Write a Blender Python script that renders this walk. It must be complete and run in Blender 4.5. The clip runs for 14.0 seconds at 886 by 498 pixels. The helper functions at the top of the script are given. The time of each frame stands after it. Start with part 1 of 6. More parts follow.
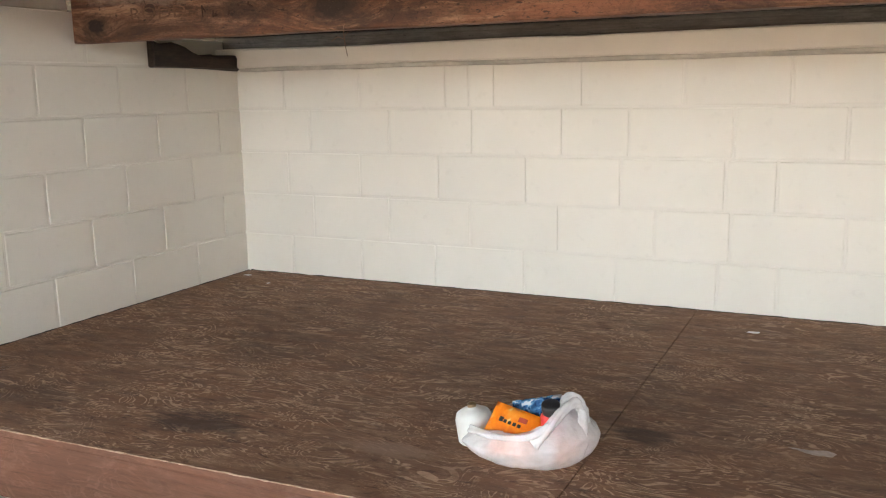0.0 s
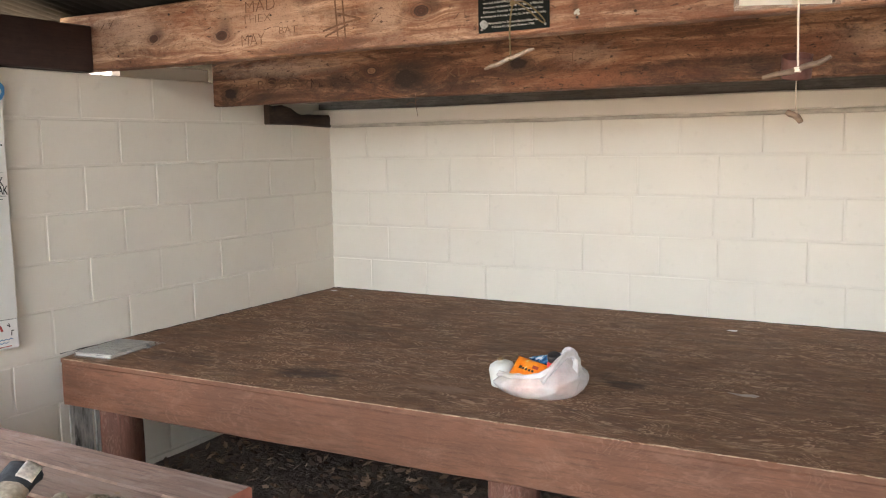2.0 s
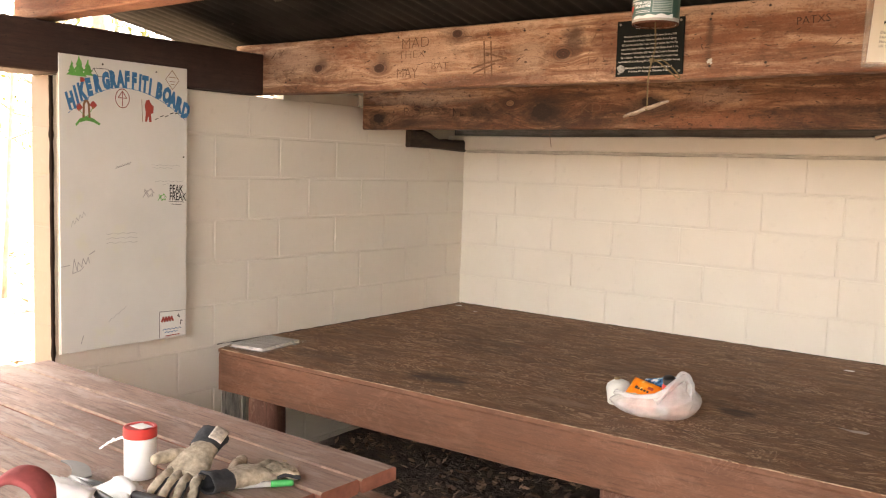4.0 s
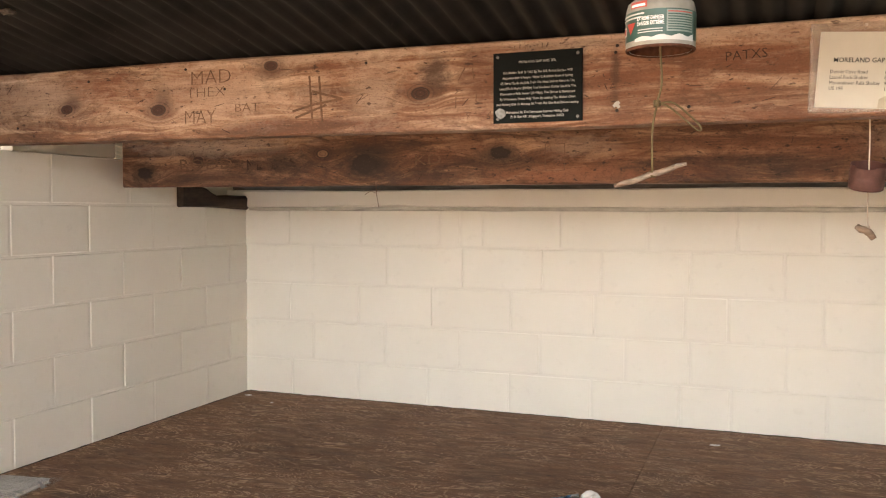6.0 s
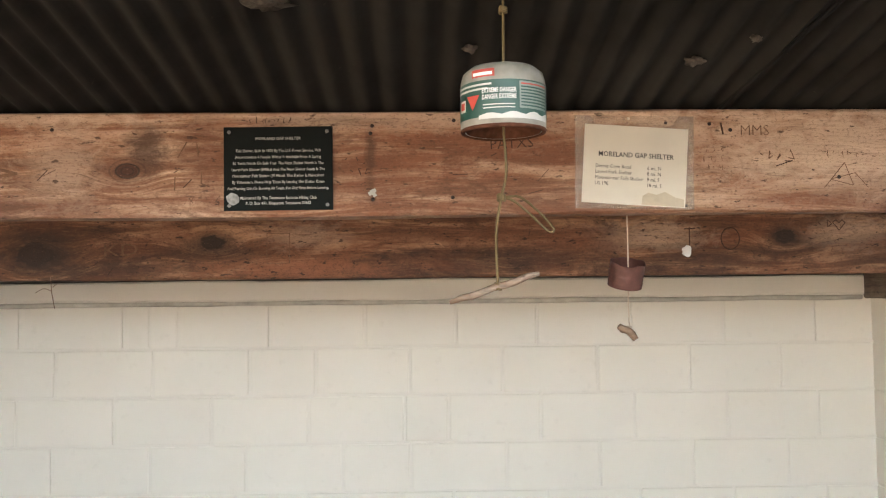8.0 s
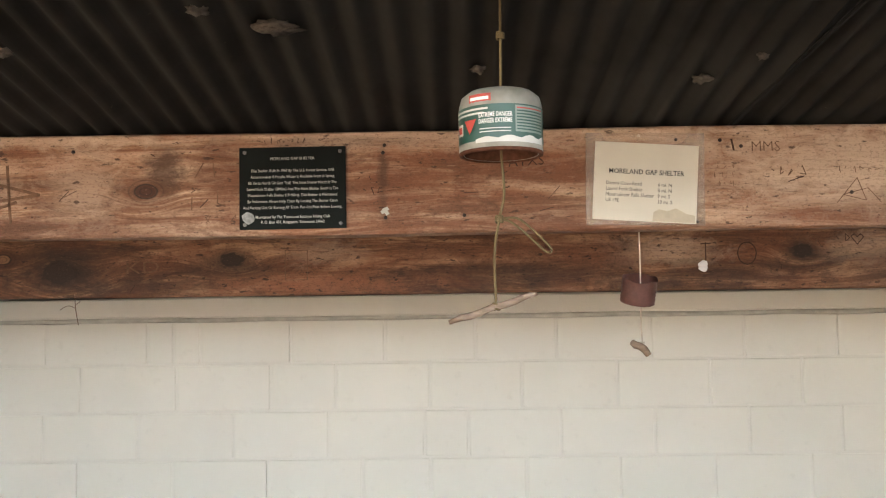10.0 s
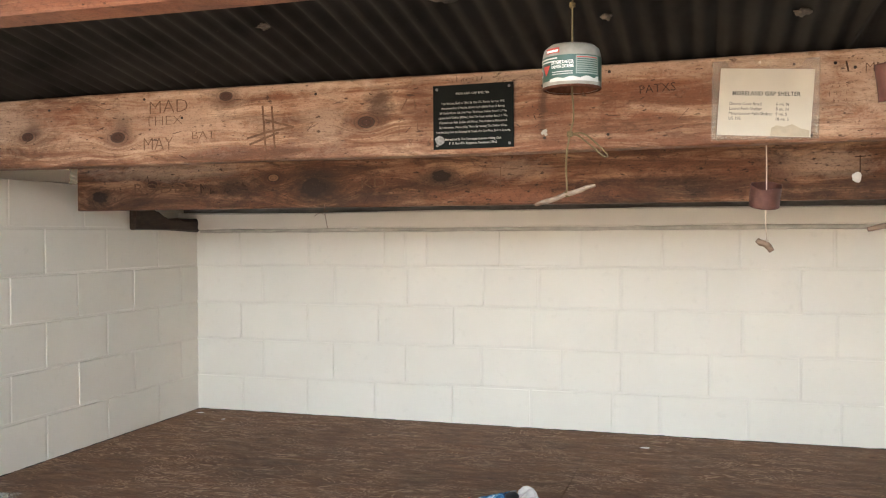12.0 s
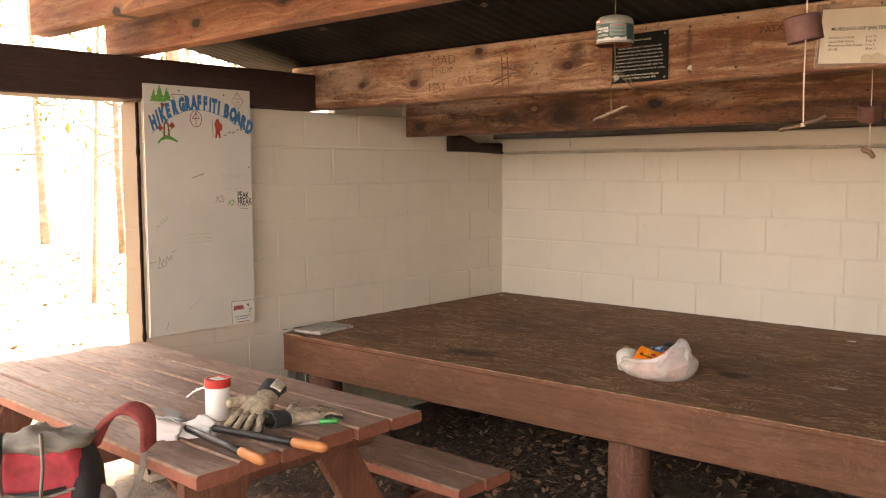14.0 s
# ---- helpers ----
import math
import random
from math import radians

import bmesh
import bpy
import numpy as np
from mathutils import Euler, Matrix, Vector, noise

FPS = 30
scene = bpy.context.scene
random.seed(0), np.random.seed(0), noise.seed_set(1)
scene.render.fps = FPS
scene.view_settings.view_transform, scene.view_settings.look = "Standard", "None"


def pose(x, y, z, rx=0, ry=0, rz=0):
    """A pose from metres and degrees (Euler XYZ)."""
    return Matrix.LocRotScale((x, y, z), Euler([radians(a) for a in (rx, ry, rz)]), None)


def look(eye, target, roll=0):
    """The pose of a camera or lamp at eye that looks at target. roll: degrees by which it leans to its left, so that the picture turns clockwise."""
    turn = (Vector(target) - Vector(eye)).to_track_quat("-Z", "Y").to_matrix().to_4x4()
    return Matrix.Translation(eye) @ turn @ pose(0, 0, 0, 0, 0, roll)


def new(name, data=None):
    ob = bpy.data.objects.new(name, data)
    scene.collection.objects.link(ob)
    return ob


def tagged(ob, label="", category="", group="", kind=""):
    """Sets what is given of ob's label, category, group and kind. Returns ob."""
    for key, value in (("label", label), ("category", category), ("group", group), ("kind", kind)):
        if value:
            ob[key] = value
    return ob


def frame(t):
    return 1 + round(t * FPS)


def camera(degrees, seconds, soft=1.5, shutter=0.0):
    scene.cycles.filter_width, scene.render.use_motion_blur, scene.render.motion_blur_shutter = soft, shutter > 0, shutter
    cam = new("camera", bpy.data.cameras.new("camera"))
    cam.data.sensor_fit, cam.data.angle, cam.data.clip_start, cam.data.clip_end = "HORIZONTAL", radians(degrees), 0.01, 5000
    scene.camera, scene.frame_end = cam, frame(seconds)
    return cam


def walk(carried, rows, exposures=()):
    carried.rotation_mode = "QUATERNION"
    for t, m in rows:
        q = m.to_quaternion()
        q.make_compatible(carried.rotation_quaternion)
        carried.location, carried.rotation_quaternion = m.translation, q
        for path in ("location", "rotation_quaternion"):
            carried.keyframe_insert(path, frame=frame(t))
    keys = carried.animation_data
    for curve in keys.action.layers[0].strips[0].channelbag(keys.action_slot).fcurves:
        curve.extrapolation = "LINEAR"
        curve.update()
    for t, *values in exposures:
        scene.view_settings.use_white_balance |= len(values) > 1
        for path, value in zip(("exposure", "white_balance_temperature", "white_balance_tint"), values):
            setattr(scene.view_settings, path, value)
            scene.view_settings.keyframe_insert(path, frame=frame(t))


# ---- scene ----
cam = camera(53.8, 14.0, soft=1.15)
PATH = [
    (0, (0.018, -0.023, 1.633), (-0.835, 1.75, 1.272), -1.0),
    (0.5, (0.249, -0.196, 1.576), (-0.66, 1.565, 1.31), -1.7),
    (1, (0.303, -0.416, 1.591), (-0.579, 1.364, 1.355), -2.1),
    (1.5, (0.39, -0.671, 1.612), (-0.465, 1.118, 1.352), -2.2),
    (2, (0.543, -0.881, 1.604), (-0.452, 0.839, 1.372), -0.9),
    (2.4, (0.652, -1.045, 1.618), (-0.547, 0.54, 1.393), 1.7),
    (2.5, (0.673, -1.085, 1.614), (-0.56, 0.475, 1.399), 2.2),
    (2.7, (0.708, -1.175, 1.621), (-0.566, 0.353, 1.41), 2.5),
    (4.8, (0.461, -1.12, 1.644), (-0.581, 0.578, 1.473), -0.2),
    (5, (0.38, -1.039, 1.653), (-0.565, 0.714, 1.468), 0.0),
    (5.4, (0.221, -0.85, 1.683), (-0.642, 0.948, 1.542), 0.1),
    (5.5, (0.181, -0.81, 1.692), (-0.666, 0.997, 1.562), 0.4),
    (6, (-0.1, -0.62, 1.728), (-0.8, 1.252, 1.643), 0.2),
    (6.5, (-0.24, -0.511, 1.737), (-0.741, 1.425, 1.699), -0.2),
    (7, (-0.299, -0.389, 1.77), (-0.629, 1.584, 1.776), -0.3),
    (7.5, (-0.348, -0.298, 1.764), (-0.464, 1.698, 1.841), -0.5),
    (7.7, (-0.37, -0.283, 1.79), (-0.396, 1.715, 1.861), -0.4),
    (8, (-0.378, -0.276, 1.785), (-0.332, 1.721, 1.883), -0.6),
    (8.2, (-0.373, -0.273, 1.793), (-0.292, 1.723, 1.894), -0.8),
    (10.3, (-0.325, -0.315, 1.794), (-0.359, 1.68, 1.938), -1.1),
    (10.5, (-0.299, -0.336, 1.782), (-0.347, 1.658, 1.936), -1.3),
    (11, (-0.22, -0.437, 1.754), (-0.377, 1.555, 1.851), -0.5),
    (11.5, (-0.165, -0.582, 1.731), (-0.485, 1.391, 1.774), -0.2),
    (12, (-0.021, -0.828, 1.715), (-0.604, 1.085, 1.682), -0.3),
    (12.5, (0.214, -1.021, 1.678), (-0.592, 0.807, 1.58), -0.7),
    (13, (0.481, -1.227, 1.662), (-0.581, 0.459, 1.499), -0.1),
    (13.3, (0.655, -1.323, 1.638), (-0.496, 0.304, 1.469), 0.2),
    (13.5, (0.78, -1.38, 1.652), (-0.417, 0.212, 1.466), 0.5),
    (13.7, (0.897, -1.412, 1.649), (-0.353, 0.139, 1.473), 0.2),
    (14, (1.127, -1.472, 1.619), (-0.208, 0.006, 1.44), -0.2),
]
EXPOSURES = [(0, 4.48, 6550, 8), (2.7, 4.45, 6700, 10), (4.8, 4.5, 8500, 19), (5.5, 4.5, 8400, 18), (6.2, 4.47, 6850, 10), (7.0, 4.47, 6500, 7), (7.8, 4.4, 6350, 6), (10.4, 4.34, 6300, 5), (11.5, 4.48, 6300, 6), (12.5, 4.52, 6550, 8), (13.2, 4.27, 8150, 18), (13.6, 4.22, 8400, 19), (14, 3.97, 8700, 20)]
walk(cam, [(t, look(eye, target, roll)) for t, eye, target, roll in PATH], EXPOSURES)

# ---- world and light ----
world = bpy.data.worlds.new("sky")
scene.world = world
world.use_nodes = True
wn = world.node_tree
wn.nodes.clear()
sky = wn.nodes.new("ShaderNodeTexSky")
sky.sky_type, sky.sun_disc = "NISHITA", False
SUN_EL, SUN_AZ = 52.0, 352.0
sky.sun_elevation, sky.sun_rotation = radians(SUN_EL), radians(SUN_AZ)
sky.air_density, sky.dust_density, sky.ozone_density = 1.0, 4.0, 0.6
bg = wn.nodes.new("ShaderNodeBackground")
bg.inputs["Strength"].default_value = 0.13
out = wn.nodes.new("ShaderNodeOutputWorld")
cloud = wn.nodes.new("ShaderNodeHueSaturation")
cloud.inputs["Saturation"].default_value = 0.35
wn.links.new(sky.outputs[0], cloud.inputs["Color"])
wn.links.new(cloud.outputs[0], bg.inputs[0])
wn.links.new(bg.outputs[0], out.inputs[0])
sun_data = bpy.data.lights.new("sun", "SUN")
sun_data.energy, sun_data.angle, sun_data.color = 2.2, radians(12), (1.0, 0.95, 0.87)
sun = new("sun", sun_data)
ce, se = math.cos(radians(SUN_EL)), math.sin(radians(SUN_EL))
sun.matrix_world = look((ce * math.sin(radians(SUN_AZ)) * 40, ce * math.cos(radians(SUN_AZ)) * 40, se * 40), (0, 0, 0))


# ---- materials ----
class Mat:
    """A small builder for node materials."""

    def __init__(self, name):
        self.m = bpy.data.materials.new(name)
        self.m.use_nodes = True
        self.t = self.m.node_tree
        self.b = self.t.nodes["Principled BSDF"]
        self.coord = None

    def node(self, kind):
        return self.t.nodes.new("ShaderNode" + kind)

    def link(self, a, b):
        self.t.links.new(a, b)

    def put(self, socket, value):
        if isinstance(value, bpy.types.NodeSocket):
            self.link(value, socket)
        else:
            socket.default_value = value

    def pos(self, scale=(1, 1, 1), local=False, shift=None):
        src = self.node("TexCoord").outputs["Object"] if local else self.node("NewGeometry").outputs["Position"]
        mp = self.node("Mapping")
        self.link(src, mp.inputs[0])
        mp.inputs["Scale"].default_value = scale
        if shift is not None:
            self.link(shift, mp.inputs["Location"])
        return mp.outputs[0]

    def noise(self, at, scale=5.0, detail=4.0, rough=0.55, dist=0.0):
        n = self.node("TexNoise")
        self.link(at, n.inputs["Vector"])
        for k, v in (("Scale", scale), ("Detail", detail), ("Roughness", rough), ("Distortion", dist)):
            n.inputs[k].default_value = v
        return n.outputs["Fac"]

    def wave(self, at, scale, dist, detail=2.0, dscale=1.0, direction="Y"):
        n = self.node("TexWave")
        n.bands_direction = direction
        self.link(at, n.inputs["Vector"])
        for k, v in (("Scale", scale), ("Distortion", dist), ("Detail", detail), ("Detail Scale", dscale)):
            n.inputs[k].default_value = v
        return n.outputs["Fac"]

    def ramp(self, fac, stops):
        n = self.node("ValToRGB")
        self.link(fac, n.inputs[0])
        els = n.color_ramp.elements
        while len(els) < len(stops):
            els.new(0.5)
        for e, (p, c) in zip(els, stops):
            e.position = p
            e.color = (*c, 1) if not isinstance(c, (int, float)) else (c, c, c, 1)
        return n.outputs[0]

    def mix(self, fac, a, b, blend="MIX"):
        n = self.node("Mix")
        n.data_type, n.blend_type = "RGBA", blend
        for s, v in ((n.inputs[0], fac), (n.inputs[6], a), (n.inputs[7], b)):
            if isinstance(v, tuple) and len(v) == 3:
                v = (*v, 1)
            self.put(s, v)
        return n.outputs[2]

    def math(self, op, a, b=0.0, c=None, clamp=False):
        n = self.node("Math")
        n.operation, n.use_clamp = op, clamp
        self.put(n.inputs[0], a)
        self.put(n.inputs[1], b)
        if c is not None:
            self.put(n.inputs[2], c)
        return n.outputs[0]

    def rand(self):
        return self.node("ObjectInfo").outputs["Random"]

    def bump(self, height, strength=0.3, dist=0.01, after=None):
        n = self.node("Bump")
        self.link(height, n.inputs["Height"])
        n.inputs["Strength"].default_value, n.inputs["Distance"].default_value = strength, dist
        if after is not None:
            self.link(after, n.inputs["Normal"])
        self.link(n.outputs[0], self.b.inputs["Normal"])
        return n.outputs[0]

    def done(self, colour=None, rough=None, metal=None, spec=None):
        for key, v in (("Base Color", colour), ("Roughness", rough), ("Metallic", metal), ("Specular IOR Level", spec)):
            if v is not None:
                if isinstance(v, tuple) and len(v) == 3:
                    v = (*v, 1)
                self.put(self.b.inputs[key], v)
        return self.m


def plain(name, colour, rough=0.6, metal=0.0, vary=0.12, scale=40.0, bump=0.15, local=True, spec=0.5):
    """Paint, plastic or cloth of one colour, with a little grain and wear."""
    m = Mat(name)
    p = m.pos(local=local)
    n = m.noise(p, scale, 5)
    big = m.noise(p, scale / 7, 3)
    dark = tuple(c * (1 - vary) for c in colour)
    light = tuple(min(1, c * (1 + vary)) for c in colour)
    col = m.ramp(m.math("ADD", m.math("MULTIPLY", n, 0.5), m.math("MULTIPLY", big, 0.5)), [(0.3, dark), (0.7, light)])
    m.bump(n, bump, 0.002)
    return m.done(col, rough, metal, spec)


def block_paint(name, colour):
    m = Mat(name)
    p = m.pos()
    fine = m.noise(p, 160, 6, 0.65)
    mid = m.noise(p, 22, 4)
    big = m.noise(p, 2.2, 4)
    c = m.ramp(big, [(0.3, tuple(v * 0.93 for v in colour)), (0.7, colour)])
    c = m.mix(m.math("MULTIPLY", m.rand(), 0.22), c, tuple(v * 0.86 for v in colour))
    c = m.mix(m.ramp(mid, [(0.62, 0.0), (0.78, 0.14)]), c, (0.42, 0.37, 0.30))
    h = m.math("ADD", m.math("MULTIPLY", fine, 0.6), mid)
    m.bump(h, 0.28, 0.004)
    return m.done(c, 0.62)


WALL_COLOUR = (0.80, 0.745, 0.655)
M_BLOCK = block_paint("painted_block", WALL_COLOUR)
# Wall end only: a much darker tan than the inner faces.
M_BLOCK_TAN = block_paint("tan_end_block", (0.225, 0.170, 0.122))
M_MORTAR = block_paint("painted_mortar", (0.79, 0.735, 0.65))


def timber(name, light, mid, dark, along="x", stain=0.5, local=False):
    """Sawn timber: grain along one axis and darker stains."""
    m = Mat(name)
    st = {"x": (0.8, 6, 6), "y": (6, 0.8, 6), "z": (6, 6, 0.8)}[along]
    p = m.pos(st, local=local)
    far = m.pos({"x": (3, 6, 6), "y": (6, 3, 6), "z": (6, 6, 3)}[along], local=local)
    grain = m.noise(p, 6, 8, 0.68, 0.8)
    mottle = m.noise(far, 3.0, 9, 0.72, 0.5)
    c = m.ramp(m.math("ADD", m.math("MULTIPLY", grain, 0.45), m.math("MULTIPLY", mottle, 0.55)), [(0.34, tuple(a * 0.6 + b * 0.4 for a, b in zip(dark, mid))), (0.47, mid), (0.60, light)])
    blot = m.noise(m.pos((1.3, 3.2, 5.0), local=local), 1.4, 6, 0.65, 0.6)
    c = m.mix(m.ramp(blot, [(0.40, stain), (0.58, 0.0)]), c, tuple(v * 0.55 for v in dark))
    red = m.noise(m.pos((0.8, 2, 7), local=local), 1.1, 4)
    c = m.mix(m.ramp(red, [(0.48, 0.0), (0.64, 0.6)]), c, (mid[0] * 0.9, mid[1] * 0.66, mid[2] * 0.56))
    fibre = m.noise(m.pos({"x": (5, 75, 75), "y": (75, 5, 75), "z": (75, 75, 5)}[along], local=local), 2.2, 5, 0.7, 0.3)
    c = m.mix(m.ramp(fibre, [(0.33, 0.55), (0.47, 0.0)]), c, tuple(v * 0.8 for v in dark))
    c = m.mix(m.ramp(fibre, [(0.58, 0.0), (0.72, 0.4)]), c, tuple(min(1, v * 1.2) for v in light))
    bend = m.wave(m.pos({"x": (0.7, 7, 7), "y": (7, 0.7, 7), "z": (7, 7, 0.7)}[along], local=local), 1.6, 5.5, 3.0, 0.8, {"x": "Z", "y": "Z", "z": "X"}[along])
    c = m.mix(m.ramp(bend, [(0.0, 0.28), (0.16, 0.0)]), c, tuple(v * 0.9 for v in dark))
    fleck = m.noise(m.pos({"x": (14, 42, 42), "y": (42, 14, 42), "z": (42, 42, 14)}[along], local=local), 2.0, 4, 0.6)
    c = m.mix(m.ramp(fleck, [(0.645, 0.0), (0.70, 0.8)]), c, tuple(v * 0.55 for v in dark))
    grime = m.noise(m.pos({"x": (2.2, 5, 5), "y": (5, 2.2, 5), "z": (5, 5, 2.2)}[along], local=local), 2.4, 9, 0.74, 1.4)
    c = m.mix(m.ramp(grime, [(0.54, 0.0), (0.63, stain * 1.1)]), c, tuple(v * 0.75 for v in dark))
    height = m.math("ADD", m.math("ADD", grain, m.math("MULTIPLY", fibre, 0.8)), m.math("MULTIPLY", mottle, 0.8))
    m.bump(height, 0.35, 0.004)
    return m.done(c, 0.72)


PLANK_KNOTS = [(-1.072, 2.077, 0.021, 0), (-2.40, 2.078, 0.018, 0), (-2.012, 2.062, 0.021, 0), (-1.58, 2.186, 0.018, 0), (0.95, 2.10, 0.022, 0)]
LOW_KNOTS = [(-1.80, 1.961, 0.020, 1), (-1.612, 1.918, 0.046, 2), (-1.05, 1.953, 0.027, 2), (0.796, 1.957, 0.026, 2), (-2.40, 1.945, 0.018, 0), (-2.68, 1.893, 0.032, 2)]
PINE = ((0.60, 0.415, 0.29), (0.275, 0.138, 0.078), (0.105, 0.046, 0.025))
REDDISH = (0.155, 0.058, 0.030)
UMBER = (0.050, 0.023, 0.014)
PALE_PINE = (0.62, 0.46, 0.345)
PLANK_BLOTS = [(-1.25, 1.99, 0.38, 0.032, REDDISH, 0.65), (-1.15, 2.05, 0.16, 0.04, REDDISH, 0.4), (0.72, 2.13, 0.55, 0.12, PALE_PINE, 0.8), (-0.35, 2.20, 0.6, 0.03, PALE_PINE, 0.6), (-1.75, 2.10, 0.30, 0.09, PALE_PINE, 0.55), (-2.55, 2.12, 0.25, 0.08, PALE_PINE, 0.5), (-1.22, 2.10, 0.10, 0.09, PALE_PINE, 0.45), (-1.4, 2.205, 0.5, 0.02, PALE_PINE, 0.6),
               (-0.88, 2.09, 0.08, 0.14, REDDISH, 0.6), (-0.48, 2.05, 0.13, 0.10, REDDISH, 0.5), (-0.05, 2.11, 0.28, 0.045, REDDISH, 0.45), (-0.15, 2.0, 0.32, 0.035, REDDISH, 0.5),
               (-1.03, 2.125, 0.045, 0.05, UMBER, 0.75), (-1.99, 2.09, 0.035, 0.04, UMBER, 0.5), (-2.37, 2.10, 0.03, 0.03, UMBER, 0.5), (-1.5, 1.99, 0.25, 0.028, UMBER, 0.4), (-2.1, 2.02, 0.25, 0.05, REDDISH, 0.35),
               (0.7, 2.0, 0.35, 0.04, REDDISH, 0.45), (-0.62, 2.19, 0.2, 0.012, UMBER, 0.4), (-0.5, 2.1, 0.012, 0.09, UMBER, 0.6)]
LOW_BLOTS = [(-0.75, 1.965, 0.14, 0.04, PALE_PINE, 0.30), (0.35, 1.955, 0.18, 0.045, PALE_PINE, 0.5), (-2.3, 2.0, 0.35, 0.04, PALE_PINE, 0.45), (1.0, 1.96, 0.15, 0.05, PALE_PINE, 0.4),
             (-2.35, 1.87, 0.45, 0.05, UMBER, 0.55), (-1.97, 1.915, 0.2, 0.06, UMBER, 0.85), (-1.58, 1.92, 0.14, 0.075, UMBER, 0.9), (-1.3, 1.94, 0.15, 0.03, REDDISH, 0.6), (-1.06, 1.93, 0.12, 0.04, UMBER, 0.7), (-1.3, 1.865, 0.25, 0.03, UMBER, 0.6), (-0.05, 1.895, 0.36, 0.045, UMBER, 0.7),
             (-0.75, 1.865, 0.35, 0.035, (0.26, 0.10, 0.05), 0.75), (-0.3, 1.97, 0.25, 0.03, REDDISH, 0.6), (0.55, 1.88, 0.25, 0.03, UMBER, 0.6), (0.1, 1.95, 0.2, 0.04, REDDISH, 0.6), (0.8, 1.93, 0.08, 0.05, UMBER, 0.5), (1.1, 1.9, 0.3, 0.06, UMBER, 0.5)]


def knotty_wood(name, light, mid, dark, knots, blots, stain):
    """Old sawn softwood seen on its broad face: growth lines that flow round the knots, fibres, dents, soaked-in stains."""
    m = Mat(name)
    sep = m.node("SeparateXYZ")
    m.link(m.pos(), sep.inputs[0])
    x, z = sep.outputs[0], sep.outputs[2]
    sway = m.noise(m.pos((0.9, 1, 2.5)), 2.0, 3)
    f = m.math("ADD", z, m.math("MULTIPLY", m.math("SUBTRACT", sway, 0.5), 0.05))
    jig = m.math("MULTIPLY", m.math("SUBTRACT", m.noise(m.pos((9, 9, 18)), 2.0, 5, 0.65), 0.5), 0.75)
    dists = []
    for kx, kz, r, kind in knots:
        dx = m.math("MULTIPLY", m.math("SUBTRACT", x, kx), 0.62)
        dz = m.math("SUBTRACT", z, kz)
        d = m.math("DIVIDE", m.math("SQRT", m.math("ADD", m.math("MULTIPLY", dx, dx), m.math("MULTIPLY", dz, dz))), r)
        w = m.math("POWER", 2.718, m.math("MULTIPLY", m.math("MULTIPLY", d, d), -0.30))
        ring = m.math("MULTIPLY", d, r)
        f = m.math("ADD", f, m.math("MULTIPLY", w, m.math("SUBTRACT", m.math("ADD", ring, kz), f)))
        dists.append((m.math("ADD", d, jig), d, r, kind))
    def along(fx, fz, scale=1.0, detail=6, rough=0.62, dist=0.0):
        v = m.node("CombineXYZ")
        m.put(v.inputs[0], m.math("MULTIPLY", x, fx))
        m.put(v.inputs[1], m.math("MULTIPLY", f, fz))
        return m.noise(v.outputs[0], scale, detail, rough, dist)
    bands = along(2.2, 24, 1.0, 8, 0.70, 0.6)
    fibre = along(14, 210, 1.0, 5, 0.65)
    c = m.ramp(bands, [(0.37, tuple(a * 0.7 + b * 0.3 for a, b in zip(dark, mid))), (0.48, mid), (0.61, light)])
    tone = m.noise(m.pos((1.6, 2, 4.0)), 2.4, 9, 0.74, 0.9)
    c = m.mix(m.ramp(tone, [(0.39, stain), (0.50, 0.0)]), c, tuple(v * 0.9 for v in dark))
    c = m.mix(m.ramp(m.noise(m.pos((1.3, 2, 5)), 1.8, 7, 0.7), [(0.46, 0.0), (0.62, 0.65)]), c, (mid[0] * 0.95, mid[1] * 0.70, mid[2] * 0.60))
    rag = m.math("MULTIPLY", m.math("SUBTRACT", m.noise(m.pos((5, 5, 9)), 2.2, 9, 0.75, 0.8), 0.5), 3.2)
    for kx, kz, rx, rz, colour, deep in blots:
        dx = m.math("MULTIPLY", m.math("SUBTRACT", x, kx), 1.0 / rx)
        dz = m.math("MULTIPLY", m.math("SUBTRACT", z, kz), 1.0 / rz)
        d = m.math("SQRT", m.math("ADD", m.math("MULTIPLY", dx, dx), m.math("MULTIPLY", dz, dz)))
        c = m.mix(m.math("MULTIPLY", m.math("SUBTRACT", 1.35, m.math("ADD", d, rag), clamp=True), deep, clamp=True), c, colour)
    c = m.mix(m.ramp(fibre, [(0.30, 0.55), (0.44, 0.0)]), c, tuple(v * 0.75 for v in dark))
    c = m.mix(m.ramp(fibre, [(0.60, 0.0), (0.74, 0.4)]), c, tuple(min(1, v * 1.1) for v in light))
    for dd, d, r, kind in dists:
        halo = m.math("MULTIPLY", m.math("SUBTRACT", 1.0, m.math("MULTIPLY", dd, 0.40 if kind < 2 else 0.55), clamp=True), 0.75 if kind < 2 else 0.95)
        c = m.mix(halo, c, (0.080, 0.026, 0.013) if kind < 2 else (0.022, 0.011, 0.007))
        wob = m.math("ADD", d, m.math("MULTIPLY", m.math("SUBTRACT", dd, d), 0.35 if kind < 2 else 1.9))
        core = m.math("MULTIPLY", m.math("SUBTRACT", 0.85, wob, clamp=True), 5.0, clamp=True)
        c = m.mix(core, c, ((0.062, 0.020, 0.010), (0.24, 0.125, 0.065), (0.026, 0.012, 0.008))[kind])
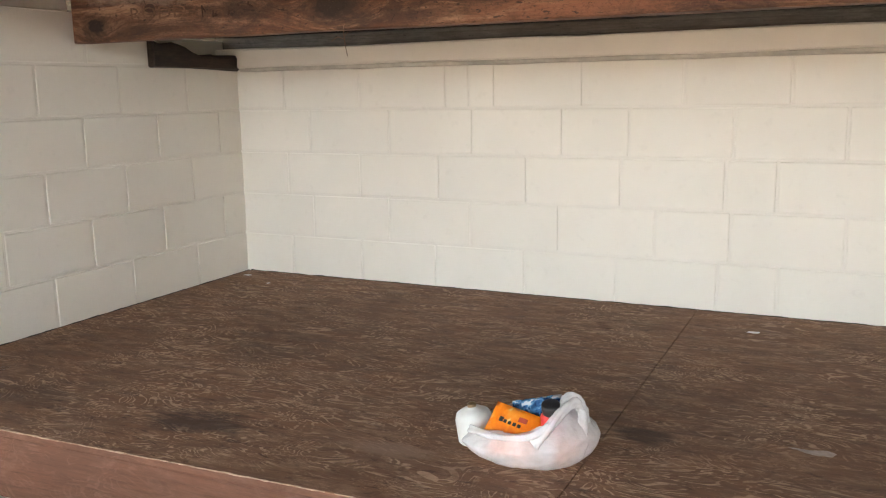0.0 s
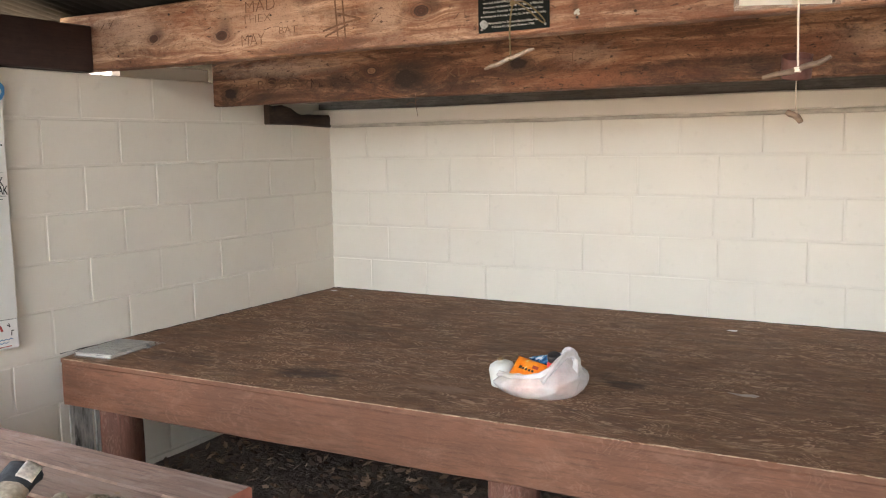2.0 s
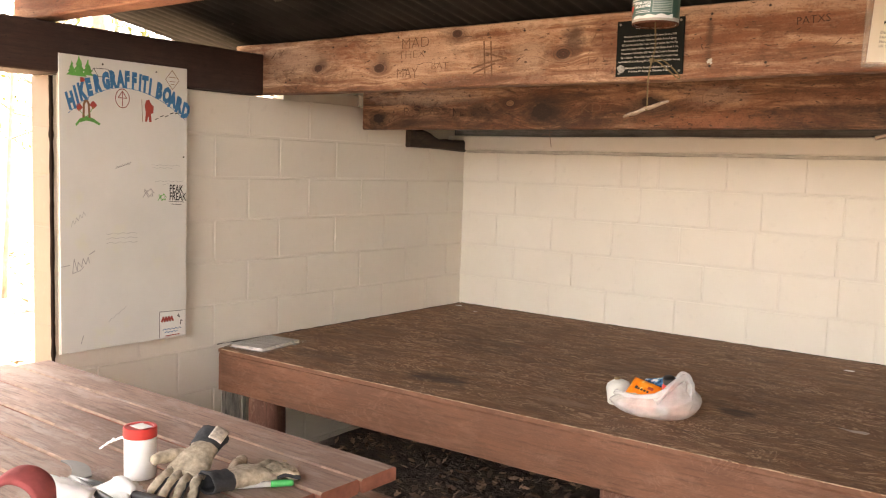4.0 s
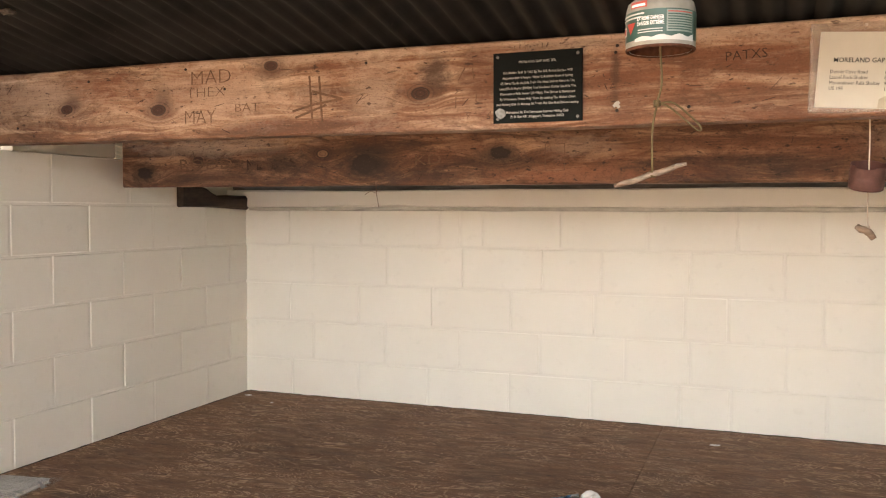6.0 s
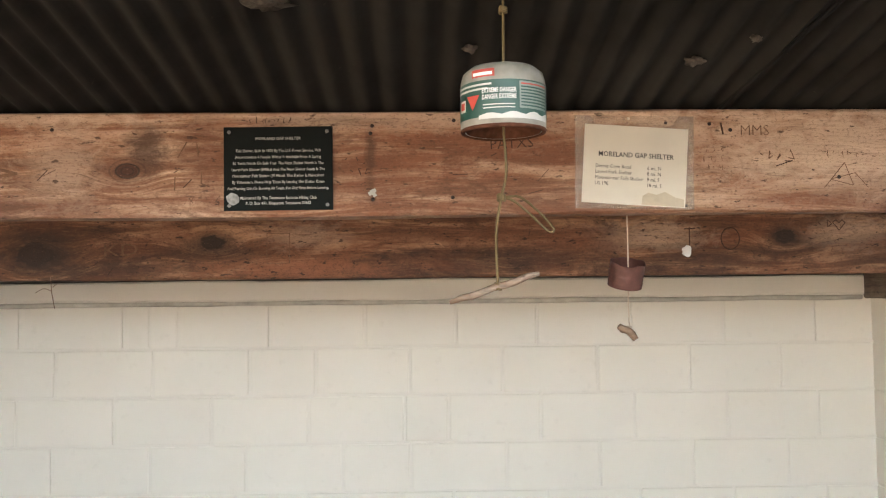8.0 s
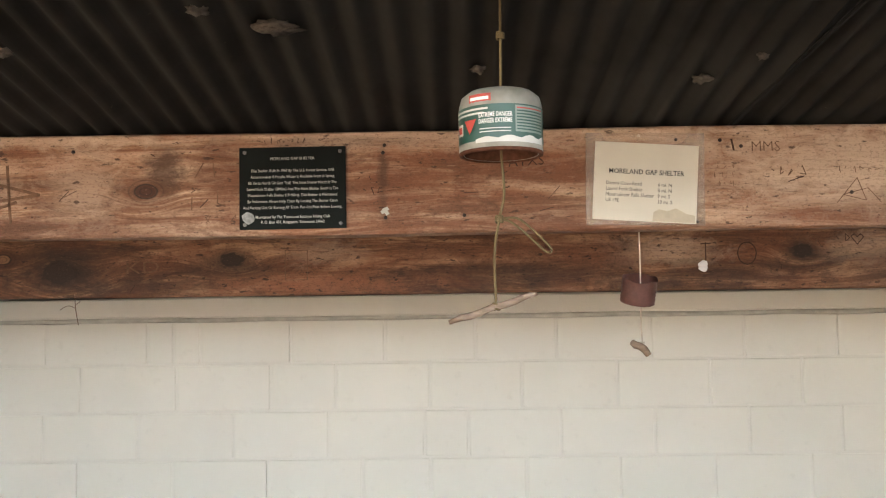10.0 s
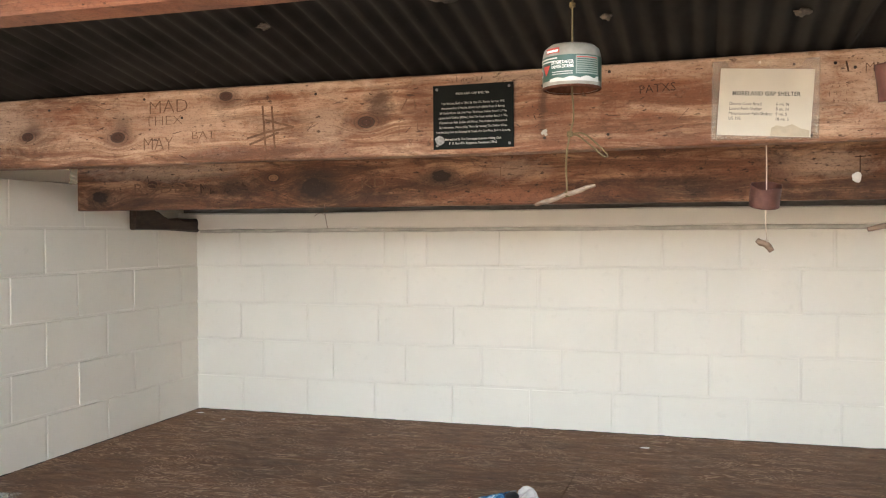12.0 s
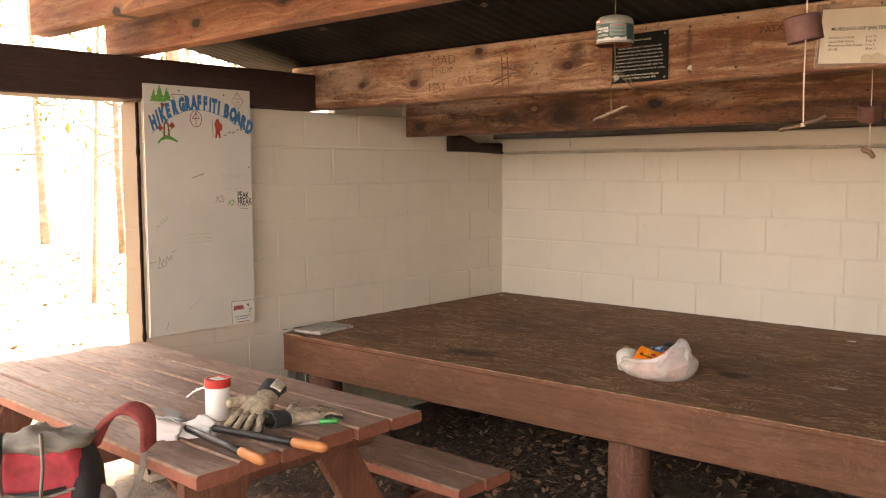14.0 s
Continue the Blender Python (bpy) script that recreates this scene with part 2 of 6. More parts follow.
        for at_r, thick, deep in ((0.80, 0.14, 0.9), (0.42, 0.09, 0.55), (1.25, 0.10, 0.3)) if kind < 2 else ((0.7, 0.2, 0.5),):
            rim = m.math("MULTIPLY", m.math("SUBTRACT", 1.0, m.math("DIVIDE", m.math("ABSOLUTE", m.math("SUBTRACT", wob, at_r)), thick), clamp=True), deep)
            c = m.mix(rim, c, (0.014, 0.007, 0.005))
    fleck = m.noise(m.pos((16, 40, 42)), 2.0, 4, 0.6)
    c = m.mix(m.ramp(fleck, [(0.63, 0.0), (0.68, 0.85)]), c, tuple(v * 0.5 for v in dark))
    grit = m.noise(m.pos((60, 60, 90)), 2.0, 4, 0.7)
    c = m.mix(m.ramp(grit, [(0.36, 0.45), (0.46, 0.0)]), c, tuple(v * 0.8 for v in dark))
    c = m.mix(m.ramp(grit, [(0.60, 0.0), (0.70, 0.16)]), c, light)
    m.bump(m.math("ADD", m.math("ADD", bands, m.math("MULTIPLY", fibre, 0.9)), m.math("MULTIPLY", grit, 0.5)), 0.6, 0.004)
    return m.done(c, 0.74)


M_BEAM = knotty_wood("weathered_pine", *PINE, PLANK_KNOTS, PLANK_BLOTS, 0.75)
M_BEAM_LOW = knotty_wood("stained_pine", (0.40, 0.225, 0.13), (0.165, 0.073, 0.036), (0.050, 0.021, 0.012), LOW_KNOTS, LOW_BLOTS, 0.85)
M_BEAM_RED = knotty_wood("red_pine", (0.40, 0.21, 0.125), (0.27, 0.12, 0.07), (0.10, 0.04, 0.024), [(-1.6, 2.27, 0.022, 2), (-1.05, 2.3, 0.02, 0), (-2.2, 2.25, 0.024, 2), (-0.4, 2.29, 0.02, 0)], [], 0.45)
M_DARKBEAM = timber("dark_brown_stain", (0.062, 0.034, 0.028), (0.045, 0.024, 0.02), (0.026, 0.014, 0.012), along="y", stain=0.3)
M_STUB = timber("dark_old_wood", (0.075, 0.05, 0.034), (0.045, 0.028, 0.018), (0.02, 0.012, 0.008), along="y", stain=0.5)


def brown_paint(name, worn, along="x", base=(0.165, 0.092, 0.060), pale=(0.40, 0.275, 0.195), spots=(), patch=0.0, streaky=0.6):
    """Brown deck paint on plywood or boards, worn through in squiggles along the grain, with old spills."""
    m = Mat(name)
    st = {"x": (1, 2.8, 2.8), "y": (2.8, 1, 2.8), "z": (2.8, 2.8, 1)}[along]
    p = m.pos(st)
    big = m.noise(m.pos(), 1.3, 4)
    mid = m.noise(p, 5, 6, 0.65)
    fine = m.noise(p, 45, 5, 0.6)
    c = m.ramp(mid, [(0.3, tuple(v * 0.72 for v in base)), (0.7, tuple(v * 1.2 for v in base))])
    c = m.mix(m.ramp(big, [(0.36, 0.5), (0.58, 0.0)]), c, tuple(v * 0.6 for v in base))
    streak = m.noise(m.pos({"x": (2.5, 45, 45), "y": (45, 2.5, 45), "z": (45, 45, 2.5)}[along]), 2.0, 5, 0.7)
    c = m.mix(m.ramp(streak, [(0.34, streaky), (0.5, 0.0)]), c, tuple(v * 0.5 for v in base))
    c = m.mix(m.ramp(streak, [(0.58, 0.0), (0.74, 0.2 + 0.3 * worn)]), c, tuple((a + b) / 2 for a, b in zip(base, pale)))
    warp = m.noise(m.pos({"x": (1, 1.9, 1.9), "y": (1.9, 1, 1.9), "z": (1.9, 1.9, 1)}[along]), 3.2, 3, 0.55, 1.6)
    line = m.math("ABSOLUTE", m.math("SUBTRACT", m.math("FRACT", m.math("MULTIPLY", warp, 13.0)), 0.5))
    thin = m.ramp(line, [(0.0, 1.0), (0.10, 0.9), (0.18, 0.0)])
    where = m.ramp(m.noise(m.pos((1, 1.4, 1.4)), 2.2, 5, 0.65), [(0.40, 0.0), (0.54, 1.0)])
    broke = m.ramp(m.noise(p, 9, 4, 0.65), [(0.42, 0.0), (0.54, 1.0)])
    wear = m.math("MULTIPLY", m.math("MULTIPLY", thin, where), m.math("MULTIPLY", broke, worn))
    c = m.mix(wear, c, pale)
    warp2 = m.noise(p, 5.2, 3, 0.6, 2.0)
    line2 = m.math("ABSOLUTE", m.math("SUBTRACT", m.math("FRACT", m.math("MULTIPLY", warp2, 9.0)), 0.5))
    c = m.mix(m.math("MULTIPLY", m.math("MULTIPLY", m.ramp(line2, [(0.0, 1.0), (0.07, 0.8), (0.13, 0.0)]), m.ramp(m.noise(p, 6, 4, 0.65), [(0.46, 0.0), (0.55, 1.0)])), worn * 0.45), c, pale)
    c = m.mix(m.ramp(m.noise(p, 17, 5, 0.7, 0.6), [(0.34, worn * 0.8), (0.44, 0.0)]), c, tuple(v * 0.38 for v in base))
    flecks = m.ramp(m.noise(p, 46, 4, 0.7), [(0.66, 0.0), (0.74, worn * 0.8)])
    c = m.mix(flecks, c, pale)
    if patch:
        c = m.mix(m.ramp(m.noise(p, 4.5, 8, 0.75, 0.7), [(0.50, 0.0), (0.62, patch)]), c, pale)
        c = m.mix(m.ramp(m.noise(p, 3.2, 7, 0.7, 0.4), [(0.36, patch), (0.48, 0.0)]), c, tuple(v * 0.45 for v in base))
    if spots:
        sep = m.node("SeparateXYZ")
        m.link(m.pos(), sep.inputs[0])
        jig = m.math("MULTIPLY", m.math("SUBTRACT", m.noise(m.pos((5, 14, 5)), 1.6, 5, 0.65), 0.5), 2.2)
        for cx, cy, rx, ry, colour, amount in spots:
            dx = m.math("DIVIDE", m.math("SUBTRACT", sep.outputs[0], cx), rx)
            dy = m.math("DIVIDE", m.math("SUBTRACT", sep.outputs[1], cy), ry)
            d = m.math("ADD", m.math("SQRT", m.math("ADD", m.math("MULTIPLY", dx, dx), m.math("MULTIPLY", dy, dy))), jig)
            c = m.mix(m.math("MULTIPLY", m.ramp(d, [(0.75, 1.0), (1.0, 0.75), (1.0, 0.0)] if amount > 0.9 else [(0.5, 1.0), (1.0, 0.0)]), min(amount, 0.8)), c, colour)
    h = m.math("ADD", m.math("MULTIPLY", fine, 0.5), m.math("SUBTRACT", mid, m.math("MULTIPLY", wear, 0.5)))
    m.bump(h, 0.45, 0.004)
    rough = m.ramp(mid, [(0.3, 0.62), (0.7, 0.82)])
    return m.done(c, rough, None, 0.3)


DARK_SPILL, BARE_PLY = (0.05, 0.03, 0.022), (0.30, 0.19, 0.13)
M_DECK = brown_paint("brown_deck_paint", 1.0, patch=0.26, base=(0.232, 0.120, 0.068), pale=(0.52, 0.340, 0.220), spots=[(-0.46, 2.175, 0.11, 0.062, DARK_SPILL, 0.85), (-1.63, 1.78, 0.20, 0.10, DARK_SPILL, 0.85), (-1.03, 1.825, 0.15, 0.055, BARE_PLY, 0.8), (-2.3, 1.75, 0.25, 0.10, DARK_SPILL, 0.4), (-1.9, 2.5, 0.3, 0.2, DARK_SPILL, 0.25)])
M_FASCIA = brown_paint("brown_board_paint", 0.16, patch=0.16, base=(0.170, 0.076, 0.045), pale=(0.34, 0.20, 0.14))
M_POST = brown_paint("brown_log_paint", 0.2, "z", base=(0.16, 0.07, 0.05))
M_EDGE = plain("bare_plywood_edge", (0.40, 0.28, 0.19), 0.9, vary=0.6, scale=60)
M_TABLE = brown_paint("worn_red_stain", 0.08, "x", patch=0.34, streaky=0.95, base=(0.345, 0.222, 0.175), pale=(0.50, 0.415, 0.36), spots=[(-1.7, 0.3, 0.3, 0.12, (0.13, 0.07, 0.05), 0.5), (-2.3, 0.1, 0.35, 0.15, (0.15, 0.085, 0.06), 0.5), (-1.2, 0.42, 0.2, 0.08, (0.40, 0.30, 0.24), 0.4), (-1.0, -0.1, 0.2, 0.1, (0.14, 0.075, 0.055), 0.5), (-2.5, 0.45, 0.25, 0.1, (0.42, 0.33, 0.27), 0.4)])
M_TABLE_WORN = plain("worn_plank_edge", (0.34, 0.225, 0.165), 0.85, vary=0.7, scale=22)
M_TABLE_END = plain("red_stained_end_grain", (0.30, 0.11, 0.075), 0.7, vary=0.3, scale=50)
M_TABLE_LEG = brown_paint("red_brown_leg_paint", 0.15, "z", base=(0.22, 0.09, 0.062))

_m = Mat("dark_roof_sheet")
_p = _m.pos()
_n = _m.noise(_p, 3, 5)
_c = _m.ramp(_n, [(0.3, (0.022, 0.021, 0.0195)), (0.7, (0.047, 0.0445, 0.041))])
_c = _m.mix(_m.ramp(_m.noise(_p, 60, 4), [(0.7, 0.0), (0.8, 0.35)]), _c, (0.16, 0.13, 0.10))
_m.bump(_m.noise(_p, 120, 4), 0.15, 0.002)
M_ROOF = _m.done(_c, 0.9, 0.0, 0.05)

_m = Mat("packed_dirt")
_p = _m.pos()
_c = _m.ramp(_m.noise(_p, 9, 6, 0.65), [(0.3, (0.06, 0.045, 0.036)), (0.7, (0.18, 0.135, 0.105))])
# Paler dirt outside the left wall: sunlit brightness put into the colour.
_sunlit_tone = _m.ramp(_m.noise(_p, 2.5, 5), [(0.4, (0.20, 0.14, 0.09)), (0.65, (0.34, 0.26, 0.17))])
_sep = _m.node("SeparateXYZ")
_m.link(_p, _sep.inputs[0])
_c = _m.mix(_m.math("LESS_THAN", _m.math("ADD", _sep.outputs[0], _m.noise(_p, 3, 3)), -2.6), _c, _sunlit_tone)
_m.bump(_m.noise(_p, 40, 6), 0.8, 0.02)
M_DIRT = _m.done(_c, 0.95)


def leaf_mat(name, a, b):
    m = Mat(name)
    r = m.node("NewGeometry").outputs["Random Per Island"]
    c = m.ramp(r, [(0.0, a), (0.5, tuple((x + y) / 2 for x, y in zip(a, b))), (1.0, b)])
    n = m.noise(m.pos(), 60, 3)
    c = m.mix(m.math("MULTIPLY", n, 0.5), c, tuple(v * 0.6 for v in a))
    return m.done(c, 0.75)


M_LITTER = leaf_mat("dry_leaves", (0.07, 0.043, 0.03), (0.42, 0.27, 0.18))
# Brighter copy of the leaf colours for the sunlit ground outside.
M_LITTER_SUNLIT = leaf_mat("sunlit_tone_leaves", (0.22, 0.13, 0.07), (0.45, 0.33, 0.21))
M_FOLIAGE = leaf_mat("spring_foliage", (0.08, 0.11, 0.03), (0.20, 0.22, 0.06))
M_BARK = timber("grey_bark", (0.40, 0.33, 0.27), (0.30, 0.24, 0.19), (0.16, 0.13, 0.10), along="z", stain=0.5)
M_TWIG = timber("dry_twig", (0.40, 0.30, 0.21), (0.27, 0.18, 0.12), (0.10, 0.06, 0.04), local=True)
M_STICK = timber("peeled_stick", (0.55, 0.43, 0.33), (0.36, 0.24, 0.165), (0.08, 0.045, 0.03), local=True, stain=0.6)
M_STEEL = plain("dull_steel", (0.22, 0.21, 0.20), 0.45, 0.9)
M_RUSTCAN = plain("brown_rusty_tin", (0.115, 0.046, 0.036), 0.55, 0.2, vary=0.45, scale=50, bump=0.3)
M_RUST = plain("rusty_inside", (0.085, 0.036, 0.022), 0.95, 0.0, vary=0.6, scale=110, bump=0.5, spec=0.1)
M_CORD = plain("olive_cord", (0.115, 0.08, 0.033), 0.85, vary=0.3, scale=200)
M_STRING = plain("white_string", (0.62, 0.52, 0.42), 0.9, vary=0.2, scale=200)
M_CAN_GREEN = plain("green_label", (0.016, 0.06, 0.044), 0.35, vary=0.2, scale=30)
M_CAN_WHITE = plain("white_enamel", (0.235, 0.225, 0.195), 0.45, vary=0.4, scale=45)
M_RED = plain("red_print", (0.38, 0.05, 0.035), 0.5, vary=0.2)
M_DULL_PRINT = plain("dull_white_print", (0.50, 0.49, 0.46), 0.6, vary=0.15)
M_WHITE_PRINT = plain("white_print", (0.78, 0.77, 0.74), 0.6, vary=0.05)
M_BLACK_PRINT = plain("black_print", (0.028, 0.026, 0.026), 0.7, vary=0.2)
M_GREY_PRINT = plain("grey_marker", (0.36, 0.35, 0.34), 0.7, vary=0.2)
M_BLUE = plain("blue_marker", (0.03, 0.17, 0.36), 0.6, vary=0.3, scale=120)
M_GREEN = plain("green_marker", (0.10, 0.36, 0.07), 0.6, vary=0.35, scale=90)
M_BROWN_MARK = plain("brown_marker", (0.23, 0.11, 0.05), 0.6, vary=0.2)
M_PLAQUE = plain("black_plaque", (0.006, 0.0085, 0.008), 0.7, vary=0.3, scale=14, bump=0.05, spec=0.15)
M_PAPER = plain("aged_paper", (0.66, 0.62, 0.54), 0.6, vary=0.08, scale=12, bump=0.03)
M_PAPER_TORN = plain("torn_backing_paper", (0.50, 0.44, 0.34), 0.8, vary=0.2, scale=40)
M_CARVE = plain("carved_dark_wood", (0.055, 0.026, 0.016), 0.9, vary=0.4, scale=120)
M_NAIL = plain("rusty_nail", (0.05, 0.035, 0.03), 0.6, 0.5)
_m = Mat("orange_packet")
_n = _m.noise(_m.pos(local=True), 20, 3, 0.55, 0.6)
M_ORANGE = _m.done(_m.ramp(_n, [(0.35, (0.78, 0.15, 0.01)), (0.54, (0.90, 0.25, 0.015)), (0.64, (0.92, 0.36, 0.05)), (0.67, (0.90, 0.62, 0.34))]), 0.3)
_m = Mat("blue_packet")
_n = _m.noise(_m.pos(local=True), 26, 3, 0.6, 1.2)
M_BLUEPACK = _m.done(_m.ramp(_n, [(0.40, (0.012, 0.03, 0.08)), (0.50, (0.05, 0.16, 0.34)), (0.57, (0.16, 0.34, 0.52)), (0.60, (0.62, 0.66, 0.70))]), 0.25)
M_PINKPACK = plain("pale_red_packet", (0.88, 0.34, 0.20), 0.4, vary=0.25, scale=30)
M_BLACK = plain("black_plastic", (0.022, 0.021, 0.022), 0.4, vary=0.2)
M_REDPLASTIC = plain("red_plastic", (0.60, 0.045, 0.04), 0.35, vary=0.1)
M_WHITEPLASTIC = plain("white_plastic", (0.82, 0.81, 0.79), 0.35, vary=0.04)
M_GREENPLASTIC = plain("green_plastic", (0.03, 0.38, 0.10), 0.35, vary=0.1)
M_GLOVE = plain("tan_suede", (0.44, 0.37, 0.28), 0.95, vary=0.75, scale=60, bump=0.5)
M_GLOVE_DARK = plain("dark_knit_cuff", (0.04, 0.042, 0.047), 0.9, vary=0.3, scale=120, bump=0.4)
M_GRIP = plain("orange_wood_grip", (0.50, 0.20, 0.075), 0.5, vary=0.2, scale=25)
M_STRAPRED = plain("faded_red_padding", (0.34, 0.075, 0.075), 0.9, vary=0.45, scale=30, bump=0.5)
M_PACKRED = plain("red_nylon", (0.50, 0.05, 0.07), 0.75, vary=0.45, scale=30, bump=0.5)
M_PACKGREY = plain("grey_mesh", (0.30, 0.275, 0.245), 0.85, vary=0.35, scale=30, bump=0.5)
M_STRAPDARK = plain("black_webbing", (0.03, 0.03, 0.032), 0.8, vary=0.2, scale=150)
M_CREAM = block_paint("painted_wood_ledge", (0.80, 0.75, 0.66))
M_TISSUE = plain("white_tissue", (0.92, 0.92, 0.92), 0.9, vary=0.04, scale=30, bump=0.3)

_m = Mat("whiteboard_surface")
_p = _m.pos()
_c = _m.ramp(_m.noise(_p, 3, 4), [(0.3, (0.66, 0.645, 0.60)), (0.7, (0.74, 0.725, 0.685))])
_c = _m.mix(_m.ramp(_m.noise(_p, 7, 3), [(0.6, 0.0), (0.75, 0.25)]), _c, (0.70, 0.70, 0.40))
M_BOARD = _m.done(_c, 0.35)


def sheer(name, colour, opacity, rough=0.3):
    """Thin translucent plastic film."""
    m = Mat(name)
    tree = m.t
    tr = m.node("BsdfTransparent")
    tl = m.node("BsdfTranslucent")
    tl.inputs[0].default_value = (*colour, 1)
    body = m.node("MixShader")
    body.inputs[0].default_value = 0.35
    m.done(colour, rough)
    m.bump(m.noise(m.pos(local=True), 35, 4, 0.6, 1.0), 0.5, 0.01)
    m.link(m.b.outputs[0], body.inputs[1])
    m.link(tl.outputs[0], body.inputs[2])
    top = m.node("MixShader")
    fold = m.ramp(m.noise(m.pos(local=True), 9, 5, 0.6, 0.3), [(0.35, opacity * 0.8), (0.7, min(1, opacity * 1.25))])
    m.link(fold, top.inputs[0])
    m.link(tr.outputs[0], top.inputs[1])
    m.link(body.outputs[0], top.inputs[2])
    m.link(top.outputs[0], tree.nodes["Material Output"].inputs[0])
    return m.m


M_BAG = sheer("white_bag_film", (0.94, 0.94, 0.94), 0.60, 0.22)
M_SLEEVE = sheer("clear_plastic_sleeve", (0.72, 0.66, 0.58), 0.24, 0.2)
M_ZIPBAG = sheer("clear_zip_bag", (0.80, 0.80, 0.79), 0.30, 0.15)


# ---- building helpers ----
def part(name, bm, material, parent=None, label="", smooth=False):
    """Links a bmesh as one mesh object, under a thing or part where one is given."""
    me = bpy.data.meshes.new(name)
    bm.to_mesh(me)
    bm.free()
    me.materials.append(material)
    if smooth:
        me.shade_smooth()
    ob = new(name, me)
    if parent is not None:
        ob.parent = parent
    if label:
        tagged(ob, label)
    return ob


def empty(name, label, category, group="", kind="", at=None):
    ob = new(name)
    if at is not None:
        ob.matrix_world = at
    return tagged(ob, label, category, group, kind)


def add_box(bm, x0, x1, y0, y1, z0, z1, bevel=0.0, m=None, seg=1):
    r = bmesh.ops.create_cube(bm, size=1.0)
    vs = r["verts"]
    for v in vs:
        v.co = Vector(((x0 + x1) / 2 + v.co.x * (x1 - x0), (y0 + y1) / 2 + v.co.y * (y1 - y0), (z0 + z1) / 2 + v.co.z * (z1 - z0)))
    if bevel:
        es = list({e for v in vs for e in v.link_edges})
        r2 = bmesh.ops.bevel(bm, geom=es, offset=bevel, segments=seg, affect="EDGES", profile=0.6)
        vs = list({v for f in r2["faces"] for v in f.verts} | {v for v in vs if v.is_valid})
    if m is not None:
        bmesh.ops.transform(bm, matrix=m, verts=[v for v in vs if v.is_valid])
    return vs


def box(x0, x1, y0, y1, z0, z1, bevel=0.0, m=None, seg=1):
    bm = bmesh.new()
    add_box(bm, x0, x1, y0, y1, z0, z1, bevel, m, seg)
    return bm


def rough_beam(x0, x1, y0, y1, z0, z1, axis, seed, amp=0.004, step=0.12, bevel=0.006):
    """A sawn beam cut into short lengths, with slightly uneven, rounded edges."""
    bm = bmesh.new()
    lo, hi = Vector((x0, y0, z0)), Vector((x1, y1, z1))
    n = max(2, int((hi[axis] - lo[axis]) / step))
    a, b = [i for i in range(3) if i != axis]
    rings = []
    bv = bevel
    prof = [(0, bv), (bv, 0), (hi[a] - lo[a] - bv, 0), (hi[a] - lo[a], bv), (hi[a] - lo[a], hi[b] - lo[b] - bv), (hi[a] - lo[a] - bv, hi[b] - lo[b]), (bv, hi[b] - lo[b]), (0, hi[b] - lo[b] - bv)]
    for i in range(n + 1):
        s = lo[axis] + (hi[axis] - lo[axis]) * i / n
        ring = []
        for j, (u, w) in enumerate(prof):
            co = Vector((0, 0, 0))
            co[axis] = s
            co[a] = lo[a] + u + amp * noise.noise(Vector((s * 2.3, seed * 7.1 + j * 0.35, 1.3)))
            co[b] = lo[b] + w + amp * noise.noise(Vector((s * 2.1, seed * 3.7 + j * 0.35, 9.1)))
            ring.append(bm.verts.new(co))
        rings.append(ring)
    for r, q in zip(rings, rings[1:]):
        for j in range(8):
            bm.faces.new((r[j], r[(j + 1) % 8], q[(j + 1) % 8], q[j]))
    bm.faces.new(rings[0])
    bm.faces.new(rings[-1])
    bmesh.ops.recalc_face_normals(bm, faces=bm.faces)
    return bm


def lathe(profile, n=32, m=None):
    """A turned shape from (radius, height) pairs."""
    bm = bmesh.new()
    rings = []
    for r, z in profile:
        if r < 1e-6:
            rings.append([bm.verts.new((0, 0, z))])
        else:
            rings.append([bm.verts.new((r * math.cos(2 * math.pi * i / n), r * math.sin(2 * math.pi * i / n), z)) for i in range(n)])
    for a, b in zip(rings, rings[1:]):
        for i in range(n):
            j = (i + 1) % n
            if len(a) == 1 and len(b) > 1:
                bm.faces.new((a[0], b[i], b[j]))
            elif len(b) == 1 and len(a) > 1:
                bm.faces.new((a[i], a[j], b[0]))
            elif len(a) > 1:
                bm.faces.new((a[i], a[j], b[j], b[i]))
    bmesh.ops.recalc_face_normals(bm, faces=bm.faces)
    if m is not None:
        bmesh.ops.transform(bm, matrix=m, verts=bm.verts)
    return bm


def tube(points, radius, n=8, bm=None):
    """A round strand through points; radius may be a list."""
    bm = bm or bmesh.new()
    pts = [Vector(p) for p in points]
    rings = []
    for i, p in enumerate(pts):
        d = (pts[min(i + 1, len(pts) - 1)] - pts[max(i - 1, 0)]).normalized()
        u = d.cross(Vector((0, 0, 1)) if abs(d.z) < 0.9 else Vector((1, 0, 0))).normalized()
        w = d.cross(u)
        r = float(radius[i] if isinstance(radius, (list, tuple)) else radius)
        rings.append([bm.verts.new(p + r * (math.cos(2 * math.pi * k / n) * u + math.sin(2 * math.pi * k / n) * w)) for k in range(n)])
    for a, b in zip(rings, rings[1:]):
        for k in range(n):
            bm.faces.new((a[k], a[(k + 1) % n], b[(k + 1) % n], b[k]))
    bm.faces.new(list(reversed(rings[0])))
    bm.faces.new(rings[-1])
    return bm


def smooth_line(points, n=8):
    """A curve through points (Catmull-Rom)."""
    pts = [Vector(p) for p in points]
    pts = [pts[0] * 2 - pts[1]] + pts + [pts[-1] * 2 - pts[-2]]
    res = []
    for i in range(1, len(pts) - 2):
        a, b, c, d = pts[i - 1:i + 3]
        for k in range(n):
            t = k / n
            res.append(0.5 * (2 * b + (c - a) * t + (2 * a - 5 * b + 4 * c - d) * t * t + (3 * b - a - 3 * c + d) * t ** 3))
    return res + [pts[-2]]


